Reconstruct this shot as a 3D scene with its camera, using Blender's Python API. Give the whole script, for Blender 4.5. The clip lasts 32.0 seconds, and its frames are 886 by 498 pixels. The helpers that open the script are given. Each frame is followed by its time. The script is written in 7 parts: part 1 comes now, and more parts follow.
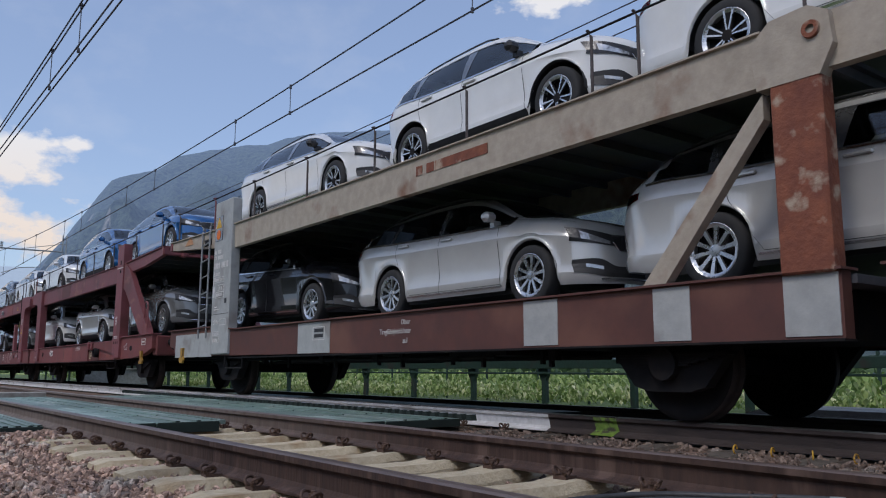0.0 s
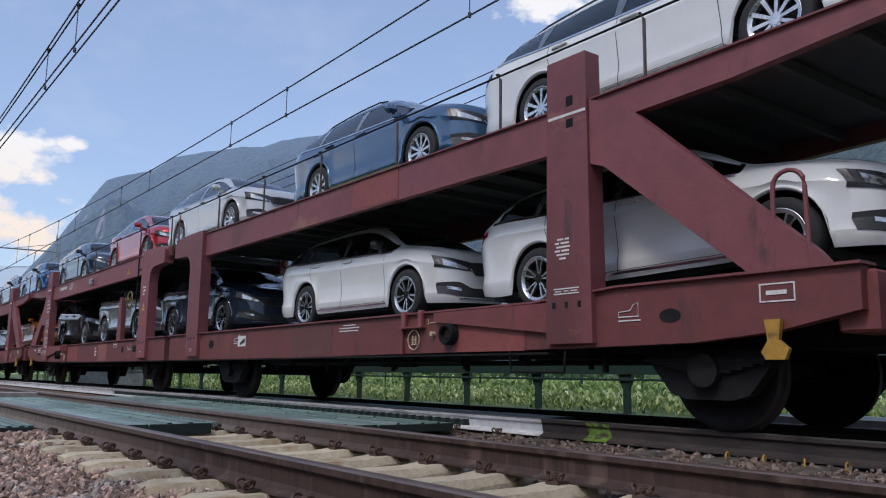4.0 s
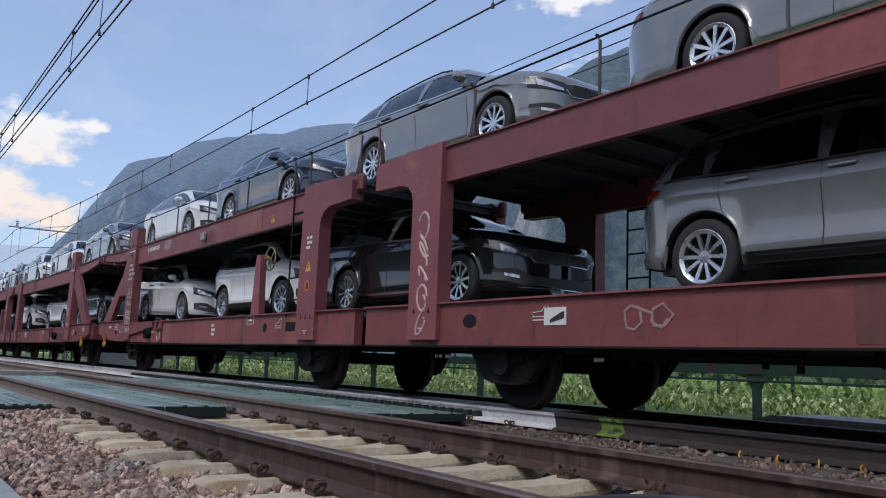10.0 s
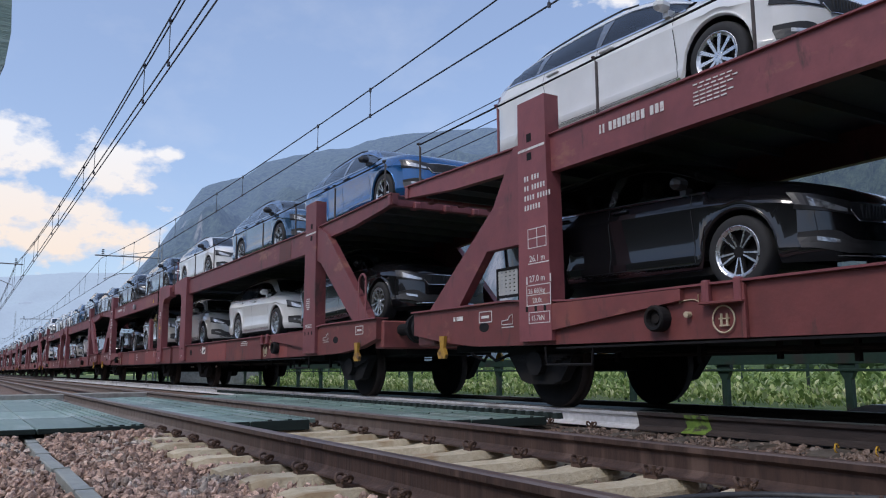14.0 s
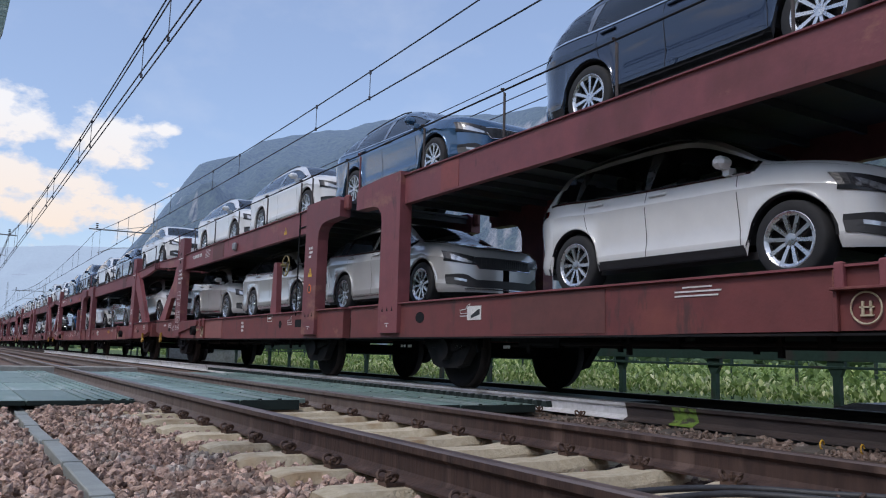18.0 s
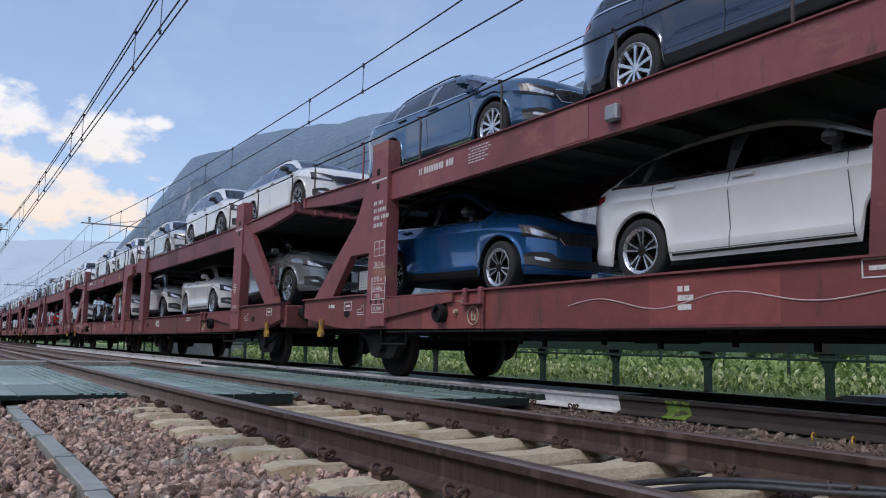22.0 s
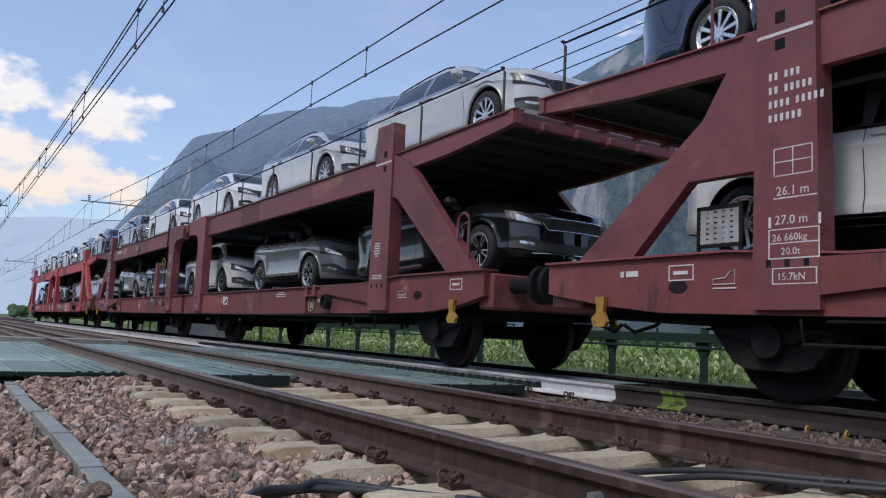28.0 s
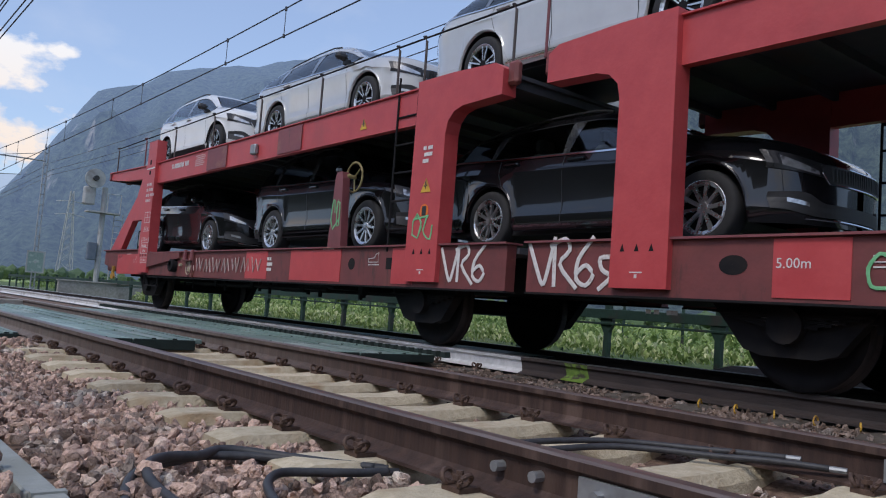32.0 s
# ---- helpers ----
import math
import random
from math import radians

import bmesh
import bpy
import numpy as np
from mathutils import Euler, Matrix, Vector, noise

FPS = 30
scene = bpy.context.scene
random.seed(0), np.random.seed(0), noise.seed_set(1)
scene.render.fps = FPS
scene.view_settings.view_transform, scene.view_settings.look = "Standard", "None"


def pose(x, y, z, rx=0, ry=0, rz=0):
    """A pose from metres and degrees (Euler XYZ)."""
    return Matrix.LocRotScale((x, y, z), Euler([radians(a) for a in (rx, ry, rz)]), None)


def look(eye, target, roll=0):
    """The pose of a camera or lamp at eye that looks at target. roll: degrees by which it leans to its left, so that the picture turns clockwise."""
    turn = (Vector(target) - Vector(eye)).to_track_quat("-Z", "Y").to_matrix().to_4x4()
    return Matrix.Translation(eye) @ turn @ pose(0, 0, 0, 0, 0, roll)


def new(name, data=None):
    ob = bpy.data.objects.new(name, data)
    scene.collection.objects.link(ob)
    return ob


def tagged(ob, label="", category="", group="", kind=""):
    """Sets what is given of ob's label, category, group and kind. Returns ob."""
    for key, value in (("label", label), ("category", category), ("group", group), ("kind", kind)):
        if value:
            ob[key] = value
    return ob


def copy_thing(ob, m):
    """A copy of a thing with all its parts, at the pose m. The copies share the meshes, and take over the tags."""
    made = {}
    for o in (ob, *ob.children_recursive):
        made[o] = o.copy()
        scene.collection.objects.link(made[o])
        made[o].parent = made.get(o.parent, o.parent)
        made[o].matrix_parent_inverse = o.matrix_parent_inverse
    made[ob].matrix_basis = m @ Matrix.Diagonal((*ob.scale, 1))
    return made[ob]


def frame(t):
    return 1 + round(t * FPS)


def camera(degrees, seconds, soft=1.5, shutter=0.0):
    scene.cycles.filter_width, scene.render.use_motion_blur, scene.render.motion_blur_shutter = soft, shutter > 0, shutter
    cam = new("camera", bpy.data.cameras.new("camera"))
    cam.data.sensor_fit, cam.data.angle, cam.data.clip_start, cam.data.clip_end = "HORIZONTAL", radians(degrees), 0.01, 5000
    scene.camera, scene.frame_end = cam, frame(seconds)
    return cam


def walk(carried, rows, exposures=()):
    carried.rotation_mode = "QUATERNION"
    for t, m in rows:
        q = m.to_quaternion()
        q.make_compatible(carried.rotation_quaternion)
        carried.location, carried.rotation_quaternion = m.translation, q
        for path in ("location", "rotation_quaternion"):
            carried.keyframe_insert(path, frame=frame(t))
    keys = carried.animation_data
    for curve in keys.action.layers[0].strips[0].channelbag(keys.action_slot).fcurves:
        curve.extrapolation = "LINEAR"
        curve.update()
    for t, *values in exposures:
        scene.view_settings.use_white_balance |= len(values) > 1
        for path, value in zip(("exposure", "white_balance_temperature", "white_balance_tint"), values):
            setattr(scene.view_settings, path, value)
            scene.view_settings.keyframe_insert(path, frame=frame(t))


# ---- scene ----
# ---- camera: held still beside the track, turned by hand ----
cam = camera(58.0, 32.0, soft=1.1)
EYE = (0.0, 0.0, 0.395)
TURNS = [  # seconds, yaw, pitch, roll
    (0, -37.01, 8.71, -0.19),
    (0.5, -37.12, 8.81, -0.28),
    (1, -37.22, 8.90, -0.33),
    (1.5, -37.33, 8.99, -0.52),
    (2, -37.43, 9.09, -0.69),
    (2.5, -37.45, 8.99, -0.72),
    (3, -37.47, 9.00, -0.68),
    (3.5, -37.46, 9.04, -0.68),
    (5.5, -37.76, 8.78, -1.17),
    (6, -37.85, 8.80, -1.20),
    (6.5, -37.93, 8.74, -1.14),
    (7, -37.98, 8.57, -1.11),
    (7.5, -37.95, 8.54, -1.04),
    (8, -37.77, 8.64, -0.89),
    (8.5, -37.63, 8.62, -0.91),
    (9, -37.50, 8.38, -0.97),
    (9.5, -37.71, 8.21, -2.16),
    (10, -36.48, 8.32, -2.36),
    (10.5, -34.37, 8.43, -1.94),
    (11, -32.87, 8.52, -1.19),
    (11.5, -32.00, 8.62, -0.71),
    (12, -31.55, 8.73, -0.20),
    (12.5, -31.21, 8.82, 0.23),
    (13, -31.02, 8.80, 0.26),
    (13.5, -30.90, 8.72, 0.27),
    (14, -31.01, 8.60, 0.27),
    (14.5, -30.87, 8.52, 0.28),
    (16.5, -31.32, 7.75, -1.16),
    (17, -31.41, 7.79, -1.21),
    (17.5, -31.53, 7.74, -1.28),
    (18, -31.64, 7.55, -1.57),
    (18.5, -31.76, 7.49, -1.58),
    (19, -31.85, 7.43, -1.55),
    (19.5, -31.94, 7.41, -1.50),
    (20, -32.00, 7.30, -1.46),
    (20.5, -32.06, 7.22, -1.55),
    (21, -32.04, 7.17, -1.51),
    (21.5, -32.05, 7.18, -1.50),
    (22, -32.09, 7.11, -1.44),
    (22.5, -32.15, 6.92, -1.52),
    (23, -32.24, 6.75, -1.64),
    (23.5, -32.28, 6.75, -1.58),
    (24, -32.12, 6.72, -1.60),
    (24.5, -32.05, 6.51, -1.57),
    (25, -32.08, 6.51, -1.59),
    (25.5, -31.92, 6.56, -1.58),
    (27.5, -32.09, 6.08, -2.40),
    (28, -32.28, 6.10, -2.70),
    (28.5, -32.54, 5.92, -3.03),
    (29, -32.62, 6.08, -2.67),
    (29.5, -32.50, 6.14, -2.56),
    (30, -32.59, 5.69, -2.64),
    (30.5, -32.74, 5.17, -3.26),
    (31, -33.37, 4.96, -3.63),
    (31.5, -35.34, 4.45, -4.24),
    (32, -38.61, 4.34, -4.27),
]
walk(cam, [(t, pose(*EYE, 90 + p, r, y)) for t, y, p, r in TURNS],
     exposures=[(0, 0.03, 6260, 12), (0.7, 0.22, 6260, 12), (32, 0.22, 6260, 12)])

# ---- world, sun ----
SUN_EL, SUN_AZ = 50.0, -105.0  # degrees; azimuth from +Y towards +X
world = bpy.data.worlds.new("sky")
scene.world = world
world.use_nodes = True


def sky_nodes():
    nt = world.node_tree
    nt.nodes.clear()
    N, L = nt.nodes.new, nt.links.new

    def math1(op, a, b=None, clamp=False):
        n = N("ShaderNodeMath")
        n.operation, n.use_clamp = op, clamp
        for i, v in enumerate((a, b)):
            if v is None:
                continue
            if isinstance(v, (int, float)):
                n.inputs[i].default_value = v
            else:
                L(v, n.inputs[i])
        return n.outputs[0]

    out, bg = N("ShaderNodeOutputWorld"), N("ShaderNodeBackground")
    sky = N("ShaderNodeTexSky")
    sky.sky_type, sky.sun_disc = "NISHITA", False
    sky.sun_elevation, sky.sun_rotation = radians(SUN_EL), radians(SUN_AZ)
    sky.air_density, sky.dust_density, sky.ozone_density = 1.0, 1.2, 1.5
    tc, sep = N("ShaderNodeTexCoord"), N("ShaderNodeSeparateXYZ")
    L(tc.outputs["Generated"], sep.inputs[0])
    az = math1("MULTIPLY", math1("ARCTAN2", sep.outputs[0], sep.outputs[1]), 57.2958)
    el = math1("MULTIPLY", math1("ARCSINE", sep.outputs[2]), 57.2958)
    comb = N("ShaderNodeCombineXYZ")
    L(az, comb.inputs[0])
    L(math1("MULTIPLY", el, 1.6), comb.inputs[1])
    noise1, noise2 = N("ShaderNodeTexNoise"), N("ShaderNodeTexNoise")
    for n, sc, det in ((noise1, 0.32, 9), (noise2, 0.12, 5)):
        L(comb.outputs[0], n.inputs["Vector"])
        n.inputs["Scale"].default_value, n.inputs["Detail"].default_value = sc, det
        n.inputs["Roughness"].default_value = 0.56
    # cloud banks: azimuth, elevation, half widths, weight
    total = None
    for a, e, ra, re, w in ((3.0, 14.0, 5.0, 1.9, 1.0), (8.2, 13.4, 3.0, 1.7, 1.0), (11.6, 14.6, 0.9, 0.5, 0.75), (2.0, 9.6, 8.5, 2.4, 0.95),
                            (8.0, 7.8, 4.0, 1.2, 0.8), (5.0, 8.2, 6.5, 0.9, 0.95), (44.5, 26.3, 4.6, 1.3, 1.0), (46.0, 21.6, 2.2, 0.7, 0.66), (-22, 13, 14, 4, 0.9),
                            (80, 24, 12, 3, 0.9), (-70, 20, 20, 6, 0.9), (150, 18, 25, 6, 0.9), (-140, 22, 22, 7, 0.9), (-100, 40, 25, 9, 0.8), (170, 45, 30, 9, 0.8)):
        dx = math1("DIVIDE", math1("SUBTRACT", az, a), ra)
        dy = math1("DIVIDE", math1("SUBTRACT", el, e), re)
        d2 = math1("ADD", math1("MULTIPLY", dx, dx), math1("MULTIPLY", dy, dy))
        m = math1("MULTIPLY", math1("SUBTRACT", 1.0, math1("MULTIPLY", d2, 0.5)), w)
        total = m if total is None else math1("MAXIMUM", total, m)
    total = math1("MAXIMUM", total, -0.6)
    dens = math1("ADD", total, math1("MULTIPLY", math1("SUBTRACT", noise1.outputs["Fac"], 0.5), 3.1))
    mask = math1("MULTIPLY", math1("SUBTRACT", dens, 0.42), 2.1, clamp=True)
    wisps = math1("MULTIPLY", math1("SUBTRACT", noise2.outputs["Fac"], 0.52), 0.5, clamp=True)
    mask = math1("MAXIMUM", mask, wisps)
    # low clouds are warmer than high ones
    warm = N("ShaderNodeMix")
    warm.data_type = "RGBA"
    L(math1("DIVIDE", math1("SUBTRACT", el, 7.0), 8.0, clamp=True), warm.inputs[0])
    warm.inputs[6].default_value, warm.inputs[7].default_value = (5.3, 4.45, 3.7, 1), (5.0, 4.95, 4.95, 1)
    pale = N("ShaderNodeMix")
    pale.data_type = "RGBA"
    pale.inputs[0].default_value = 0.38
    L(sky.outputs[0], pale.inputs[6])
    pale.inputs[7].default_value = (2.35, 2.85, 4.1, 1)
    mix = N("ShaderNodeMix")
    mix.data_type = "RGBA"
    L(mask, mix.inputs[0])
    L(pale.outputs[2], mix.inputs[6])
    L(warm.outputs[2], mix.inputs[7])
    L(mix.outputs[2], bg.inputs["Color"])
    bg.inputs["Strength"].default_value = 0.16
    L(bg.outputs[0], out.inputs[0])


sky_nodes()
sun = new("sun", bpy.data.lights.new("sun", "SUN"))
sun.data.energy, sun.data.angle, sun.data.color = 1.25, radians(14), (1.0, 0.94, 0.86)
a_, e_ = radians(SUN_AZ), radians(SUN_EL)
sun.matrix_world = look((0, 0, 30), (-math.sin(a_) * math.cos(e_) * 10, -math.cos(a_) * math.cos(e_) * 10, 30 - math.sin(e_) * 10))

# ---- materials ----
MATS = {}


def mat(name, c1, c2=None, rough=0.6, metal=0.0, scale=6.0, c3=None, patch=1.2, bump=0.0, bump_scale=40.0, coat=0.0, rnd=0.0, spec=0.5,
        stretch=(1, 1, 1), wear=0.55, rough_var=0.1):
    """Principled paint or stone: fine noise between c1 and c2, larger stains of c3, relief, tint by object."""
    if name in MATS:
        return MATS[name]
    m = bpy.data.materials.new(name)
    m.use_nodes = True
    nt = m.node_tree
    N, L = nt.nodes.new, nt.links.new
    b = nt.nodes["Principled BSDF"]
    tc, mp = N("ShaderNodeTexCoord"), N("ShaderNodeMapping")
    mp.inputs["Scale"].default_value = stretch
    L(tc.outputs["Object"], mp.inputs[0])
    info = N("ShaderNodeObjectInfo")
    off = N("ShaderNodeVectorMath")
    off.operation = "ADD"
    sc = N("ShaderNodeMath")
    sc.operation = "MULTIPLY"
    L(info.outputs["Random"], sc.inputs[0])
    sc.inputs[1].default_value = 37.0
    L(mp.outputs[0], off.inputs[0])
    L(sc.outputs[0], off.inputs[1])
    n1 = N("ShaderNodeTexNoise")
    L(off.outputs[0], n1.inputs["Vector"])
    n1.inputs["Scale"].default_value, n1.inputs["Detail"].default_value, n1.inputs["Roughness"].default_value = scale, 7, 0.62
    r1 = N("ShaderNodeValToRGB")
    r1.color_ramp.elements[0].position, r1.color_ramp.elements[1].position = 0.33, 0.67
    r1.color_ramp.elements[0].color, r1.color_ramp.elements[1].color = (*c1, 1), (*(c2 or c1), 1)
    L(n1.outputs["Fac"], r1.inputs[0])
    col = r1.outputs[0]
    if c3:
        n2 = N("ShaderNodeTexNoise")
        L(off.outputs[0], n2.inputs["Vector"])
        n2.inputs["Scale"].default_value, n2.inputs["Detail"].default_value = patch, 6
        r2 = N("ShaderNodeValToRGB")
        r2.color_ramp.elements[0].position, r2.color_ramp.elements[1].position = wear, wear + 0.12
        L(n2.outputs["Fac"], r2.inputs[0])
        mx = N("ShaderNodeMix")
        mx.data_type = "RGBA"
        L(r2.outputs[0], mx.inputs[0])
        L(col, mx.inputs[6])
        mx.inputs[7].default_value = (*c3, 1)
        col = mx.outputs[2]
    if rnd:
        hsv = N("ShaderNodeHueSaturation")
        mr = N("ShaderNodeMapRange")
        L(info.outputs["Random"], mr.inputs[0])
        mr.inputs[3].default_value, mr.inputs[4].default_value = 1 - rnd, 1 + rnd
        L(mr.outputs[0], hsv.inputs["Value"])
        L(col, hsv.inputs["Color"])
        col = hsv.outputs[0]
    L(col, b.inputs["Base Color"])
    rr = N("ShaderNodeMapRange")
    L(n1.outputs["Fac"], rr.inputs[0])
    rr.inputs[3].default_value, rr.inputs[4].default_value = max(0.02, rough - rough_var), min(1, rough + rough_var)
    L(rr.outputs[0], b.inputs["Roughness"])
    b.inputs["Metallic"].default_value = metal
    b.inputs["Specular IOR Level"].default_value = spec
    b.inputs["Coat Weight"].default_value = coat
    b.inputs["Coat Roughness"].default_value = 0.04
    if bump:
        n3 = N("ShaderNodeTexNoise")
        L(off.outputs[0], n3.inputs["Vector"])
        n3.inputs["Scale"].default_value, n3.inputs["Detail"].default_value = bump_scale, 5
        bp = N("ShaderNodeBump")
        bp.inputs["Strength"].default_value, bp.inputs["Distance"].default_value = bump, 0.02
        L(n3.outputs["Fac"], bp.inputs["Height"])
        L(bp.outputs[0], b.inputs["Normal"])
    MATS[name] = m
    return m


def strip(name, c, rough=0.6):
    return mat(name, tuple(v * 0.85 for v in c), tuple(min(1, v * 1.15) for v in c), rough, 0, 8)


def glass(name, tint, fac):
    """Tinted pane: clear tint with a mirror sheen by Fresnel."""
    m = bpy.data.materials.new(name)
    m.use_nodes = True
    nt = m.node_tree
    nt.nodes.clear()
    N, L = nt.nodes.new, nt.links.new
    o, tr, gl, mx, fr = N("ShaderNodeOutputMaterial"), N("ShaderNodeBsdfTransparent"), N("ShaderNodeBsdfGlossy"), N("ShaderNodeMixShader"), N("ShaderNodeFresnel")
    tr.inputs[0].default_value = (*tint, 1)
    gl.inputs["Roughness"].default_value = 0.02
    gl.inputs["Color"].default_value = (0.95, 0.97, 1, 1)
    fr.inputs[0].default_value = fac
    L(fr.outputs[0], mx.inputs[0])
    L(tr.outputs[0], mx.inputs[1])
    L(gl.outputs[0], mx.inputs[2])
    L(mx.outputs[0], o.inputs[0])
    return m


M_RAILSIDE = mat("rusty_rail", (0.036, 0.020, 0.016), (0.076, 0.043, 0.033), 0.8, 0.1, 16, (0.12, 0.076, 0.060), 6, 0.3, 60, stretch=(1, 1, 0.14), wear=0.56)


def dusty(m, c, y0, y1):
    """Grey dust on the sides of a rail, growing along the track from y0 to y1."""
    nt = m.node_tree
    N, L = nt.nodes.new, nt.links.new
    b = nt.nodes["Principled BSDF"]
    old = b.inputs["Base Color"].links[0].from_socket
    tc, sep, mp, no, grow, mul, mx = (N("ShaderNode" + k) for k in ("TexCoord", "SeparateXYZ", "Mapping", "TexNoise", "MapRange", "Math", "Mix"))
    L(tc.outputs["Object"], sep.inputs[0])
    L(tc.outputs["Object"], mp.inputs[0])
    mp.inputs["Scale"].default_value = (1, 1, 0.15)
    L(mp.outputs[0], no.inputs["Vector"])
    no.inputs["Scale"].default_value, no.inputs["Detail"].default_value = 9, 6
    L(sep.outputs[1], grow.inputs[0])
    grow.inputs[1].default_value, grow.inputs[2].default_value = y0, y1
    grow.inputs[3].default_value, grow.inputs[4].default_value = 0.0, 1.7
    mul.operation, mul.use_clamp = "MULTIPLY", True
    L(grow.outputs[0], mul.inputs[0])
    L(no.outputs["Fac"], mul.inputs[1])
    mx.data_type = "RGBA"
    L(mul.outputs[0], mx.inputs[0])
    L(old, mx.inputs[6])
    mx.inputs[7].default_value = (*c, 1)
    L(mx.outputs[2], b.inputs["Base Color"])


def scuffed(m, c, scale, level, stretch):
    """Bare and rubbed spots in a paint, with hard ragged edges."""
    nt = m.node_tree
    N, L = nt.nodes.new, nt.links.new
    b = nt.nodes["Principled BSDF"]
    old = b.inputs["Base Color"].links[0].from_socket
    tc, mp, info, mul, add, no, rp, mx = (N("ShaderNode" + k) for k in ("TexCoord", "Mapping", "ObjectInfo", "Math", "VectorMath", "TexNoise", "ValToRGB", "Mix"))
    L(tc.outputs["Object"], mp.inputs[0])
    mp.inputs["Scale"].default_value = stretch
    mul.operation, add.operation = "MULTIPLY", "ADD"
    L(info.outputs["Random"], mul.inputs[0])
    mul.inputs[1].default_value = 91.0
    L(mp.outputs[0], add.inputs[0])
    L(mul.outputs[0], add.inputs[1])
    L(add.outputs[0], no.inputs["Vector"])
    no.inputs["Scale"].default_value, no.inputs["Detail"].default_value, no.inputs["Roughness"].default_value = scale, 9, 0.68
    rp.color_ramp.elements[0].position, rp.color_ramp.elements[1].position = level, level + 0.10
    L(no.outputs["Fac"], rp.inputs[0])
    mx.data_type = "RGBA"
    L(rp.outputs[0], mx.inputs[0])
    L(old, mx.inputs[6])
    mx.inputs[7].default_value = (*c, 1)
    L(mx.outputs[2], b.inputs["Base Color"])


dusty(M_RAILSIDE, (0.19, 0.155, 0.135), 4.6, 9.0)
M_RAILTOP = mat("worn_rail_head", (0.16, 0.11, 0.09), (0.26, 0.20, 0.17), 0.42, 0.6, 20, (0.12, 0.08, 0.06), 2, stretch=(1, 0.15, 1))
M_DARKRAIL = mat("oily_black_rail", (0.030, 0.023, 0.022), (0.060, 0.044, 0.040), 0.8, 0.1, 14, (0.06, 0.045, 0.04), 3, 0.3, 60, stretch=(1, 0.25, 1))
M_OILSHADE = mat("oily_dark_ballast", (0.030, 0.026, 0.025), (0.065, 0.056, 0.052), 0.9, 0, 28, (0.03, 0.026, 0.022), 1.5, 1.0, 35)
M_BRIGHTRAIL = mat("bright_rail_head", (0.42, 0.41, 0.40), (0.55, 0.53, 0.52), 0.3, 0.9, 20, stretch=(1, 0.1, 1))
M_SLEEPER = mat("concrete_sleeper", (0.43, 0.355, 0.235), (0.57, 0.49, 0.35), 0.9, 0, 22, (0.36, 0.26, 0.15), 2.5, 0.5, 70, rnd=0.12)
M_STONE = mat("ballast_stone", (0.33, 0.215, 0.165), (0.60, 0.435, 0.35), 0.95, 0, 30, (0.48, 0.41, 0.35), 7, 1.0, 90, rnd=0.42, spec=0.2)
M_BED = mat("ballast_bed", (0.10, 0.062, 0.046), (0.26, 0.175, 0.13), 0.95, 0, 28, (0.20, 0.15, 0.12), 1.5, 1.0, 35)
M_CLIP = mat("rusty_spring_clip", (0.065, 0.038, 0.029), (0.13, 0.08, 0.058), 0.7, 0.3, 30)
M_GREEN = mat("green_rubber_panel", (0.135, 0.215, 0.185), (0.23, 0.31, 0.275), 0.5, 0, 16, (0.35, 0.41, 0.385), 3.5, 0.4, 50, stretch=(1, 0.12, 1), rnd=0.25)
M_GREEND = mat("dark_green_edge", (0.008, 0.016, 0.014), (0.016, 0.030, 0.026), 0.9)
M_WHITE = mat("chalky_white_paint", (0.50, 0.50, 0.50), (0.66, 0.66, 0.67), 0.7, 0, 12, (0.36, 0.35, 0.35), 3)
M_LIME = mat("lime_paint", (0.11, 0.19, 0.025), (0.19, 0.29, 0.05), 0.7, 0, 20, (0.05, 0.045, 0.03), 14, wear=0.50)
M_GREY = mat("grey_duct_lid", (0.24, 0.255, 0.235), (0.33, 0.345, 0.32), 0.7, 0, 9, (0.24, 0.25, 0.22), 2, 0.2, 60)
M_CABLE = mat("black_cable_sheath", (0.022, 0.022, 0.024), (0.048, 0.048, 0.052), 0.55, 0, 25)
M_FENCE = mat("green_fence_paint", (0.010, 0.030, 0.021), (0.020, 0.050, 0.036), 0.6, 0, 15, (0.03, 0.03, 0.025), 3)
M_CONC = mat("weathered_concrete", (0.26, 0.25, 0.22), (0.38, 0.37, 0.34), 0.9, 0, 10, (0.18, 0.17, 0.15), 1.2, 0.4, 50)
M_WIRE = mat("dark_copper_wire", (0.05, 0.05, 0.062), (0.08, 0.08, 0.095), 0.5, 0.5)
M_STEEL = mat("galvanised_steel", (0.28, 0.29, 0.30), (0.40, 0.41, 0.42), 0.5, 0.6, 12)
M_BLACK = mat("grimy_black_steel", (0.010, 0.010, 0.012), (0.017, 0.016, 0.017), 0.85, 0.0, 8, (0.024, 0.020, 0.019), 2, spec=0.2)
M_TYRE = mat("tyre_rubber", (0.015, 0.015, 0.016), (0.028, 0.028, 0.03), 0.8)
M_RIM = mat("alloy_rim", (0.55, 0.56, 0.58), (0.68, 0.69, 0.71), 0.28, 0.9, 10)
M_RIMD = mat("black_rim", (0.03, 0.03, 0.032), (0.05, 0.05, 0.055), 0.3, 0.5)
M_TRIM = mat("black_plastic", (0.018, 0.018, 0.02), (0.03, 0.03, 0.033), 0.5)
M_CHROME = mat("chrome_trim", (0.72, 0.73, 0.75), (0.8, 0.81, 0.83), 0.12, 1.0)
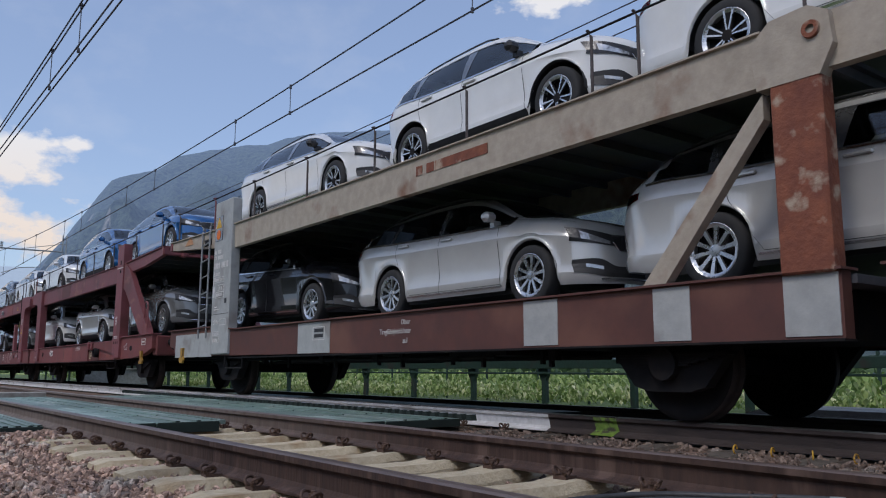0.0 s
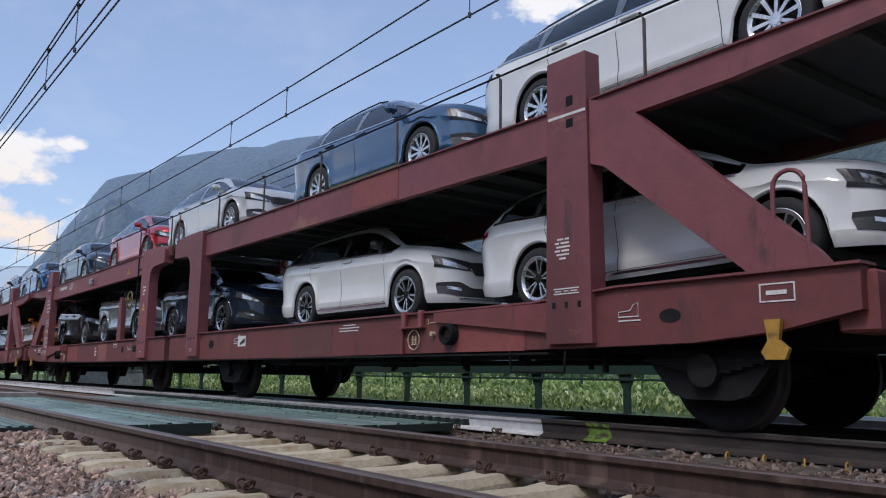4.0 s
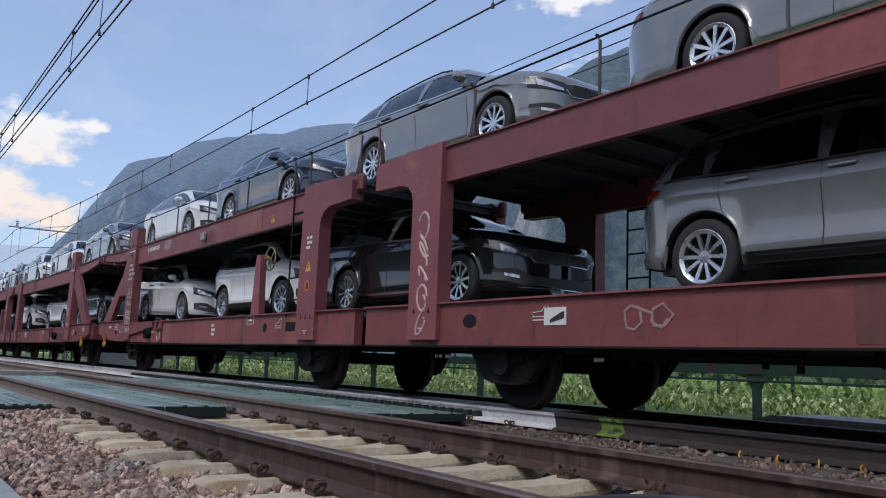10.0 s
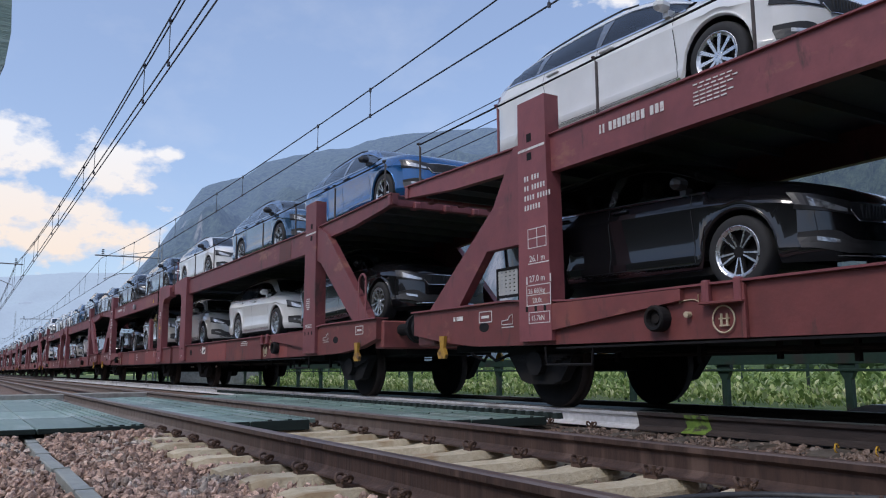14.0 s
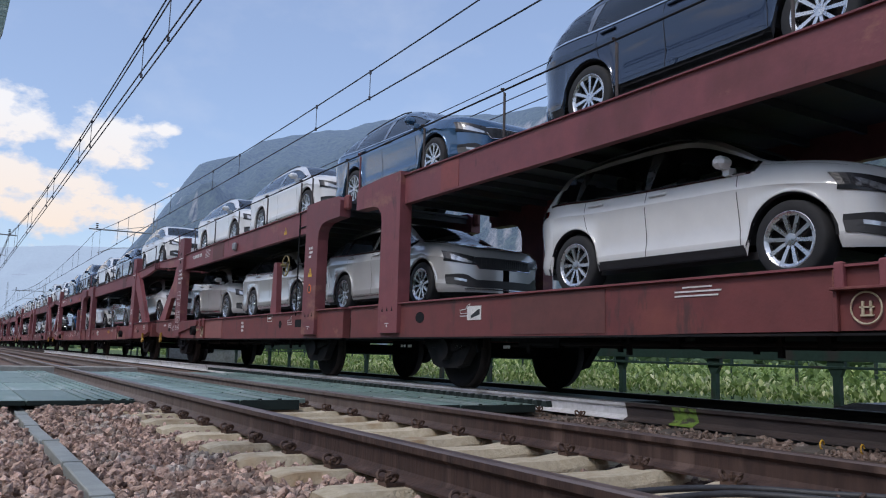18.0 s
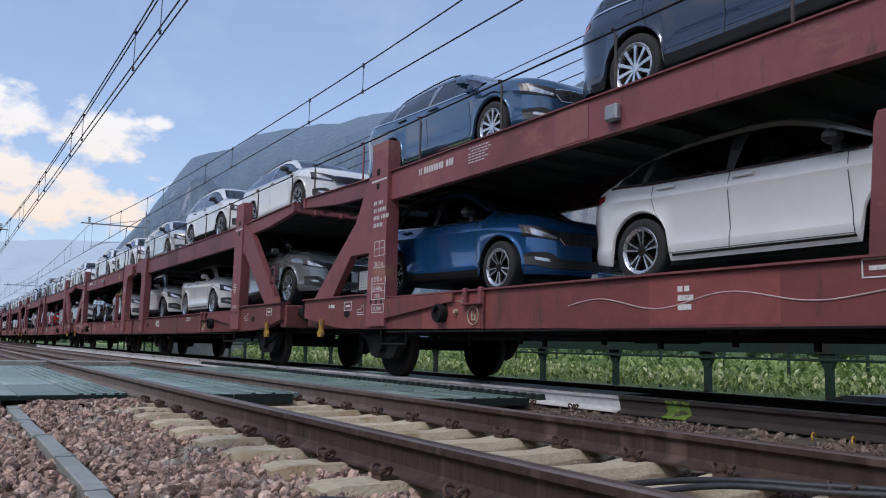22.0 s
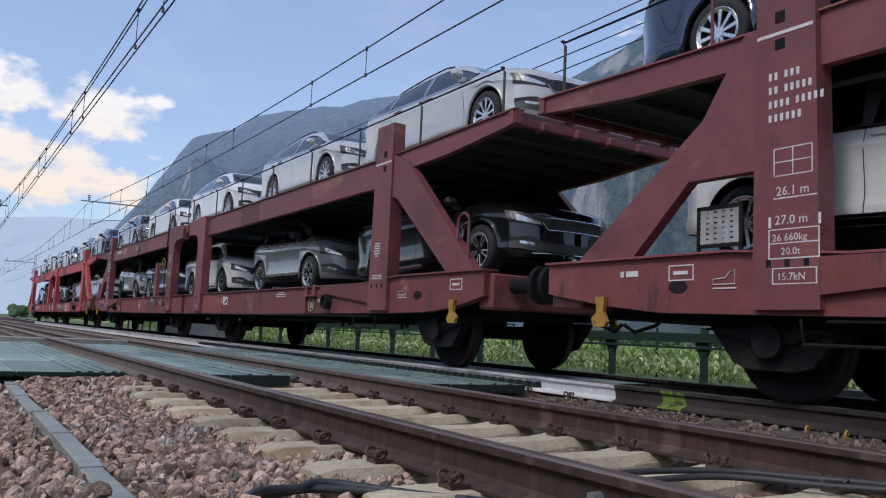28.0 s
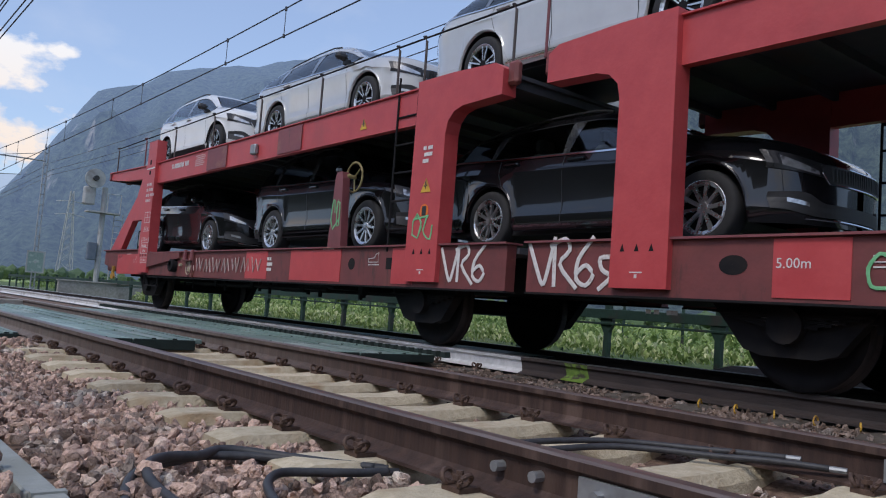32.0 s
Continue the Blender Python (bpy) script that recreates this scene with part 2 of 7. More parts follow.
M_LAMP = mat("headlight_lens", (0.34, 0.36, 0.38), (0.60, 0.62, 0.65), 0.08, 0.5, 14, (0.10, 0.10, 0.11), 9, coat=1.0, wear=0.55)
M_TAIL = mat("red_tail_lens", (0.35, 0.01, 0.01), (0.5, 0.02, 0.02), 0.1, 0, coat=1.0)
# pillar gloss is greyed: part of the sky's reflection sits in its colour
M_PILLAR = mat("gloss_grey_pillar", (0.10, 0.105, 0.11), (0.16, 0.165, 0.17), 0.12, 0.5, coat=1.0)
M_SEAT = mat("dark_cloth", (0.03, 0.03, 0.032), (0.05, 0.05, 0.055), 0.9)
M_LINER = mat("pale_headliner", (0.50, 0.49, 0.46), (0.58, 0.57, 0.54), 0.9)
M_GLASS = glass("tinted_car_glass", (0.80, 0.87, 0.80), 1.6)
M_SCREEN = glass("windscreen_glass", (0.80, 0.87, 0.82), 1.55)
WAG = dict(scale=5, patch=0.9, bump=0.08, bump_scale=30)
M_WAGON = mat("oxide_red_wagon_paint", (0.183, 0.054, 0.061), (0.232, 0.070, 0.077), 0.55, 0, c3=(0.145, 0.046, 0.046), rnd=0.16, wear=0.56, **WAG)
M_WAGONB = mat("brown_sill_paint", (0.150, 0.043, 0.041), (0.203, 0.055, 0.053), 0.6, 0, c3=(0.235, 0.072, 0.055), rnd=0.18, wear=0.60, **WAG)
scuffed(M_WAGON, (0.30, 0.135, 0.095), 1.1, 0.585, (1, 0.7, 1.4))
scuffed(M_WAGON, (0.085, 0.040, 0.040), 2.6, 0.60, (1, 1.6, 0.5))
scuffed(M_WAGONB, (0.080, 0.036, 0.034), 2.2, 0.57, (1, 1.8, 0.5))
scuffed(M_WAGONB, (0.30, 0.12, 0.085), 1.6, 0.62, (1, 0.8, 1.2))
M_NEWRED = mat("fresh_red_wagon_paint", (0.46, 0.055, 0.060), (0.53, 0.075, 0.078), 0.45, 0, c3=(0.38, 0.06, 0.06), wear=0.62, **WAG)
M_OLDGREY = mat("faded_beige_wagon_paint", (0.34, 0.29, 0.23), (0.44, 0.38, 0.31), 0.7, 0, 7, (0.19, 0.085, 0.045), 1.3, 0.15, 30, wear=0.58)
M_RUSTY = mat("peeling_rusty_paint", (0.15, 0.045, 0.028), (0.25, 0.085, 0.045), 0.8, 0, 6, (0.42, 0.33, 0.25), 5.5, 0.4, 30, wear=0.56)
M_PALE = mat("pale_grey_paint", (0.33, 0.34, 0.34), (0.42, 0.43, 0.425), 0.7, 0, 6, (0.27, 0.26, 0.25), 2, 0.1, 40)
M_DECK = mat("dark_deck_steel", (0.050, 0.053, 0.066), (0.075, 0.076, 0.088), 0.75, 0.0, 6, (0.07, 0.056, 0.055), 1.5)
M_LETTER = mat("white_stencil_paint", (0.60, 0.58, 0.56), (0.74, 0.72, 0.70), 0.7, 0, 30, (0.40, 0.30, 0.28), 18, wear=0.6)
M_YELLOW = mat("yellow_paint", (0.58, 0.33, 0.03), (0.68, 0.41, 0.05), 0.6, 0, 15, (0.35, 0.20, 0.05), 6)
M_HOOK = mat("worn_yellow_paint", (0.34, 0.18, 0.025), (0.48, 0.27, 0.04), 0.6, 0, 18, (0.14, 0.07, 0.03), 9)
M_CREAM = mat("cream_stencil_paint", (0.42, 0.36, 0.24), (0.58, 0.50, 0.36), 0.7, 0, 25, (0.25, 0.12, 0.09), 14)
M_RAILPOST = mat("grey_brown_rail_post", (0.05, 0.042, 0.04), (0.10, 0.08, 0.075), 0.7, 0, 10)
M_ORANGE = mat("orange_sign", (0.75, 0.16, 0.02), (0.8, 0.2, 0.03), 0.6)
M_SPRAYB = mat("blue_spray_paint", (0.05, 0.14, 0.45), (0.10, 0.22, 0.55), 0.6, 0, 12)
M_SPRAYG = mat("green_spray_paint", (0.13, 0.42, 0.18), (0.22, 0.55, 0.28), 0.6, 0, 12)
M_SPRAYP = mat("pinkish_chalk_paint", (0.46, 0.33, 0.31), (0.56, 0.43, 0.41), 0.7, 0, 12)
PAINT = {
    "W": ("white", (0.70, 0.70, 0.69), 0.0), "S": ("silver", (0.52, 0.52, 0.51), 0.25), "G": ("grey", (0.20, 0.205, 0.21), 0.35),
    "D": ("graphite", (0.075, 0.078, 0.082), 0.5), "K": ("black", (0.010, 0.010, 0.012), 0.2), "B": ("blue", (0.016, 0.095, 0.26), 0.45),
    "N": ("navy", (0.024, 0.037, 0.066), 0.4), "T": ("steel-blue", (0.045, 0.10, 0.18), 0.5), "O": ("orange", (0.58, 0.17, 0.02), 0.35), "R": ("red", (0.42, 0.02, 0.035), 0.3),
}
M_PAINT = {}
for key, (word, c, metal) in PAINT.items():
    M_PAINT[key] = mat("car_paint_" + word.replace(" ", "_").replace("-", "_"), tuple(v * 0.96 for v in c), tuple(min(1, v * 1.04) for v in c), 0.30 if metal == 0 else 0.22, metal, 3, coat=1.0, rough_var=0.03, spec=0.12)
    M_PAINT[key].node_tree.nodes["Principled BSDF"].inputs["Coat IOR"].default_value = 1.52


# ---- mesh helpers ----
def link(name, me, material, parent=None, label="", m=None, smooth=False):
    ob = new(name, me)
    if material and not me.materials:
        me.materials.append(material)
    if parent:
        ob.parent = parent
    if m is not None:
        ob.matrix_basis = m
    if label:
        ob["label"] = label
    if smooth:
        me.polygons.foreach_set("use_smooth", [True] * len(me.polygons))
    return ob


def part(name, bm, material, parent=None, label="", m=None, smooth=False):
    me = bpy.data.meshes.new(name)
    bm.to_mesh(me)
    bm.free()
    return link(name, me, material, parent, label, m, smooth)


def box(bm, x0, x1, y0, y1, z0, z1, bevel=0.0):
    r = bmesh.ops.create_cube(bm, size=1, matrix=Matrix.LocRotScale(((x0 + x1) / 2, (y0 + y1) / 2, (z0 + z1) / 2), None, (abs(x1 - x0), abs(y1 - y0), abs(z1 - z0))))
    if bevel:
        es = {e for v in r["verts"] for e in v.link_edges}
        bmesh.ops.bevel(bm, geom=list(es), offset=bevel, segments=1, affect="EDGES")
    return bm


def boxes(*bs, bevel=0.0):
    bm = bmesh.new()
    for b in bs:
        box(bm, *b, bevel=bevel)
    return bm


def cyl(bm, p, q, r, seg=10, r2=None):
    p, q = Vector(p), Vector(q)
    d = q - p
    m = Matrix.Translation((p + q) / 2) @ d.to_track_quat("Z", "Y").to_matrix().to_4x4()
    bmesh.ops.create_cone(bm, cap_ends=True, segments=seg, radius1=r, radius2=r if r2 is None else r2, depth=d.length, matrix=m)
    return bm


def prism(pts, x0, x1, bm=None):
    """A plate: outline of (y, z) points, from x0 to x1."""
    bm = bm or bmesh.new()
    a = [bm.verts.new((x0, y, z)) for y, z in pts]
    b = [bm.verts.new((x1, y, z)) for y, z in pts]
    n = len(pts)
    bm.faces.new(a)
    bm.faces.new(b[::-1])
    for i in range(n):
        bm.faces.new((a[i], b[i], b[(i + 1) % n], a[(i + 1) % n]))
    bmesh.ops.recalc_face_normals(bm, faces=bm.faces)
    return bm


def tube(points, r, seg=8, bm=None, closed=False):
    """A round bar along a line of points."""
    bm = bm or bmesh.new()
    pts = [Vector(p) for p in points]
    rings = []
    up = Vector((0.13, 0.21, 0.97))
    for i, p in enumerate(pts):
        d = (pts[(i + 1) % len(pts)] if closed or i < len(pts) - 1 else p) - (pts[i - 1] if closed or i else p)
        d.normalize()
        u = d.cross(up).normalized()
        v = d.cross(u)
        rings.append([bm.verts.new(p + (u * math.cos(2 * math.pi * k / seg) + v * math.sin(2 * math.pi * k / seg)) * r) for k in range(seg)])
    pairs = list(zip(rings, rings[1:])) + ([(rings[-1], rings[0])] if closed else [])
    for a, b in pairs:
        for k in range(seg):
            bm.faces.new((a[k], a[(k + 1) % seg], b[(k + 1) % seg], b[k]))
    if not closed:
        bm.faces.new(rings[0][::-1])
        bm.faces.new(rings[-1])
    bmesh.ops.recalc_face_normals(bm, faces=bm.faces)
    return bm


def lathe(profile, seg=24, bm=None):
    """Turns (radius, x) points round the x axis."""
    bm = bm or bmesh.new()
    rings = [[bm.verts.new((x, r * math.cos(2 * math.pi * k / seg), r * math.sin(2 * math.pi * k / seg))) for k in range(seg)] for r, x in profile]
    for a, b in zip(rings, rings[1:]):
        for k in range(seg):
            bm.faces.new((a[k], a[(k + 1) % seg], b[(k + 1) % seg], b[k]))
    bmesh.ops.recalc_face_normals(bm, faces=bm.faces)
    return bm


def smoothstep(a, b, x):
    t = min(1, max(0, (x - a) / (b - a)))
    return t * t * (3 - 2 * t)


def curve_at(table, x):
    """Smooth value at x of a table of (x, value), x rising."""
    if x <= table[0][0]:
        return table[0][1]
    for (xa, va), (xb, vb) in zip(table, table[1:]):
        if x <= xb:
            t = (x - xa) / (xb - xa)
            return va + (vb - va) * t
    return table[-1][1]


TEXTS = {}


def text_mesh(words, size):
    key = (words, size)
    if key not in TEXTS:
        cu = bpy.data.curves.new("lettering", "FONT")
        cu.body, cu.size, cu.extrude, cu.align_x, cu.resolution_u = words, size, 0.001, "LEFT", 2
        cu.offset = -0.004 if size > 0.38 else -0.008 if size > 0.3 else 0
        ob = new("lettering", cu)
        dg = bpy.context.evaluated_depsgraph_get()
        me = bpy.data.meshes.new_from_object(ob.evaluated_get(dg))
        bpy.data.objects.remove(ob)
        TEXTS[key] = me
    return TEXTS[key]


def lettering(words, size, y, z, x, parent, material=None, label="", name="lettering", lean=0.0):
    """Flat letters on a face that looks to -x, read from the track side, starting at y and running towards -y."""
    me = text_mesh(words, size)
    if material and material is not M_LETTER:
        me = me.copy()
        me.materials.clear()
        me.materials.append(material)
    m = Matrix.Translation((x, y, z)) @ Matrix(((0, 0, -1, 0), (-1, 0, 0, 0), (0, 1, 0, 0), (0, 0, 0, 1))) @ pose(0, 0, 0, 0, 0, lean)
    return link(name, me, material or M_LETTER, parent, label, m)


def bars(parent, x, y, z, rows, material=None, h=0.035, gap=0.03, name="stencil_bar", label=""):
    """Unreadable lines of writing: rows of bars, each a list of (start, length) along -y."""
    bm = bmesh.new()
    for i, row in enumerate(rows):
        zz = z - i * (h + gap)
        for s, ln in row:
            box(bm, x - 0.003, x, y - s - ln, y - s, zz - h, zz)
    return part(name, bm, material or M_LETTER, parent, label)

# ---- ground and tracks ----
def structure(ob, label, category=""):
    return tagged(ob, label, category, kind="structure")


def ground_sheet():
    xs = [-4000, -1200, -300, -80, -25, -8, -3, -1, 9.2, 9.6, 11.4, 12.0, 20, 45, 120, 400, 1200, 4000]
    ys = [-4000, -1000, -200, -40, -10, 0, 10, 20, 40, 80, 200, 600, 1500, 4000]

    def z(x, y):
        if -1 <= x <= 9.2:
            return -0.42
        return -0.36 if x > 0 else -0.45
    bm = bmesh.new()
    g = [[bm.verts.new((x, y, z(x, y))) for y in ys] for x in xs]
    for i in range(len(xs) - 1):
        for j in range(len(ys) - 1):
            bm.faces.new((g[i][j], g[i + 1][j], g[i + 1][j + 1], g[i][j + 1]))
    m = mat("meadow_ground", (0.06, 0.10, 0.028), (0.11, 0.16, 0.05), 0.95, 0, 3, (0.14, 0.17, 0.07), 0.08, 0.5, 8)
    return structure(part("ground", bm, m), "flat green valley floor with grass and fields", "ground")


ground_sheet()

R1, R2, R3, R4 = 1.81, 3.315, 5.60, 7.105   # rail centre lines
SPACING, PHASE = 0.59, 7.276


def ballast_bed():
    bm = bmesh.new()
    prof = [(-2.6, -0.36), (-0.6, -0.27), (0.9, -0.235), (1.75, -0.225), (1.9, -0.275), (3.22, -0.275), (3.4, -0.235), (4.4, -0.26), (5.5, -0.2), (5.6, -0.2)]
    rows = [[bm.verts.new((x, y, z)) for x, z in prof] for y in (-20, -4, 0, 2, 4, 6, 8, 16, 40, 120, 420)]
    for a, b in zip(rows, rows[1:]):
        for i in range(len(prof) - 1):
            bm.faces.new((a[i], a[i + 1], b[i + 1], b[i]))
    bmesh.ops.recalc_face_normals(bm, faces=bm.faces)
    # bed under the train: oil stains, and the train's shadow painted dark
    bm2 = bmesh.new()
    prof = [(5.6, -0.2), (7.2, -0.2), (8.3, -0.24), (9.4, -0.5)]
    rows = [[bm2.verts.new((x, y, z)) for x, z in prof] for y in (-20, 0, 20, 120, 420)]
    for a, b in zip(rows, rows[1:]):
        for i in range(len(prof) - 1):
            bm2.faces.new((a[i], a[i + 1], b[i + 1], b[i]))
    structure(part("oily_bed", bm2, M_OILSHADE), "oil-stained ballast under the train's track, train shade painted in", "ballast")
    return structure(part("ballast_bed", bm, M_BED), "bed of reddish crushed stone under the tracks", "ballast")


bed = ballast_bed()

RAIL_PROFILE = [(-0.075, -0.172), (0.075, -0.172), (0.075, -0.160), (0.022, -0.142), (0.010, -0.125), (0.010, -0.055), (0.036, -0.036), (0.036, -0.008), (0.026, 0.0),
                (-0.026, 0.0), (-0.036, -0.008), (-0.036, -0.036), (-0.010, -0.055), (-0.010, -0.125), (-0.022, -0.142), (-0.075, -0.160)]


def rail(x, y0, y1, side, top, label):
    bm = bmesh.new()
    a = [bm.verts.new((px, y0, pz)) for px, pz in RAIL_PROFILE]
    b = [bm.verts.new((px, y1, pz)) for px, pz in RAIL_PROFILE]
    n = len(a)
    for i in range(n):
        f = bm.faces.new((a[i], b[i], b[(i + 1) % n], a[(i + 1) % n]))
        f.material_index = 1 if i in (7, 8, 9) else 0
    bm.faces.new(a)
    bm.faces.new(b[::-1])
    bmesh.ops.recalc_face_normals(bm, faces=bm.faces)
    ob = part("rail", bm, side)
    ob.data.materials.append(top)
    ob.location = (x, 0, 0)
    return tagged(ob, label, "rail", "running rails", "structure")


rail(R1, -20, 420, M_RAILSIDE, M_RAILTOP, "rusty brown running rail on concrete sleepers")
rail(R2, -20, 420, M_RAILSIDE, M_RAILTOP, "rusty brown running rail on concrete sleepers")
rail(R3, -20, 420, M_DARKRAIL, M_BRIGHTRAIL, "dark running rail under the train with a white-painted stretch")
rail(R4, -20, 420, M_DARKRAIL, M_BRIGHTRAIL, "dark running rail under the far wheels of the train")


def rail_paint(y0, y1, x, material, name, label):
    """A coat of paint on the web and foot of a rail, on the side of the empty track."""
    pts = [(-0.079, -0.168), (-0.079, -0.158), (-0.026, -0.139), (-0.014, -0.123), (-0.014, -0.057), (-0.040, -0.038), (-0.040, -0.010)]
    bm = bmesh.new()
    n = 24
    rows = []
    for j in range(n + 1):
        y = y0 + (y1 - y0) * j / n
        rows.append([bm.verts.new((x + px, y + (0.05 * noise.noise((0, pz * 30, y0)) if j in (0, n) else 0), pz)) for px, pz in pts])
    for a, b in zip(rows, rows[1:]):
        for i in range(len(pts) - 1):
            bm.faces.new((a[i], b[i], b[i + 1], a[i + 1]))
    return tagged(part(name, bm, material), label, "paint", kind="structure")


rail_paint(5.68, 60, R3, M_WHITE, "rail_paint", "chalky white paint on the side of a rail")
rail_paint(4.84, 5.11, R3, M_LIME, "rail_paint", "lime green paint mark on the side of a rail")


def sleeper_mesh():
    """Concrete sleeper 2.4 m long, waisted in the middle, lying along x; top of the rail seat at z = 0."""
    bm = bmesh.new()
    st = [(-1.2, 0.125, 0.095, -0.02), (-1.12, 0.135, 0.105, 0), (-0.62, 0.135, 0.105, 0.0), (-0.48, 0.125, 0.095, -0.014), (0.48, 0.125, 0.095, -0.014), (0.62, 0.135, 0.105, 0.0),
          (1.12, 0.135, 0.105, 0), (1.2, 0.125, 0.095, -0.02)]
    rings = []
    for x, wb, wt, z in st:
        rings.append([bm.verts.new(v) for v in ((x, -wb, -0.2), (x, -wb * 0.98, z - 0.05), (x, -wt, z), (x, wt, z), (x, wb * 0.98, z - 0.05), (x, wb, -0.2))])
    for a, b in zip(rings, rings[1:]):
        for i in range(5):
            bm.faces.new((a[i], b[i], b[i + 1], a[i + 1]))
    bm.faces.new(rings[0])
    bm.faces.new(rings[-1][::-1])
    bmesh.ops.recalc_face_normals(bm, faces=bm.faces)
    me = bpy.data.meshes.new("sleeper")
    bm.to_mesh(me)
    bm.free()
    me.materials.append(M_SLEEPER)
    return me


def clip_mesh():
    """A bent spring clip with its bolt, on the outer side of a rail foot (towards -x)."""
    bm = bmesh.new()
    for s in (-1, 1):
        ring = []
        for k in range(12):
            a = 2 * math.pi * k / 12
            ring.append((-0.062 + 0.032 * math.cos(a), s * (0.042 + 0.014 * math.sin(a)) + 0.010 * math.cos(a), 0.030 + 0.021 * math.sin(a)))
        tube(ring, 0.0085, 6, bm, closed=True)
    cyl(bm, (-0.050, 0, -0.01), (-0.050, 0, 0.055), 0.012, 6)
    cyl(bm, (-0.050, 0, 0.026), (-0.050, 0, 0.042), 0.022, 6)
    box(bm, -0.085, 0.005, -0.045, 0.045, -0.012, 0.008)
    me = bpy.data.meshes.new("rail_clip")
    bm.to_mesh(me)
    bm.free()
    me.materials.append(M_CLIP)
    return me


def lay_sleepers():
    me, clip = sleeper_mesh(), clip_mesh()
    # the same sleeper in a darker colour for the train's track
    dark_me = me.copy()
    dark_me.materials.clear()
    dark_me.materials.append(mat("oily_sleeper", (0.07, 0.058, 0.048), (0.12, 0.10, 0.082), 0.9, 0, 18, (0.05, 0.04, 0.034), 3, 0.5, 60))
    first = True
    for k in range(-1, 24):
        y = PHASE - SPACING * k
        if y > 8.2 and k > 0:
            continue
        s = link("sleeper", me, None)
        s.matrix_basis = pose((R1 + R2) / 2, y, -0.172, 0, 0, random.uniform(-0.4, 0.4))
        tagged(s, "sandy concrete sleeper with rusty rail clips", "sleeper", "sleepers of the empty track")
        for x, turn in ((-0.7525 - 0.075, 0), (-0.7525 + 0.075, 180), (0.7525 - 0.075, 0), (0.7525 + 0.075, 180)):
            link("rail_clip", clip, None, s, "", pose(x, random.uniform(-0.01, 0.01), 0.008, 0, 0, turn + random.uniform(-6, 6)))
    for k in range(0, 16):
        y = 6.89 + 2 * 0.67 - 0.67 * k
        s = link("sleeper", dark_me, None)
        s.matrix_basis = pose((R3 + R4) / 2, y, -0.185)
        tagged(s, "concrete sleeper under the train", "sleeper", "sleepers of the train's track")
        if y > 5.9:
            for x, turn in ((-0.7525 - 0.075, 0), (0.7525 + 0.075, 180)):
                link("rail_clip", clip, None, s, "", pose(x, 0, 0.008, 0, 0, turn))


lay_sleepers()


# ---- level crossing ----
def crossing():
    """Green rubber panels beside and between the rails, each with a ribbed top."""
    root = structure(new("level_crossing"), "green rubber panels of a level crossing between the rails", "crossing")

    def panel(x0, x1, y0, y1, z, deep, ribs=()):
        bm = boxes((x0, x1, y0, y1, z - deep, z), bevel=0.006)
        for xx in ribs:
            box(bm, xx, xx + 0.045, y0 + 0.01, y1 - 0.01, z, z + 0.012, bevel=0.003)
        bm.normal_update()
        # ends facing -y take the near-black green: their shade is painted on
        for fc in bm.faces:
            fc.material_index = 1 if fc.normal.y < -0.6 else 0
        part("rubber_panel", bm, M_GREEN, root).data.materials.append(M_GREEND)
    for j in range(5):
        y0 = 7.85 + j * 1.8
        panel(-0.2, 0.62, y0, y0 + 1.79, -0.095, 0.045)
        panel(0.63, 1.52, y0, y0 + 1.79, -0.095, 0.045, (1.10, 1.20, 1.30, 1.40, 1.47))
    for j in range(7):
        y0 = 7.62 + j * 1.2
        panel(R1 + 0.09, R1 + 0.62, y0, y0 + 1.19, -0.085, 0.10, (R1 + 0.12, R1 + 0.35))
        panel(R1 + 0.63, R2 - 0.28, y0, y0 + 1.19, -0.085, 0.10, (R1 + 0.80, R1 + 1.0))
    for j in range(8):
        y0 = 6.62 + j * 1.2
        panel(R2 + 0.10, R2 + 0.98, y0, y0 + 1.19, -0.08, 0.09, (R2 + 0.3, R2 + 0.6))
        panel(R2 + 0.99, R3 - 0.38, y0, y0 + 1.19, -0.085, 0.08, (R2 + 1.2, R2 + 1.5, R2 + 1.7))
    for j in range(8):
        y0 = 6.6 + j * 1.2
        panel(R3 + 0.09, R4 - 0.08, y0, y0 + 1.19, -0.06, 0.08)
    # toothed rubber edges: tall along the train's rail, low along the inner rail of the empty track
    bm = bmesh.new()
    y = 6.45
    while y < 19:
        prism([(y, -0.10), (y + 0.10, -0.10), (y + 0.085, -0.045), (y + 0.02, -0.04)], R3 - 0.37, R3 - 0.30, bm)
        y += 0.155
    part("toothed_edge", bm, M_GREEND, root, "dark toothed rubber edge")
    bm = bmesh.new()
    y = 7.64
    while y < 16:
        box(bm, R2 - 0.275, R2 - 0.21, y, y + 0.06, -0.12, -0.075, bevel=0.006)
        y += 0.12
    part("toothed_edge", bm, M_GREEN, root, "green knobbed rubber edge")
    part("kerb_strip", boxes((0.0, 1.7, 16.2, 16.6, -0.15, -0.01), (1.9, 3.2, 16.5, 16.9, -0.15, -0.01), bevel=0.01), M_CONC, root)


crossing()


def duct():
    """Narrow grey lids in a row in the ballast beside the track."""
    root = tagged(new("cable_duct"), "row of narrow grey duct lids in the ballast", "cable duct", kind="structure")
    y = -2.68
    i = 0
    while y < 11.5:
        ln = 1.02
        bm = boxes((-0.044, 0.044, 0, ln - 0.012, -0.08, 0.0), bevel=0.006)
        box(bm, -0.046, 0.046, ln - 0.05, ln - 0.02, -0.02, 0.006)
        part("duct_lid", bm, M_GREY, root, "", pose(0.576 + 0.007 * math.sin(i * 2.1), y, -0.182, 0, 0, 0.5 * math.sin(i * 1.7)))
        y += ln
        i += 1


duct()


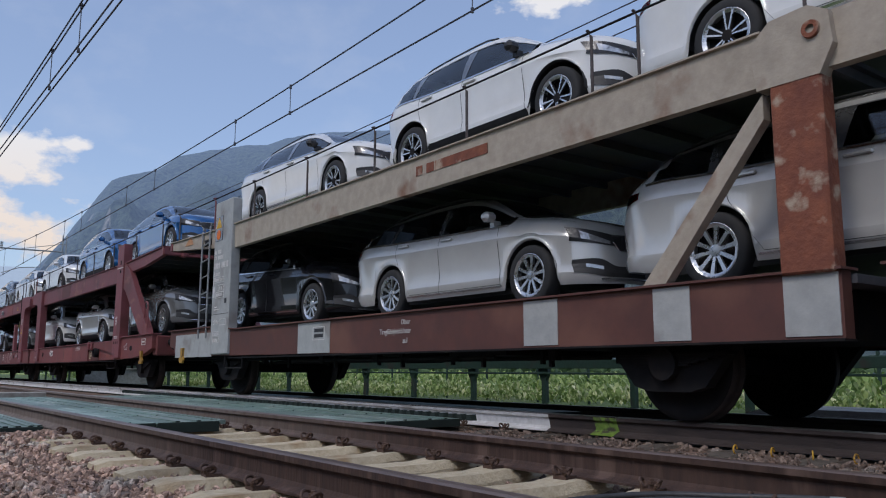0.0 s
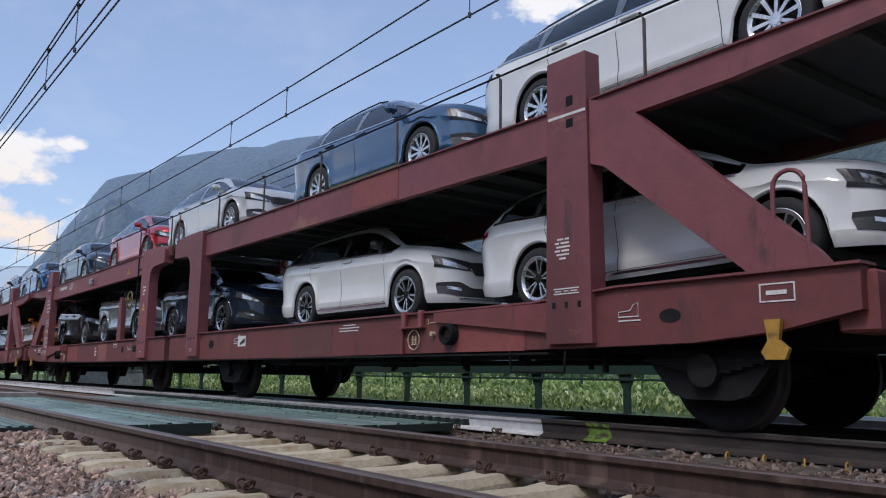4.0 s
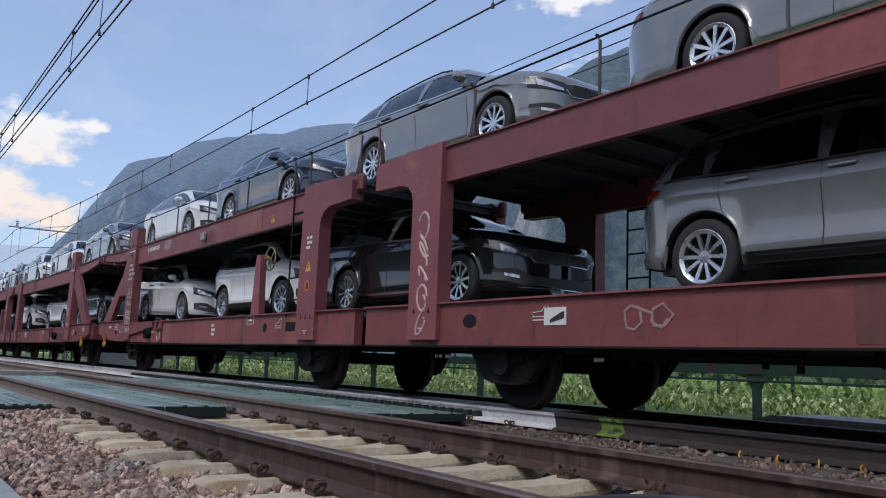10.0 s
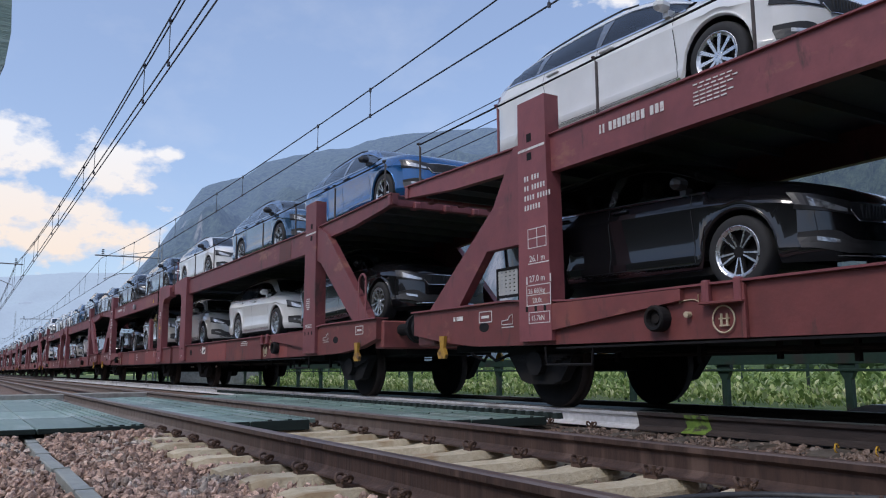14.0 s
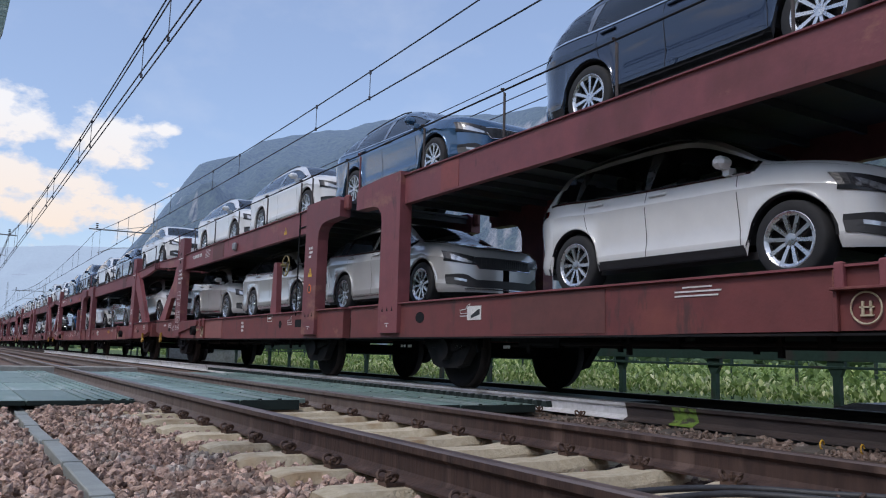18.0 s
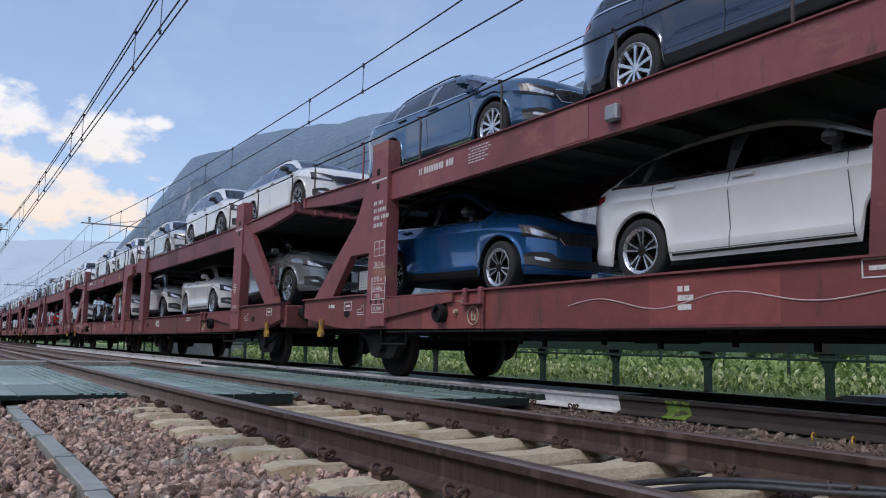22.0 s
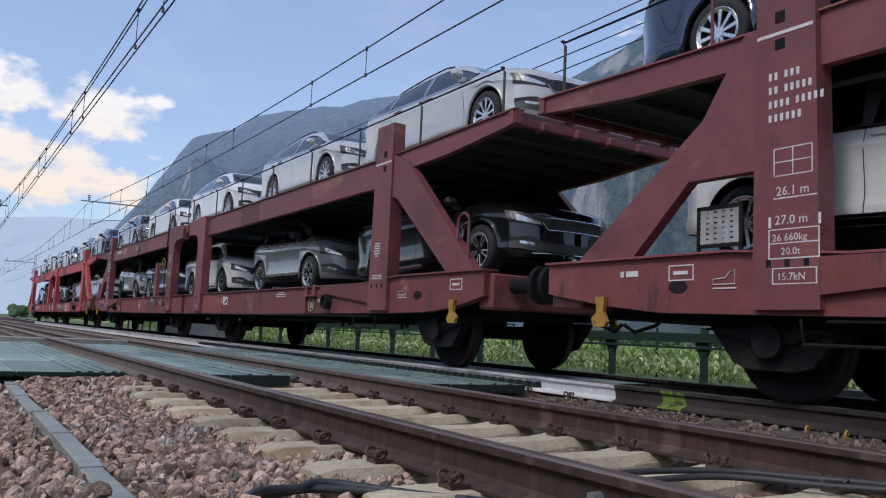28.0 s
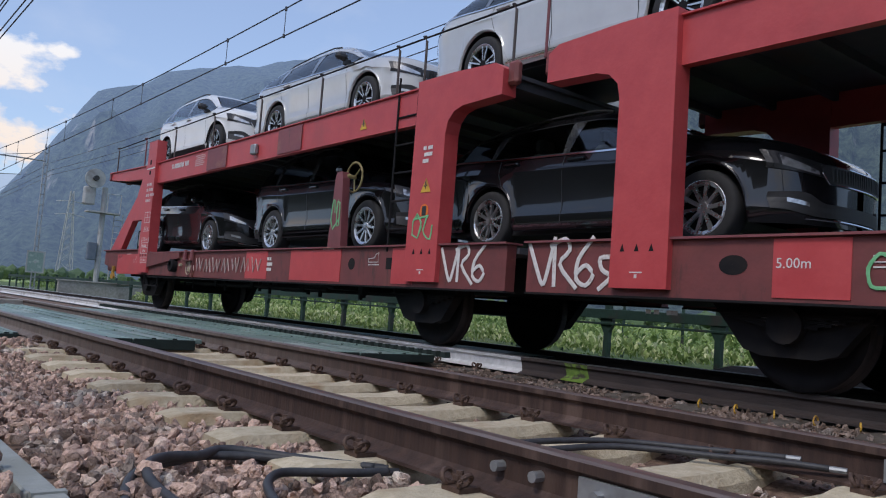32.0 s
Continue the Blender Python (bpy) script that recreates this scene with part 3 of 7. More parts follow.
# ---- loose stones ----
def stone_shape(rs, sub):
    bm = bmesh.new()
    bmesh.ops.create_icosphere(bm, subdivisions=sub, radius=1)
    seed = Vector(rs.uniform(-50, 50, 3))
    planes = [(Vector(rs.normal(size=3)).normalized(), rs.uniform(0.36, 0.72)) for _ in range(12)]
    for v in bm.verts:
        p = v.co * (1 + 0.25 * noise.noise(v.co * 1.3 + seed))
        for n, d in planes:
            over = p.dot(n) - d
            if over > 0:
                p -= n * over
        v.co = p
    vs = np.array([v.co[:] for v in bm.verts])
    fs = np.array([[v.index for v in f.verts] for f in bm.faces])
    bm.free()
    return vs, fs


def ballast():
    rs = np.random.RandomState(5)
    shapes = [stone_shape(rs, 2) for _ in range(10)]
    small = [stone_shape(rs, 1) for _ in range(8)]
    meshes = []
    for vs, fs in shapes:
        me = bpy.data.meshes.new("stone")
        me.from_pydata(vs.tolist(), [], fs.tolist())
        me.materials.append(M_STONE)
        meshes.append(me)

    def bedz(x):
        return float(np.interp(x, [-2.6, -0.6, 0.9, 1.75, 1.9, 3.22, 3.4, 4.4, 5.5, 7.2], [-0.36, -0.27, -0.235, -0.225, -0.275, -0.275, -0.235, -0.26, -0.2, -0.2]))

    def free(x, y):
        if 0.485 < x < 0.64:
            return False
        if 1.2 < x < 4.0 or 4.9 < x < 7.9:
            k = (PHASE - y) / SPACING
            if abs(k - round(k)) * SPACING < 0.14 and x < 3.9:
                return rs.rand() < (0.6 if x < 1.7 else 0.03 if x < 3.3 else 0.14)
        for r in (R1, R2, R3, R4):
            if abs(x - r) < 0.085:
                return False
        return True
    count = 0
    V, F, base = [], [], 0

    def scatter(x0, x1, y0, y1, n, r0, r1, near):
        nonlocal count, base
        for _ in range(n):
            x, y = rs.uniform(x0, x1), rs.uniform(y0, y1)
            if not free(x, y):
                continue
            r = rs.uniform(r0, r1) * (1.2 if rs.rand() < 0.12 else 0.86)
            e = Euler(rs.uniform(0, 6.28, 3)).to_matrix()
            s = np.array([r, r * rs.uniform(0.7, 1.0), r * rs.uniform(0.5, 0.8)])
            z = bedz(x) + (0.06 if 0.25 < x < 0.485 else 0.04 if 0.6 < x < 0.9 else 0.0) + r * rs.uniform(-0.2, 0.55)
            if near and count < 300 and y < 3.6 and x < 1.7:
                ob = link("stone", meshes[rs.randint(10)], None, bed)
                ob.matrix_basis = Matrix.LocRotScale((x, y, z), e, s)
                count += 1
                continue
            vs, fs = (shapes if 1.6 < y < 3.6 and x < 2.5 else small)[rs.randint(8)]
            w = (vs * s) @ np.array(e).T + (x, y, z)
            V.append(w)
            F.append(fs + base)
            base += len(w)
    scatter(-0.5, 1.75, 1.7, 3.4, 3000, 0.022, 0.050, True)
    scatter(-0.9, 1.75, 3.4, 7.9, 8800, 0.020, 0.046, False)
    for _ in range(900):
        x, y = rs.uniform(-0.9, 1.6), rs.uniform(6.9, 7.95)
        r = rs.uniform(0.02, 0.045)
        if 0.46 < x < 0.66:
            continue
        vs, fs = small[rs.randint(8)]
        w = vs * r + (x, y, bedz(x) + 0.085 * min(1.0, (y - 6.9) / 0.7) + r * rs.uniform(-0.3, 0.4))
        V.append(w)
        F.append(fs + base)
        base += len(w)
    scatter(1.88, 3.25, 0.6, 7.6, 2700, 0.02, 0.042, False)
    def heap(name, label, c1, c2, c3):
        me = bpy.data.meshes.new(name)
        me.from_pydata(np.concatenate(V).tolist(), [], np.concatenate(F).tolist())
        m = mat(name, c1, c2, 0.95, 0, 26, c3, 3.2, 1.0, 80, spec=0.2)
        nt = m.node_tree
        geo, hsv, mr = nt.nodes.new("ShaderNodeNewGeometry"), nt.nodes.new("ShaderNodeHueSaturation"), nt.nodes.new("ShaderNodeMapRange")
        bs = nt.nodes["Principled BSDF"]
        nt.links.new(bs.inputs["Base Color"].links[0].from_socket, hsv.inputs["Color"])
        nt.links.new(geo.outputs["Random Per Island"], mr.inputs[0])
        mr.inputs[3].default_value, mr.inputs[4].default_value = 0.42, 1.62
        nt.links.new(mr.outputs[0], hsv.inputs["Value"])
        nt.links.new(hsv.outputs[0], bs.inputs["Base Color"])
        tagged(link(name, me, m), label, "gravel", kind="stuff")
    scatter(-2.2, 1.75, -2.0, 1.7, 4200, 0.022, 0.046, False)
    scatter(1.88, 3.25, -2.0, 0.6, 700, 0.02, 0.042, False)
    heap("loose_stones", "pinkish grey crushed stone ballast lying round the rails", (0.33, 0.215, 0.165), (0.61, 0.44, 0.355), (0.53, 0.46, 0.39))
    V.clear()
    F.clear()
    base = 0
    scatter(3.38, 5.53, -2.0, 6.2, 6600, 0.02, 0.05, False)
    scatter(4.6, 5.53, 6.0, 9.0, 400, 0.018, 0.03, False)
    heap("grimy_stones", "grimy brown ballast stones between the two tracks", (0.14, 0.10, 0.082), (0.26, 0.20, 0.165), (0.20, 0.17, 0.15))


ballast()


# ---- distance: mountain ----
def ridge(table, d0, d1, az0, az1, step, material, name, label, rough, foot=-2.0, seed=0.0, near=0.0):
    """Mountain side from a foot at d0 to a crest at d1; table: azimuth and height angle of the crest."""
    nr = 34
    azs = np.arange(az0, az1 + 1e-6, step)
    V, F = [], []
    for a in azs:
        top = d1 * math.tan(radians(float(np.interp(a, [t[0] for t in table], [t[1] for t in table]))))
        for j in range(nr + 5):
            q = j / nr
            if q <= 1:
                d = d0 + (d1 - d0) * q
                h = foot + (top - foot) * (0.22 * q + 0.5 * smoothstep(0.10, 0.55, q) + 0.28 * smoothstep(0.55, 1.0, q))
                nz = noise.fractal((a * 0.22 + seed, d * 0.0035, h * 0.001), 1.0, 2.1, 6) * rough * math.sin(math.pi * min(1, q)) ** 1.2 * (1 - 0.85 * smoothstep(0.6, 0.95, q))
                nd = noise.fractal((a * 0.4 + seed, 9, d * 0.005), 1.0, 2.0, 5) * rough * 1.5 * math.sin(math.pi * q)
                d += nd
                h += nz + noise.fractal((a * 1.3, seed, 3), 1.0, 2.0, 4) * rough * 0.05 * smoothstep(0.85, 1.0, q)
            else:
                d = d1 + (q - 1) * 3500
                h = top * (1 - (q - 1) * 2.2) - 30
            k = 1 - near * smoothstep(33, 46, a)
            V.append((math.sin(radians(a)) * d * k, math.cos(radians(a)) * d * k, h * k))
    n = nr + 5
    for i in range(len(azs) - 1):
        for j in range(n - 1):
            p = i * n + j
            F.append((p, p + 1, p + n + 1, p + n))
    me = bpy.data.meshes.new(name)
    me.from_pydata(V, [], F)
    me.update()
    ob = link(name, me, material, smooth=True)
    return tagged(ob, label, "mountain", kind="structure")


def mountain_mat(name, forest, forest2, rock, air, haze_glow, scale, level=0.52):
    m = bpy.data.materials.new(name)
    m.use_nodes = True
    nt = m.node_tree
    N, L = nt.nodes.new, nt.links.new
    b = nt.nodes["Principled BSDF"]
    tc = N("ShaderNodeTexCoord")
    n1, n2, n3 = N("ShaderNodeTexNoise"), N("ShaderNodeTexNoise"), N("ShaderNodeTexNoise")
    for n, s, d in ((n1, scale, 8), (n2, scale * 0.22, 9), (n3, scale * 6, 4)):
        L(tc.outputs["Object"], n.inputs["Vector"])
        n.inputs["Scale"].default_value, n.inputs["Detail"].default_value, n.inputs["Roughness"].default_value = s, d, 0.65
    r1, r2 = N("ShaderNodeValToRGB"), N("ShaderNodeValToRGB")
    r1.color_ramp.elements[0].position, r1.color_ramp.elements[1].position = 0.35, 0.65
    r1.color_ramp.elements[0].color, r1.color_ramp.elements[1].color = (*forest, 1), (*forest2, 1)
    L(n3.outputs["Fac"], r1.inputs[0])
    # bare rock where the side is steep and the noise allows
    geo, sep = N("ShaderNodeNewGeometry"), N("ShaderNodeSeparateXYZ")
    L(geo.outputs["Normal"], sep.inputs[0])
    steep = N("ShaderNodeMath")
    steep.operation = "MULTIPLY_ADD"
    L(sep.outputs[2], steep.inputs[0])
    steep.inputs[1].default_value = -0.45
    L(n2.outputs["Fac"], steep.inputs[2])
    add = N("ShaderNodeMath")
    add.operation = "MULTIPLY_ADD"
    L(n1.outputs["Fac"], add.inputs[0])
    add.inputs[1].default_value = 0.35
    L(steep.outputs[0], add.inputs[2])
    r2.color_ramp.elements[0].position, r2.color_ramp.elements[1].position = level, level + 0.12
    L(add.outputs[0], r2.inputs[0])
    mx = N("ShaderNodeMix")
    mx.data_type = "RGBA"
    L(r2.outputs[0], mx.inputs[0])
    L(r1.outputs[0], mx.inputs[6])
    mx.inputs[7].default_value = (*rock, 1)
    L(mx.outputs[2], b.inputs["Base Color"])
    b.inputs["Roughness"].default_value = 0.95
    b.inputs["Specular IOR Level"].default_value = 0.1
    # haze is put in as a bluish emission that grows with distance
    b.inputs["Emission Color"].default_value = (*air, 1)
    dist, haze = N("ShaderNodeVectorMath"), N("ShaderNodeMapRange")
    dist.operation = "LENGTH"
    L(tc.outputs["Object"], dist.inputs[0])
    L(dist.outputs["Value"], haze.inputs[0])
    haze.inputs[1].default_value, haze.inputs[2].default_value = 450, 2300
    haze.inputs[3].default_value, haze.inputs[4].default_value = haze_glow * 0.24, haze_glow
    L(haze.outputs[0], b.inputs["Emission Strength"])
    bp = N("ShaderNodeBump")
    bp.inputs["Strength"].default_value, bp.inputs["Distance"].default_value = 0.8, 12
    L(n3.outputs["Fac"], bp.inputs["Height"])
    L(bp.outputs[0], b.inputs["Normal"])
    return m


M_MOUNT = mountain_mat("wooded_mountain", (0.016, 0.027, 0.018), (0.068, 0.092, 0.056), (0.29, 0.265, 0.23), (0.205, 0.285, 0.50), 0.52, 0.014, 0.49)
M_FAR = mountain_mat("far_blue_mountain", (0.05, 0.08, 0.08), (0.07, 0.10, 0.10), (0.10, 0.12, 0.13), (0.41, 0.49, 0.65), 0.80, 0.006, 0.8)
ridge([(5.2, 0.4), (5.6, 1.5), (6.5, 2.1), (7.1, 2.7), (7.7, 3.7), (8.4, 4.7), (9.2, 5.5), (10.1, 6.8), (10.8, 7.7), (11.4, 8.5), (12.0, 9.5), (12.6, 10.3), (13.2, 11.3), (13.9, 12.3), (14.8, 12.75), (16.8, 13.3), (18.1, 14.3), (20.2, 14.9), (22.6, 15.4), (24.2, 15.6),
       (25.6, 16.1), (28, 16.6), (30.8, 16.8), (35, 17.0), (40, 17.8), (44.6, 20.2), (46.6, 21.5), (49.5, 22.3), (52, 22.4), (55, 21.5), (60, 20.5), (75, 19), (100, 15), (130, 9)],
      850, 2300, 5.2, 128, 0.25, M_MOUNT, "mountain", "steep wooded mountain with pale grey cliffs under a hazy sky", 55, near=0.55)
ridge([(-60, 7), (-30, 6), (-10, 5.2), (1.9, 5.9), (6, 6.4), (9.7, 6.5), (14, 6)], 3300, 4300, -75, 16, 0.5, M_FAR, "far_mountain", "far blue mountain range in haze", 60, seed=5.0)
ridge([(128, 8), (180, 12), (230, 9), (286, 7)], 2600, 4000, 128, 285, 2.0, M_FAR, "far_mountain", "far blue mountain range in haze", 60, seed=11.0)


def bank():
    """Plain unseen bank that closes the camera's side, added to darken car reflections."""
    rs = np.random.RandomState(12)
    prof = [(-5.5, -0.45), (-7.5, 0.8), (-9, 2.2), (-10.5, 3.6), (-12.5, 5.0), (-16, 6.6), (-22, 7.6), (-34, 8.0)]
    bm = bmesh.new()
    rows = [[bm.verts.new((x + rs.uniform(-0.3, 0.3), y * 1.5, z * (1 + 0.16 * math.sin(y * 0.09) + 0.08 * math.sin(y * 0.37) + rs.uniform(-0.03, 0.03)) if z > 0 else z)) for x, z in prof] for y in range(-70, 91, 2)]
    for a, b in zip(rows, rows[1:]):
        for i in range(len(prof) - 1):
            bm.faces.new((a[i], a[i + 1], b[i + 1], b[i]))
    bmesh.ops.recalc_face_normals(bm, faces=bm.faces)
    for fc in bm.faces:
        fc.smooth = True
    structure(part("bank", bm, mat("dark_bushy_bank", (0.018, 0.026, 0.012), (0.055, 0.065, 0.028), 0.95, 0, 1.5, (0.03, 0.032, 0.018), 0.3, 0.6, 6)), "plain unseen bank added behind the camera for dark reflections", "bank")


bank()

# ---- cars ----
SPECS = {  # side view in metres, x forward from the middle of the wheelbase, z up from the road
    "estate": dict(wb=2.686, front=2.24, rear=-2.45, w=0.915, wr=0.60, arch=0.378, wheel=0.330, sill=0.20,
                   top=[(-2.45, 0.80), (-2.43, 0.98), (-2.34, 1.09), (-2.16, 1.24), (-2.02, 1.345), (-1.86, 1.39), (-1.2, 1.447), (-0.5, 1.47), (-0.05, 1.462), (0.30, 1.405), (0.62, 1.27), (1.06, 1.045), (1.25, 1.01), (1.62, 0.955), (1.92, 0.885), (2.08, 0.82), (2.18, 0.735), (2.24, 0.62)],
                   belt=[(-2.45, 0.78), (-2.3, 0.985), (-1.9, 1.03), (-1.3, 1.0), (0.0, 0.96), (1.06, 0.925), (1.6, 0.86), (1.95, 0.78), (2.24, 0.58)],
                   scr=(0.34, 1.08), rear_scr=(-2.34, -2.06), panes=((-2.02, -1.80, -1.40, -1.36), (-1.34, -1.28, -0.33, -0.28), (-0.24, -0.20, 0.96, 0.96)),
                   seams=(-1.20, -0.26, 0.84), rails=(-1.75, 0.05), clad=False, word="estate car"),
    "suv": dict(wb=2.76, front=2.26, rear=-2.36, w=0.94, wr=0.65, arch=0.405, wheel=0.36, sill=0.26,
                top=[(-2.36, 0.95), (-2.34, 1.12), (-2.24, 1.30), (-2.08, 1.48), (-1.94, 1.565), (-1.7, 1.605), (-1.0, 1.645), (-0.35, 1.65), (0.10, 1.625), (0.40, 1.55), (0.70, 1.40), (1.12, 1.175), (1.32, 1.14), (1.70, 1.075), (1.96, 1.00), (2.10, 0.93), (2.20, 0.84), (2.26, 0.72)],
                belt=[(-2.36, 0.93), (-2.2, 1.10), (-1.8, 1.13), (-1.2, 1.10), (0.0, 1.065), (1.12, 1.04), (1.65, 0.975), (1.98, 0.89), (2.26, 0.68)],
                scr=(0.44, 1.12), rear_scr=(-2.26, -2.0), panes=((-2.02, -1.86, -1.44, -1.40), (-1.38, -1.32, -0.33, -0.28), (-0.24, -0.20, 1.0, 1.0)),
                seams=(-1.24, -0.26, 0.88), rails=(-1.8, 0.15), clad=True, word="sport utility car"),
    "compact": dict(wb=2.65, front=2.12, rear=-2.12, w=0.90, wr=0.60, arch=0.385, wheel=0.335, sill=0.24,
                    top=[(-2.12, 0.88), (-2.10, 1.06), (-2.0, 1.22), (-1.84, 1.40), (-1.72, 1.475), (-1.5, 1.515), (-0.9, 1.55), (-0.35, 1.557), (0.06, 1.535), (0.34, 1.465), (0.64, 1.31), (1.04, 1.095), (1.24, 1.06), (1.58, 1.00), (1.84, 0.93), (1.98, 0.865), (2.07, 0.78), (2.12, 0.66)],
                    belt=[(-2.12, 0.85), (-1.98, 1.03), (-1.6, 1.06), (-1.1, 1.03), (0.0, 0.995), (1.04, 0.97), (1.5, 0.91), (1.84, 0.83), (2.12, 0.62)],
                    scr=(0.38, 1.04), rear_scr=(-2.02, -1.78), panes=((-1.74, -1.58, -1.36, -1.32), (-1.30, -1.24, -0.33, -0.28), (-0.24, -0.20, 0.94, 0.94)),
                    seams=(-1.16, -0.26, 0.82), rails=(-1.5, 0.05), clad=True, word="compact crossover"),
    "hatch": dict(wb=2.649, front=2.20, rear=-2.16, w=0.895, wr=0.585, arch=0.378, wheel=0.328, sill=0.20,
                  top=[(-2.16, 0.84), (-2.14, 0.98), (-2.06, 1.08), (-1.78, 1.25), (-1.56, 1.35), (-1.3, 1.40), (-0.7, 1.46), (-0.3, 1.468), (0.02, 1.455), (0.32, 1.39), (0.64, 1.25), (1.06, 1.04), (1.25, 1.005), (1.60, 0.95), (1.88, 0.88), (2.04, 0.815), (2.14, 0.73), (2.20, 0.62)],
                  belt=[(-2.16, 0.82), (-2.02, 0.985), (-1.7, 1.02), (-1.2, 0.99), (0.0, 0.95), (1.06, 0.92), (1.56, 0.86), (1.9, 0.78), (2.20, 0.58)],
                  scr=(0.36, 1.08), rear_scr=(-2.02, -1.60), panes=((-1.72, -1.50, -1.33, -1.31), (-1.29, -1.23, -0.33, -0.28), (-0.24, -0.20, 0.96, 0.96)),
                  seams=(-1.16, -0.26, 0.84), rails=None, clad=False, word="hatchback car"),
}


def soft_at(table, x):
    """Value at x of a smooth curve through a table of (x, value), without overshoot."""
    if x <= table[0][0]:
        return table[0][1]
    if x >= table[-1][0]:
        return table[-1][1]
    n = len(table)
    i = next(k for k in range(n - 1) if x <= table[k + 1][0])

    def slope(k):
        return (table[k + 1][1] - table[k][1]) / (table[k + 1][0] - table[k][0])

    def tangent(k):
        if k in (0, n - 1):
            return slope(0 if k == 0 else n - 2)
        a, b = slope(k - 1), slope(k)
        return 0.0 if a * b <= 0 else 2 * a * b / (a + b)
    (xa, va), (xb, vb) = table[i], table[i + 1]
    h = xb - xa
    t = (x - xa) / h
    return (2 * t ** 3 - 3 * t * t + 1) * va + (t ** 3 - 2 * t * t + t) * h * tangent(i) + (3 * t * t - 2 * t ** 3) * vb + (t ** 3 - t * t) * h * tangent(i + 1)


BELT, RAIL, MIDDLE = 5, 7, 10   # places along the half section: foot of the windows, roof edge, crown


class Shell:
    """The outer skin of a car: ring(x) gives its half section, at(x, r, side) any point on it."""

    def __init__(self, sp):
        self.sp = sp
        self.kept = {}

    def ring(self, x):
        key = round(x, 5)
        if key not in self.kept:
            self.kept[key] = self.section(x)
        return self.kept[key]

    def section(self, x):
        sp = self.sp
        f, b = sp["front"], sp["rear"]
        t = soft_at(sp["top"], x)
        zs = min(soft_at(sp["belt"], x), t - 0.03)
        # plan: full in the middle, rounded to the ends
        uf = min(0.9995, max(0.0, (x - (f - 0.80)) / 0.80))
        ub = min(1.0, max(0.0, ((b + 0.55) - x) / 0.55))
        w = sp["w"] * (1 - 0.05 * uf) * (1 - uf ** 2.8) ** 0.42 * (1 - 0.24 * ub ** 2.6)
        cab = smoothstep(sp["scr"][1] + 0.02, sp["scr"][0] - 0.05, x) if x > 0 else 1.0
        lo = sp["sill"] + 0.06 * smoothstep(b + 0.5, b, x)
        z0 = lo
        for ax in (sp["wb"] / 2, -sp["wb"] / 2):
            d = sp["arch"] ** 2 - (x - ax) ** 2
            if d > 0:
                z0 = max(z0, sp["wheel"] + math.sqrt(d))
        wr = sp["wr"] + (w * 0.80 - sp["wr"]) * (1 - cab) if x > 0 else min(sp["wr"], w * 0.80)
        zr = max(t - (0.075 * cab + 0.032 * (1 - cab)), zs + 0.012)
        hgt = zs - lo
        tuck = 1 - 0.10 * uf ** 2
        z = [z0]
        for q, gap in ((0.10, 0.015), (0.20, 0.03), (0.33, 0.045), (0.80, 0.075), (1.0, 0.09)):
            z.append(max(lo + hgt * q, z0 + gap))
        flare = 0.012 * smoothstep(0.10, 0.0, min(abs(abs(x) - sp["wb"] / 2) - sp["arch"], 0.1)) if z0 == lo else 0.012
        return [(w * 0.95 * tuck + flare, z[0]), (w * 0.985 * (tuck + 1) / 2 + flare, z[1]), (w * 0.982 + flare * 0.5, z[2]), (w * 0.958 + flare, z[3]), (w * 1.0, z[4]), (w * 0.948, z[5]),
                ((w * 0.948 + wr) / 2 + 0.030 * cab, (z[5] + zr) / 2), (wr + 0.02, max(zr, z[5] + 0.01)), (wr - 0.055, max(zr, z[5] + 0.01) + (t - zr) * 0.62), (wr * 0.52, t - (t - zr) * 0.10), (0, max(t, z[5] + 0.02))]

    def at(self, x, r, side=1, off=0.0):
        pts = self.ring(x)
        i = min(MIDDLE - 1, int(r))
        q = r - i
        (ya, za), (yb, zb) = pts[i], pts[i + 1]
        y, z = ya + (yb - ya) * q, za + (zb - za) * q
        if off:
            ny, nz = zb - za, ya - yb
            ln = math.hypot(ny, nz) or 1
            k = min(MIDDLE, i + (q > 0.5))
            dx = (self.ring(x + 0.01)[k][0] - self.ring(x - 0.01)[k][0]) / 0.02
            n = Vector((-dx, ny / ln, nz / ln)).normalized() * off
            return Vector((x + n.x, (y + n.y) * side, z + n.z))
        return Vector((x, y * side, z))


def front_x(sh, y, z):
    """How far forward the skin lies at the width y and height z of the nose."""
    f = sh.sp["front"]

    def half(x):
        pts = sh.ring(x)
        if z > pts[-1][1]:
            return -1
        for (ya, za), (yb, zb) in zip(pts, pts[1:]):
            if z <= zb:
                q = max(0, (z - za) / max(1e-6, zb - za))
                return ya + (yb - ya) * q
        return 0
    a, b = f - 1.0, f
    if half(b) >= abs(y):
        return f
    for _ in range(15):
        m = (a + b) / 2
        a, b = (m, b) if half(m) >= abs(y) else (a, m)
    return a


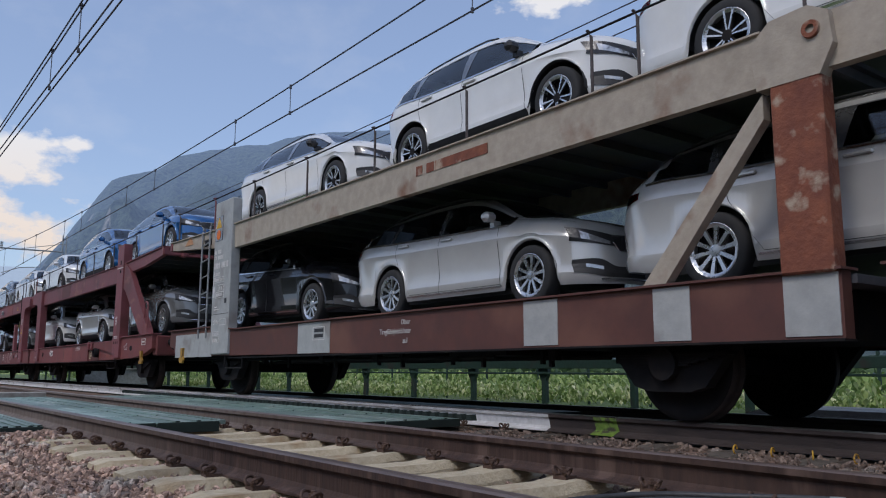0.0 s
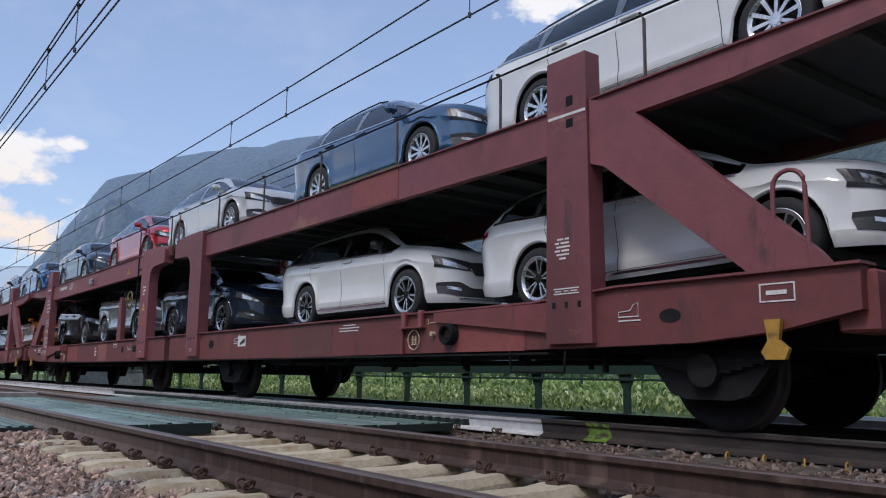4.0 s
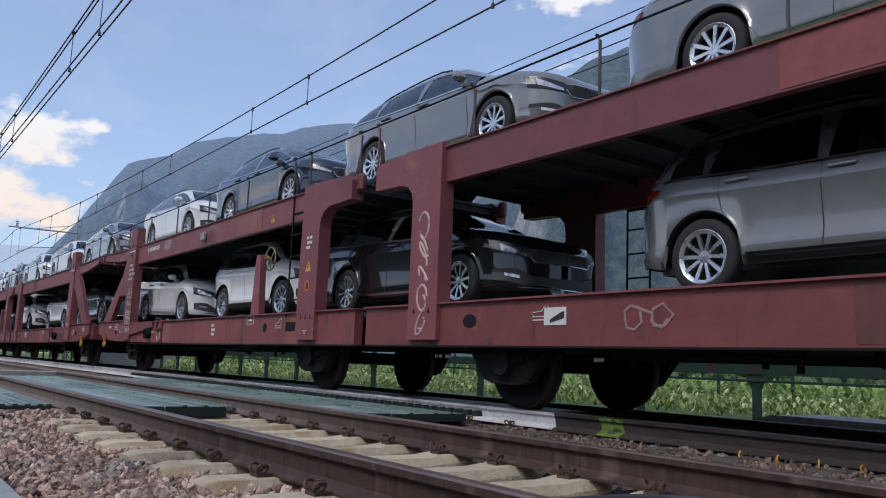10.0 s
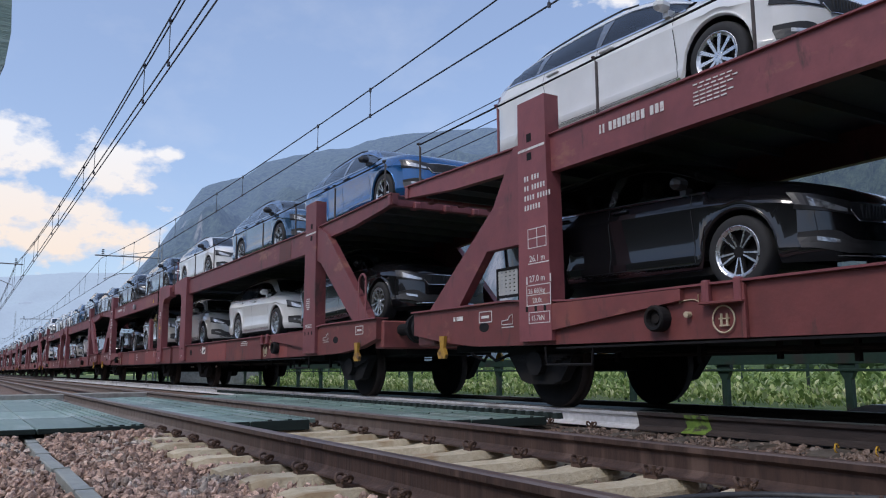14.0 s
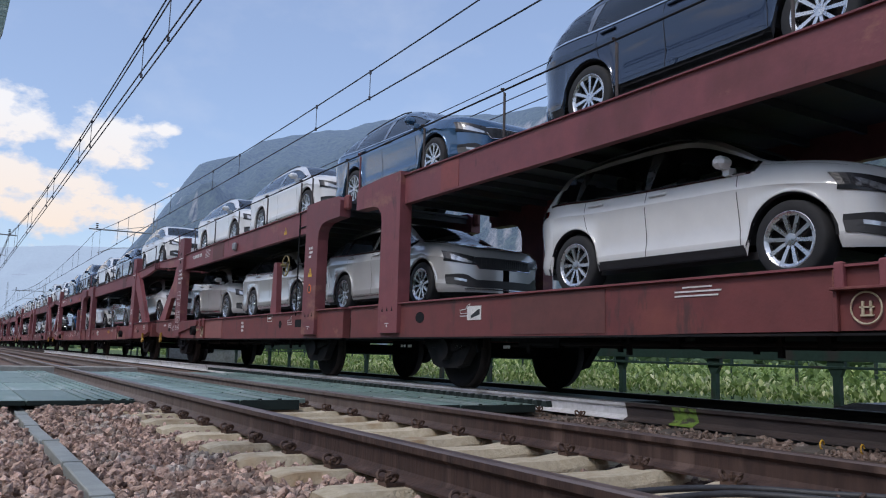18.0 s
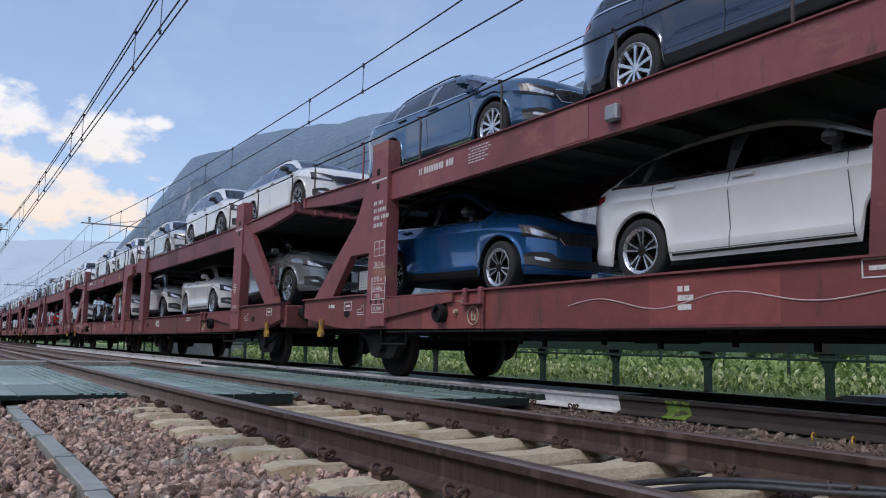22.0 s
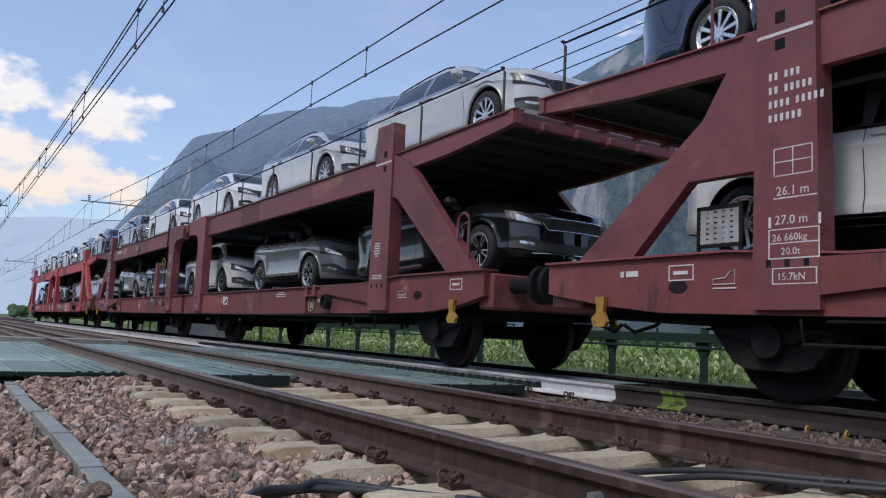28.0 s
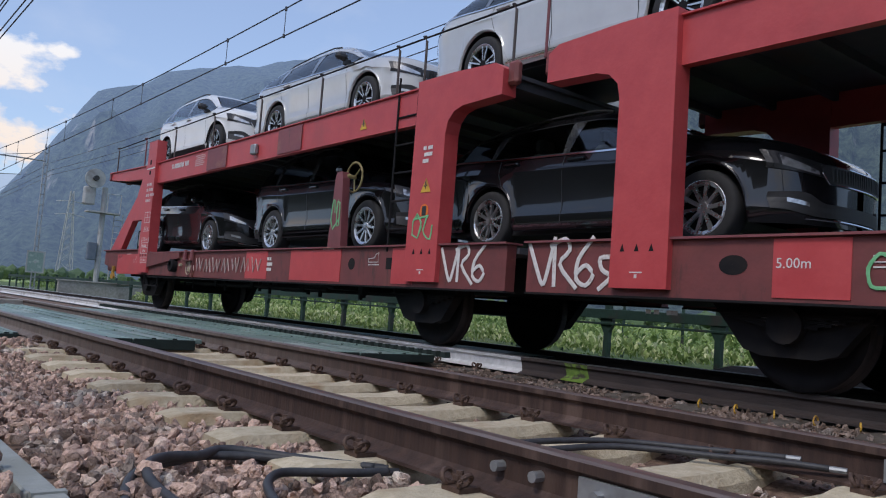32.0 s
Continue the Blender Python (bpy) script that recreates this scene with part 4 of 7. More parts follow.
def face(sh, outline, ny, nz, off, bm=None):
    """A piece of the nose: outline(u, v) gives (y, z)."""
    bm = bm or bmesh.new()
    g = []
    for i in range(ny + 1):
        row = []
        for j in range(nz + 1):
            y, z = outline(i / ny, j / nz)
            x = front_x(sh, y, z)
            sl = (front_x(sh, abs(y) + 0.02, z) - front_x(sh, max(0, abs(y) - 0.02), z)) / 0.04
            n = Vector((1, -sl * (1 if y > 0 else -1), 0.15)).normalized()
            row.append(bm.verts.new(Vector((x, y, z)) + n * off))
        g.append(row)
    fs = []
    for i in range(ny):
        for j in range(nz):
            fs.append(bm.faces.new((g[i][j], g[i + 1][j], g[i + 1][j + 1], g[i][j + 1])))
    bmesh.ops.recalc_face_normals(bm, faces=fs)
    bmesh.ops.solidify(bm, geom=fs, thickness=-0.006)
    return bm


def patch(sh, corner, side, nx=8, nr=4, off=0.0, thick=0.0, bm=None):
    """A piece of skin; corner(u, v) gives (x, r)."""
    bm = bm or bmesh.new()
    g = [[bm.verts.new(sh.at(*corner(i / nx, j / nr), side, off)) for j in range(nr + 1)] for i in range(nx + 1)]
    fs = []
    for i in range(nx):
        for j in range(nr):
            fs.append(bm.faces.new((g[i][j], g[i + 1][j], g[i + 1][j + 1], g[i][j + 1]) if side < 0 else (g[i][j], g[i][j + 1], g[i + 1][j + 1], g[i + 1][j])))
    if thick:
        bmesh.ops.solidify(bm, geom=fs, thickness=thick)
    return bm


def merge(bm, other, index=0):
    """Adds the mesh other to bm, its faces in the material slot given."""
    tmp = bpy.data.meshes.new("t")
    other.to_mesh(tmp)
    other.free()
    n = len(bm.faces)
    bm.from_mesh(tmp)
    bpy.data.meshes.remove(tmp)
    bm.faces.ensure_lookup_table()
    for fc in bm.faces[n:]:
        fc.material_index = index


def wheel_meshes(r, spokes):
    """Tyre and rim; ten slim bright twin spokes, or five black ones with bright edges."""
    tyre = lathe([(r * 0.62, -0.085), (r * 0.70, -0.105), (r * 0.93, -0.105), (r * 0.985, -0.085), (r, -0.05), (r, 0.05), (r * 0.985, 0.085), (r * 0.93, 0.105), (r * 0.70, 0.105), (r * 0.62, 0.085)], 28)
    a = bpy.data.meshes.new("tyre")
    tyre.to_mesh(a)
    tyre.free()
    a.materials.append(M_TYRE)
    a.polygons.foreach_set("use_smooth", [True] * len(a.polygons))
    rim = lathe([(r * 0.60, -0.09), (r * 0.715, -0.106), (r * 0.70, -0.108), (r * 0.665, -0.100), (r * 0.64, -0.06), (r * 0.60, 0.06)], 28)

    def spoke(ang, wd, wo, x0, x1, index, r0=0.03):
        bm2 = bmesh.new()
        box(bm2, x0, x1, -1, 1, r0, r * 0.675)
        for v in bm2.verts:
            q = v.co.z / (r * 0.675)
            v.co.y *= wd + (wo - wd) * q
            v.co.x += 0.020 * (1 - q)
        bm2.transform(Matrix.Rotation(ang, 4, "X"))
        merge(rim, bm2, index)
    for k in range(spokes):
        ang = 2 * math.pi * k / spokes
        if spokes >= 8:
            spoke(ang, 0.012, 0.020, -0.098, -0.070, 0)
        else:
            spoke(ang, 0.022, 0.062, -0.090, -0.060, 1)
            for sd, tip in ((-1, 0.17), (1, 0.235)):
                spoke(ang + sd * tip, 0.005, 0.010, -0.100, -0.085, 0, 0.05)
    merge(rim, lathe([(0.001, -0.088), (0.050, -0.086), (0.062, -0.07), (0.066, 0.0)], 16), 0 if spokes >= 8 else 1)
    merge(rim, lathe([(0.02, -0.02), (r * 0.45, -0.02), (r * 0.66, -0.03)], 20), 1)
    b = bpy.data.meshes.new("rim")
    rim.to_mesh(b)
    rim.free()
    b.materials.append(M_RIM)
    b.materials.append(M_BLACK)
    return a, b


def build_car(kind, spokes):
    """One car, nose to +x, its near side (seen from the track) to -y. Returns the Empty that holds its parts."""
    sp = SPECS[kind]
    sh = Shell(sp)
    root = new("car")
    f, b = sp["front"], sp["rear"]
    s0, s1 = sp["scr"]
    r0, r1 = sp["rear_scr"]
    panes = sp["panes"]
    p0 = panes[0][0] - 0.03
    xs = list(np.linspace(b, f - 0.5, 96)) + [f - 0.5 * (1 - k / 26) ** 1.8 for k in range(1, 26)] + [f - 0.0004]
    rows = len(sh.ring(0))
    bm = bmesh.new()
    for side in (1, -1):
        g = [[bm.verts.new((x, y * side, z)) for y, z in sh.ring(x)] for x in xs]
        for i in range(len(xs) - 1):
            xm = (xs[i] + xs[i + 1]) / 2
            for j in range(rows - 1):
                if j in (5, 6) and panes[0][0] + (panes[0][1] - panes[0][0]) * (j - 4.5) / 2 < xm < s1 - 0.06:
                    continue
                if j in (8, 9) and (s0 + 0.02 < xm < s1 - 0.02 or r0 < xm < r1):
                    continue
                q = (g[i][j], g[i + 1][j], g[i + 1][j + 1], g[i][j + 1])
                bm.faces.new(q if side < 0 else q[::-1])
        cap = [bm.verts.new(v.co) for v in g[0]] + [bm.verts.new((b, 0, g[0][0].co.z))]
        bm.faces.new(cap if side > 0 else cap[::-1])
        # the edges of the shoulder, the sill crease and the bonnet stay crisp
        for i in range(len(xs) - 1):
            if xs[i] < f - 0.35:
                for j in (2, 4):
                    e = bm.edges.get((g[i][j], g[i + 1][j]))
                    if e:
                        e.smooth = False
    for side in (1, -1):  # painted edge of the roof over the windows
        patch(sh, lambda u, v: (p0 + 0.12 + (s1 - 0.22 - p0) * u, 6.70 + 0.30 * v), side, 40, 2, 0.0, bm=bm)
    bmesh.ops.remove_doubles(bm, verts=bm.verts, dist=0.0008)
    body = part("body", bm, M_PAINT["W"], root, smooth=True)
    for p in body.data.polygons:
        p.use_smooth = p.center.x > b + 0.005
    # floor and wheel wells
    bm = boxes((b + 0.3, f - 0.62, -sp["w"] * 0.86, sp["w"] * 0.86, sp["sill"] - 0.03, sp["sill"] + 0.04))
    for ax in (sp["wb"] / 2, -sp["wb"] / 2):
        for sd in (1, -1):
            w2 = bmesh.new()
            seg = 14
            rr = sp["arch"] + 0.012
            ra = [w2.verts.new((ax + rr * math.cos(math.pi * k / seg), sd * sp["w"] * 0.955, sp["wheel"] + rr * math.sin(math.pi * k / seg))) for k in range(seg + 1)]
            rb = [w2.verts.new((ax + rr * math.cos(math.pi * k / seg), sd * sp["w"] * 0.60, sp["wheel"] + rr * math.sin(math.pi * k / seg))) for k in range(seg + 1)]
            for k in range(seg):
                w2.faces.new((ra[k], ra[k + 1], rb[k + 1], rb[k]))
            w2.faces.new(rb)
            merge(bm, w2)
    part("underbody", bm, M_TRIM, root)
    # panes
    for side in (-1, 1):
        for xb0, xt0, xt1, xb1 in panes:
            def corner(u, v, a=xb0, bt=xt0, ct=xt1, d=xb1):
                xa, xe = a + (bt - a) * v, d + (ct - d) * v
                return xa + (xe - xa) * u, BELT + 2 * (0.03 + 0.84 * v)
            part("side_window", patch(sh, corner, side, 10, 4, 0.0), M_GLASS, root, "dark tinted side window", smooth=True)
        # pillars and window surround
        bm = bmesh.new()
        for (pa, pb) in zip(panes, panes[1:]):
            def corner(u, v, q0=pa, q1=pb):
                xa, xe = q0[3] + (q0[2] - q0[3]) * v - 0.02, q1[0] + (q1[1] - q1[0]) * v + 0.02
                return xa + (xe - xa) * u, BELT + 1.74 * v
            patch(sh, corner, side, 1, 4, 0.004, bm=bm)
        for fc in bm.faces:
            fc.material_index = 2
        patch(sh, lambda u, v: (p0 + (s1 - 0.07 - p0) * u, BELT - 0.03 + 0.06 * v), side, 30, 1, 0.006, bm=bm)
        nf = len(bm.faces)
        patch(sh, lambda u, v: (p0 + 0.02 + (s1 - 0.10 - p0) * u, BELT - 0.14 + 0.12 * v), side, 30, 1, 0.009, bm=bm)
        bm.faces.ensure_lookup_table()
        for fc in bm.faces[nf:]:
            fc.material_index = 1
        patch(sh, lambda u, v: (p0 + 0.20 + (s1 - 0.30 - p0) * u, 6.68 + 0.05 * v), side, 30, 1, 0.006, bm=bm)
        part("window_surround", bm, M_TRIM, root, "black window surround over a bright strip", smooth=False)
        root.children[-1].data.materials.append(M_CHROME)
        root.children[-1].data.materials.append(M_PILLAR)
        # seams of the doors, bonnet edge, cowl under the windscreen
        bm = bmesh.new()
        for sx in sp["seams"]:
            patch(sh, lambda u, v, sx=sx: (sx + 0.008 * (u - 0.5) + (0.12 * (1 - v) ** 2 if sx < -1 else 0.05 * (1 - v) if sx > 0.5 else 0), 0.6 + 4.4 * v), side, 1, 12, 0.003, bm=bm)
        patch(sh, lambda u, v: (sp["seams"][0] + 0.13 + (sp["seams"][2] - sp["seams"][0] - 0.08) * u, 0.95 + 0.05 * v), side, 20, 1, 0.003, bm=bm)
        patch(sh, lambda u, v: (s1 - 0.04 + (f - 0.34 - s1) * u, 6.35 + 0.06 * v), side, 14, 1, 0.003, bm=bm)
        patch(sh, lambda u, v: (s1 - 0.03 + 0.07 * u, 7.6 + 2.3 * v), side, 2, 4, 0.004, bm=bm)
        if side < 0:
            part("panel_gap", bm, M_TRIM, root, "dark gap round doors and bonnet")
            part("door_strip", patch(sh, lambda u, v: (-sp["wb"] / 2 + 0.42 + (sp["wb"] - 0.84) * u, (0.55 if not sp["clad"] else 0.2) + (0.30 if not sp["clad"] else 1.0) * v), side, 20, 1, 0.010, 0.004), M_CHROME if kind == "estate" else M_TRIM, root, "thin strip low on the doors")
        else:
            bm.free()
        # lamps
        zh = soft_at(sp["top"], f - 0.06)
        hl = part("headlight", face(sh, lambda u, v: (side * (0.46 + 0.36 * u), zh - 0.155 + 0.06 * u ** 1.3 + (0.115 + 0.035 * u) * v), 14, 4, 0.005), M_RIMD, root, "slim dark headlight with bright lens", smooth=False)
        part("lens", face(sh, lambda u, v: (side * (0.52 + 0.235 * u), zh - 0.135 + 0.055 * u ** 1.4 + (0.030 + 0.055 * u) * v), 8, 2, 0.010), M_LAMP, hl, "bright lens")
        part("taillight", patch(sh, lambda u, v: (b + 0.01 + 0.32 * u, 4.05 + 0.2 * u + (0.9 - 0.5 * u) * v), side, 8, 4, 0.005, 0.004), M_TAIL, root, "red tail light", smooth=True) if side < 0 else None
        if sp["rails"] and side < 0:
            bm = tube([sh.at(sp["rails"][0] + (sp["rails"][1] - sp["rails"][0]) * k / 8, 8.0, side, 0.024 if 0 < k < 8 else 0.0) for k in range(9)], 0.012, 6)
            part("roof_rail", bm, M_TRIM, root)
        if side > 0:
            continue
        if sp["clad"]:
            part("sill_cladding", patch(sh, lambda u, v: (b + 0.35 + (f - 0.45 - b - 0.35) * u, 0.9 * v), side, 90, 2, 0.006), M_TRIM, root, "black plastic sill and arch edge")
        # mirror
        bm = bmesh.new()
        p = sh.at(s1 - 0.32, 5.2, side)
        box(bm, p.x - 0.06, p.x + 0.07, p.y - 0.20, p.y - 0.02, p.z + 0.02, p.z + 0.135, bevel=0.04)
        box(bm, p.x - 0.03, p.x + 0.04, p.y - 0.06, p.y + 0.04, p.z - 0.03, p.z + 0.04)
        part("mirror", bm, M_TRIM if spokes < 8 else M_PAINT["W"], root, "door mirror", smooth=False)
    for hx in (sp["seams"][0] + 0.18, sp["seams"][1] + 0.16):
        bm = bmesh.new()
        p = sh.at(hx, 4.55, -1)
        box(bm, p.x - 0.11, p.x + 0.11, p.y - 0.032, p.y + 0.01, p.z - 0.017, p.z + 0.017, bevel=0.010)
        part("door_handle", bm, M_PAINT["W"], root)
    # glass across
    bm = bmesh.new()
    for side in (1, -1):
        patch(sh, lambda u, v: (s0 + (s1 - s0) * u, 8 + 2 * v), side, 8, 4, 0.0, bm=bm)
    part("windscreen", bm, M_SCREEN, root, "clear windscreen", smooth=True)
    bm = bmesh.new()
    for side in (1, -1):
        patch(sh, lambda u, v: (r0 - 0.03 + (r1 - r0 + 0.06) * u, 8 + 2 * v), side, 6, 4, 0.0, bm=bm)
    part("rear_window", bm, M_GLASS, root, smooth=True)
    # face: six-sided grille with upright slats and a bright frame, dark intake with raised ends
    zh = soft_at(sp["top"], f - 0.06)
    g0, g1 = zh - 0.20, zh - 0.045
    gw = lambda z: 0.43 + 0.06 * smoothstep(g0, g0 + 0.10, z)
    bm = face(sh, lambda u, v: ((u - 0.5) * 2 * gw(g0 + (g1 - g0) * v), g0 + (g1 - g0) * v), 18, 4, 0.006)
    for k in range(23):
        y = -0.40 + k * 0.80 / 22
        x = front_x(sh, y, (g0 + g1) / 2)
        box(bm, x + 0.002, x + 0.020, y - 0.006, y + 0.006, g0 + 0.025, g1 - 0.02)
    grille = part("grille", bm, M_TRIM, root, "black grille with upright slats")
    loop = [(t, g1) for t in np.linspace(-gw(g1), gw(g1), 15)] + [(gw(g0 + 0.09), g0 + 0.08)] + [(t, g0) for t in np.linspace(gw(g0), -gw(g0), 15)] + [(-gw(g0 + 0.09), g0 + 0.08)]
    part("grille_frame", tube([(front_x(sh, y, z) + 0.008, y, z) for y, z in loop], 0.007, 6, closed=True), M_CHROME, grille)
    zi = sp["sill"] + 0.045
    hi = (g0 - zi) * 0.52

    def intake(u, v):
        y = (u - 0.5) * 2 * 0.79
        k = smoothstep(0.44, 0.60, abs(y))
        low = zi + 0.02 + 0.05 * smoothstep(0.5, 0.8, abs(y))
        return y, low + (hi * (0.72 + 0.42 * k) - 0.04 * smoothstep(0.6, 0.8, abs(y))) * v
    part("air_intake", face(sh, intake, 36, 3, 0.004), M_TRIM, root, "black lower air intake with raised ends")
    part("fog_light", face(sh, lambda u, v: (-(0.58 + 0.13 * u), zi + hi * 0.62 + 0.03 * u + 0.035 * v), 5, 1, 0.009), M_LAMP, root, "small bright fog light")
    part("bumper_trim", tube([(front_x(sh, y, zi) + 0.008, y, zi) for y in np.linspace(-0.60, 0.60, 17)], 0.010, 6), M_CHROME if kind in ("estate", "suv") else M_PAINT["W"], root)
    # seats and dashboard
    bm = bmesh.new()
    zs = sp["sill"] + 0.1
    for sx, sy in ((0.05, 0.37), (0.05, -0.37), (-0.85, 0.38), (-0.85, -0.38), (-0.85, 0)):
        box(bm, sx - 0.1, sx + 0.42, sy - 0.22, sy + 0.22, zs + 0.14, zs + 0.34, bevel=0.04)
        box(bm, sx - 0.22, sx - 0.06, sy - 0.21, sy + 0.21, zs + 0.3, zs + 0.80, bevel=0.04)
        box(bm, sx - 0.24, sx - 0.13, sy - 0.12, sy + 0.12, zs + 0.82, zs + 0.98, bevel=0.03)
    box(bm, 0.55, 1.02, -sp["w"] * 0.78, sp["w"] * 0.78, zs + 0.3, soft_at(sp["belt"], 0.8) - 0.02, bevel=0.04)
    box(bm, b + 0.3, 1.0, -sp["w"] * 0.86, sp["w"] * 0.86, zs, zs + 0.12)
    box(bm, b + 0.35, -1.12, -sp["w"] * 0.80, sp["w"] * 0.80, zs + 0.12, zs + 0.62)
    nf = len(bm.faces)
    for side in (1, -1):
        patch(sh, lambda u, v: (panes[0][1] + 0.05 + (s0 - 0.1 - panes[0][1]) * u, 7.2 + 2.8 * v), side, 10, 4, -0.025, bm=bm)
    bm.faces.ensure_lookup_table()
    for fc in bm.faces[nf:]:
        fc.material_index = 1
    part("interior", bm, M_SEAT, root, "dark seats and dashboard under a pale headliner")
    root.children[-1].data.materials.append(M_LINER)
    # wheels
    ty, ri = wheel_meshes(sp["wheel"], spokes)
    for ax in (sp["wb"] / 2, -sp["wb"] / 2):
        for sd in (1, -1):
            w = link("tyre", ty, None, root, "", pose(ax, sd * (sp["w"] - 0.125), sp["wheel"], 0, 0, 0) @ Matrix.Rotation(radians(90 if sd < 0 else -90), 4, "Z") @ Matrix.Rotation(random.uniform(0, 6), 4, "X"))
            if sd < 0:
                link("rim", ri, None, w, "bright alloy rim")
    return root


CARS = {}


def car(kind, paint, spokes, m):
    """A car in its paint at the pose m: a copy of the first of its kind with the painted parts in its own colour."""
    key = (kind, spokes)
    if key not in CARS:
        CARS[key] = build_car(kind, spokes)
        ob = CARS[key]
        ob.matrix_basis = m
    else:
        ob = copy_thing(CARS[key], m)
    for o in ob.children_recursive:
        if o.type == "MESH" and o.data.materials and o.data.materials[0] == M_PAINT["W"]:
            o.material_slots[0].link = "OBJECT"
            o.material_slots[0].material = M_PAINT[paint]
    return ob

# ---- car-carrying wagons ----
XC = 6.35          # middle of the train's track
HW = 1.28          # half the wagon's width over its sills
LEN = 27.0         # from coupling to coupling
AXLES = (1.95, 11.0, 15.2, 24.2)
RAILPOSTS = (0.48, 2.30, 4.10, 5.95, 7.80, 9.60, 11.40, 13.34, 13.78, 15.22, 15.74, 17.52, 19.35, 21.15, 22.95, 24.62, 26.45)


def wheelset_meshes():
    bm = lathe([(0.09, -0.07), (0.12, -0.075), (0.34, -0.03), (0.40, -0.068), (0.458, -0.068), (0.46, 0.03), (0.455, 0.045), (0.488, 0.052), (0.488, 0.066), (0.40, 0.07), (0.34, 0.03), (0.12, 0.06), (0.09, 0.07)], 36)
    for k in range(8):
        a = 2 * math.pi * k / 8
        cyl(bm, (-0.055, 0.23 * math.cos(a), 0.23 * math.sin(a)), (-0.035, 0.23 * math.cos(a), 0.23 * math.sin(a)), 0.03, 8)
    w = bpy.data.meshes.new("wheel")
    bm.to_mesh(w)
    bm.free()
    w.materials.append(M_BLACK)
    w.materials.append(M_DARKRAIL)
    for p in w.polygons:
        p.use_smooth = True
        c = p.center
        if 0.452 < math.hypot(c.y, c.z) < 0.47 and abs(c.x) < 0.07:
            p.material_index = 1
    bm = cyl(bmesh.new(), (-0.98, 0, 0), (0.98, 0, 0), 0.085, 14)
    a = bpy.data.meshes.new("axle")
    bm.to_mesh(a)
    bm.free()
    a.materials.append(M_BLACK)
    return w, a


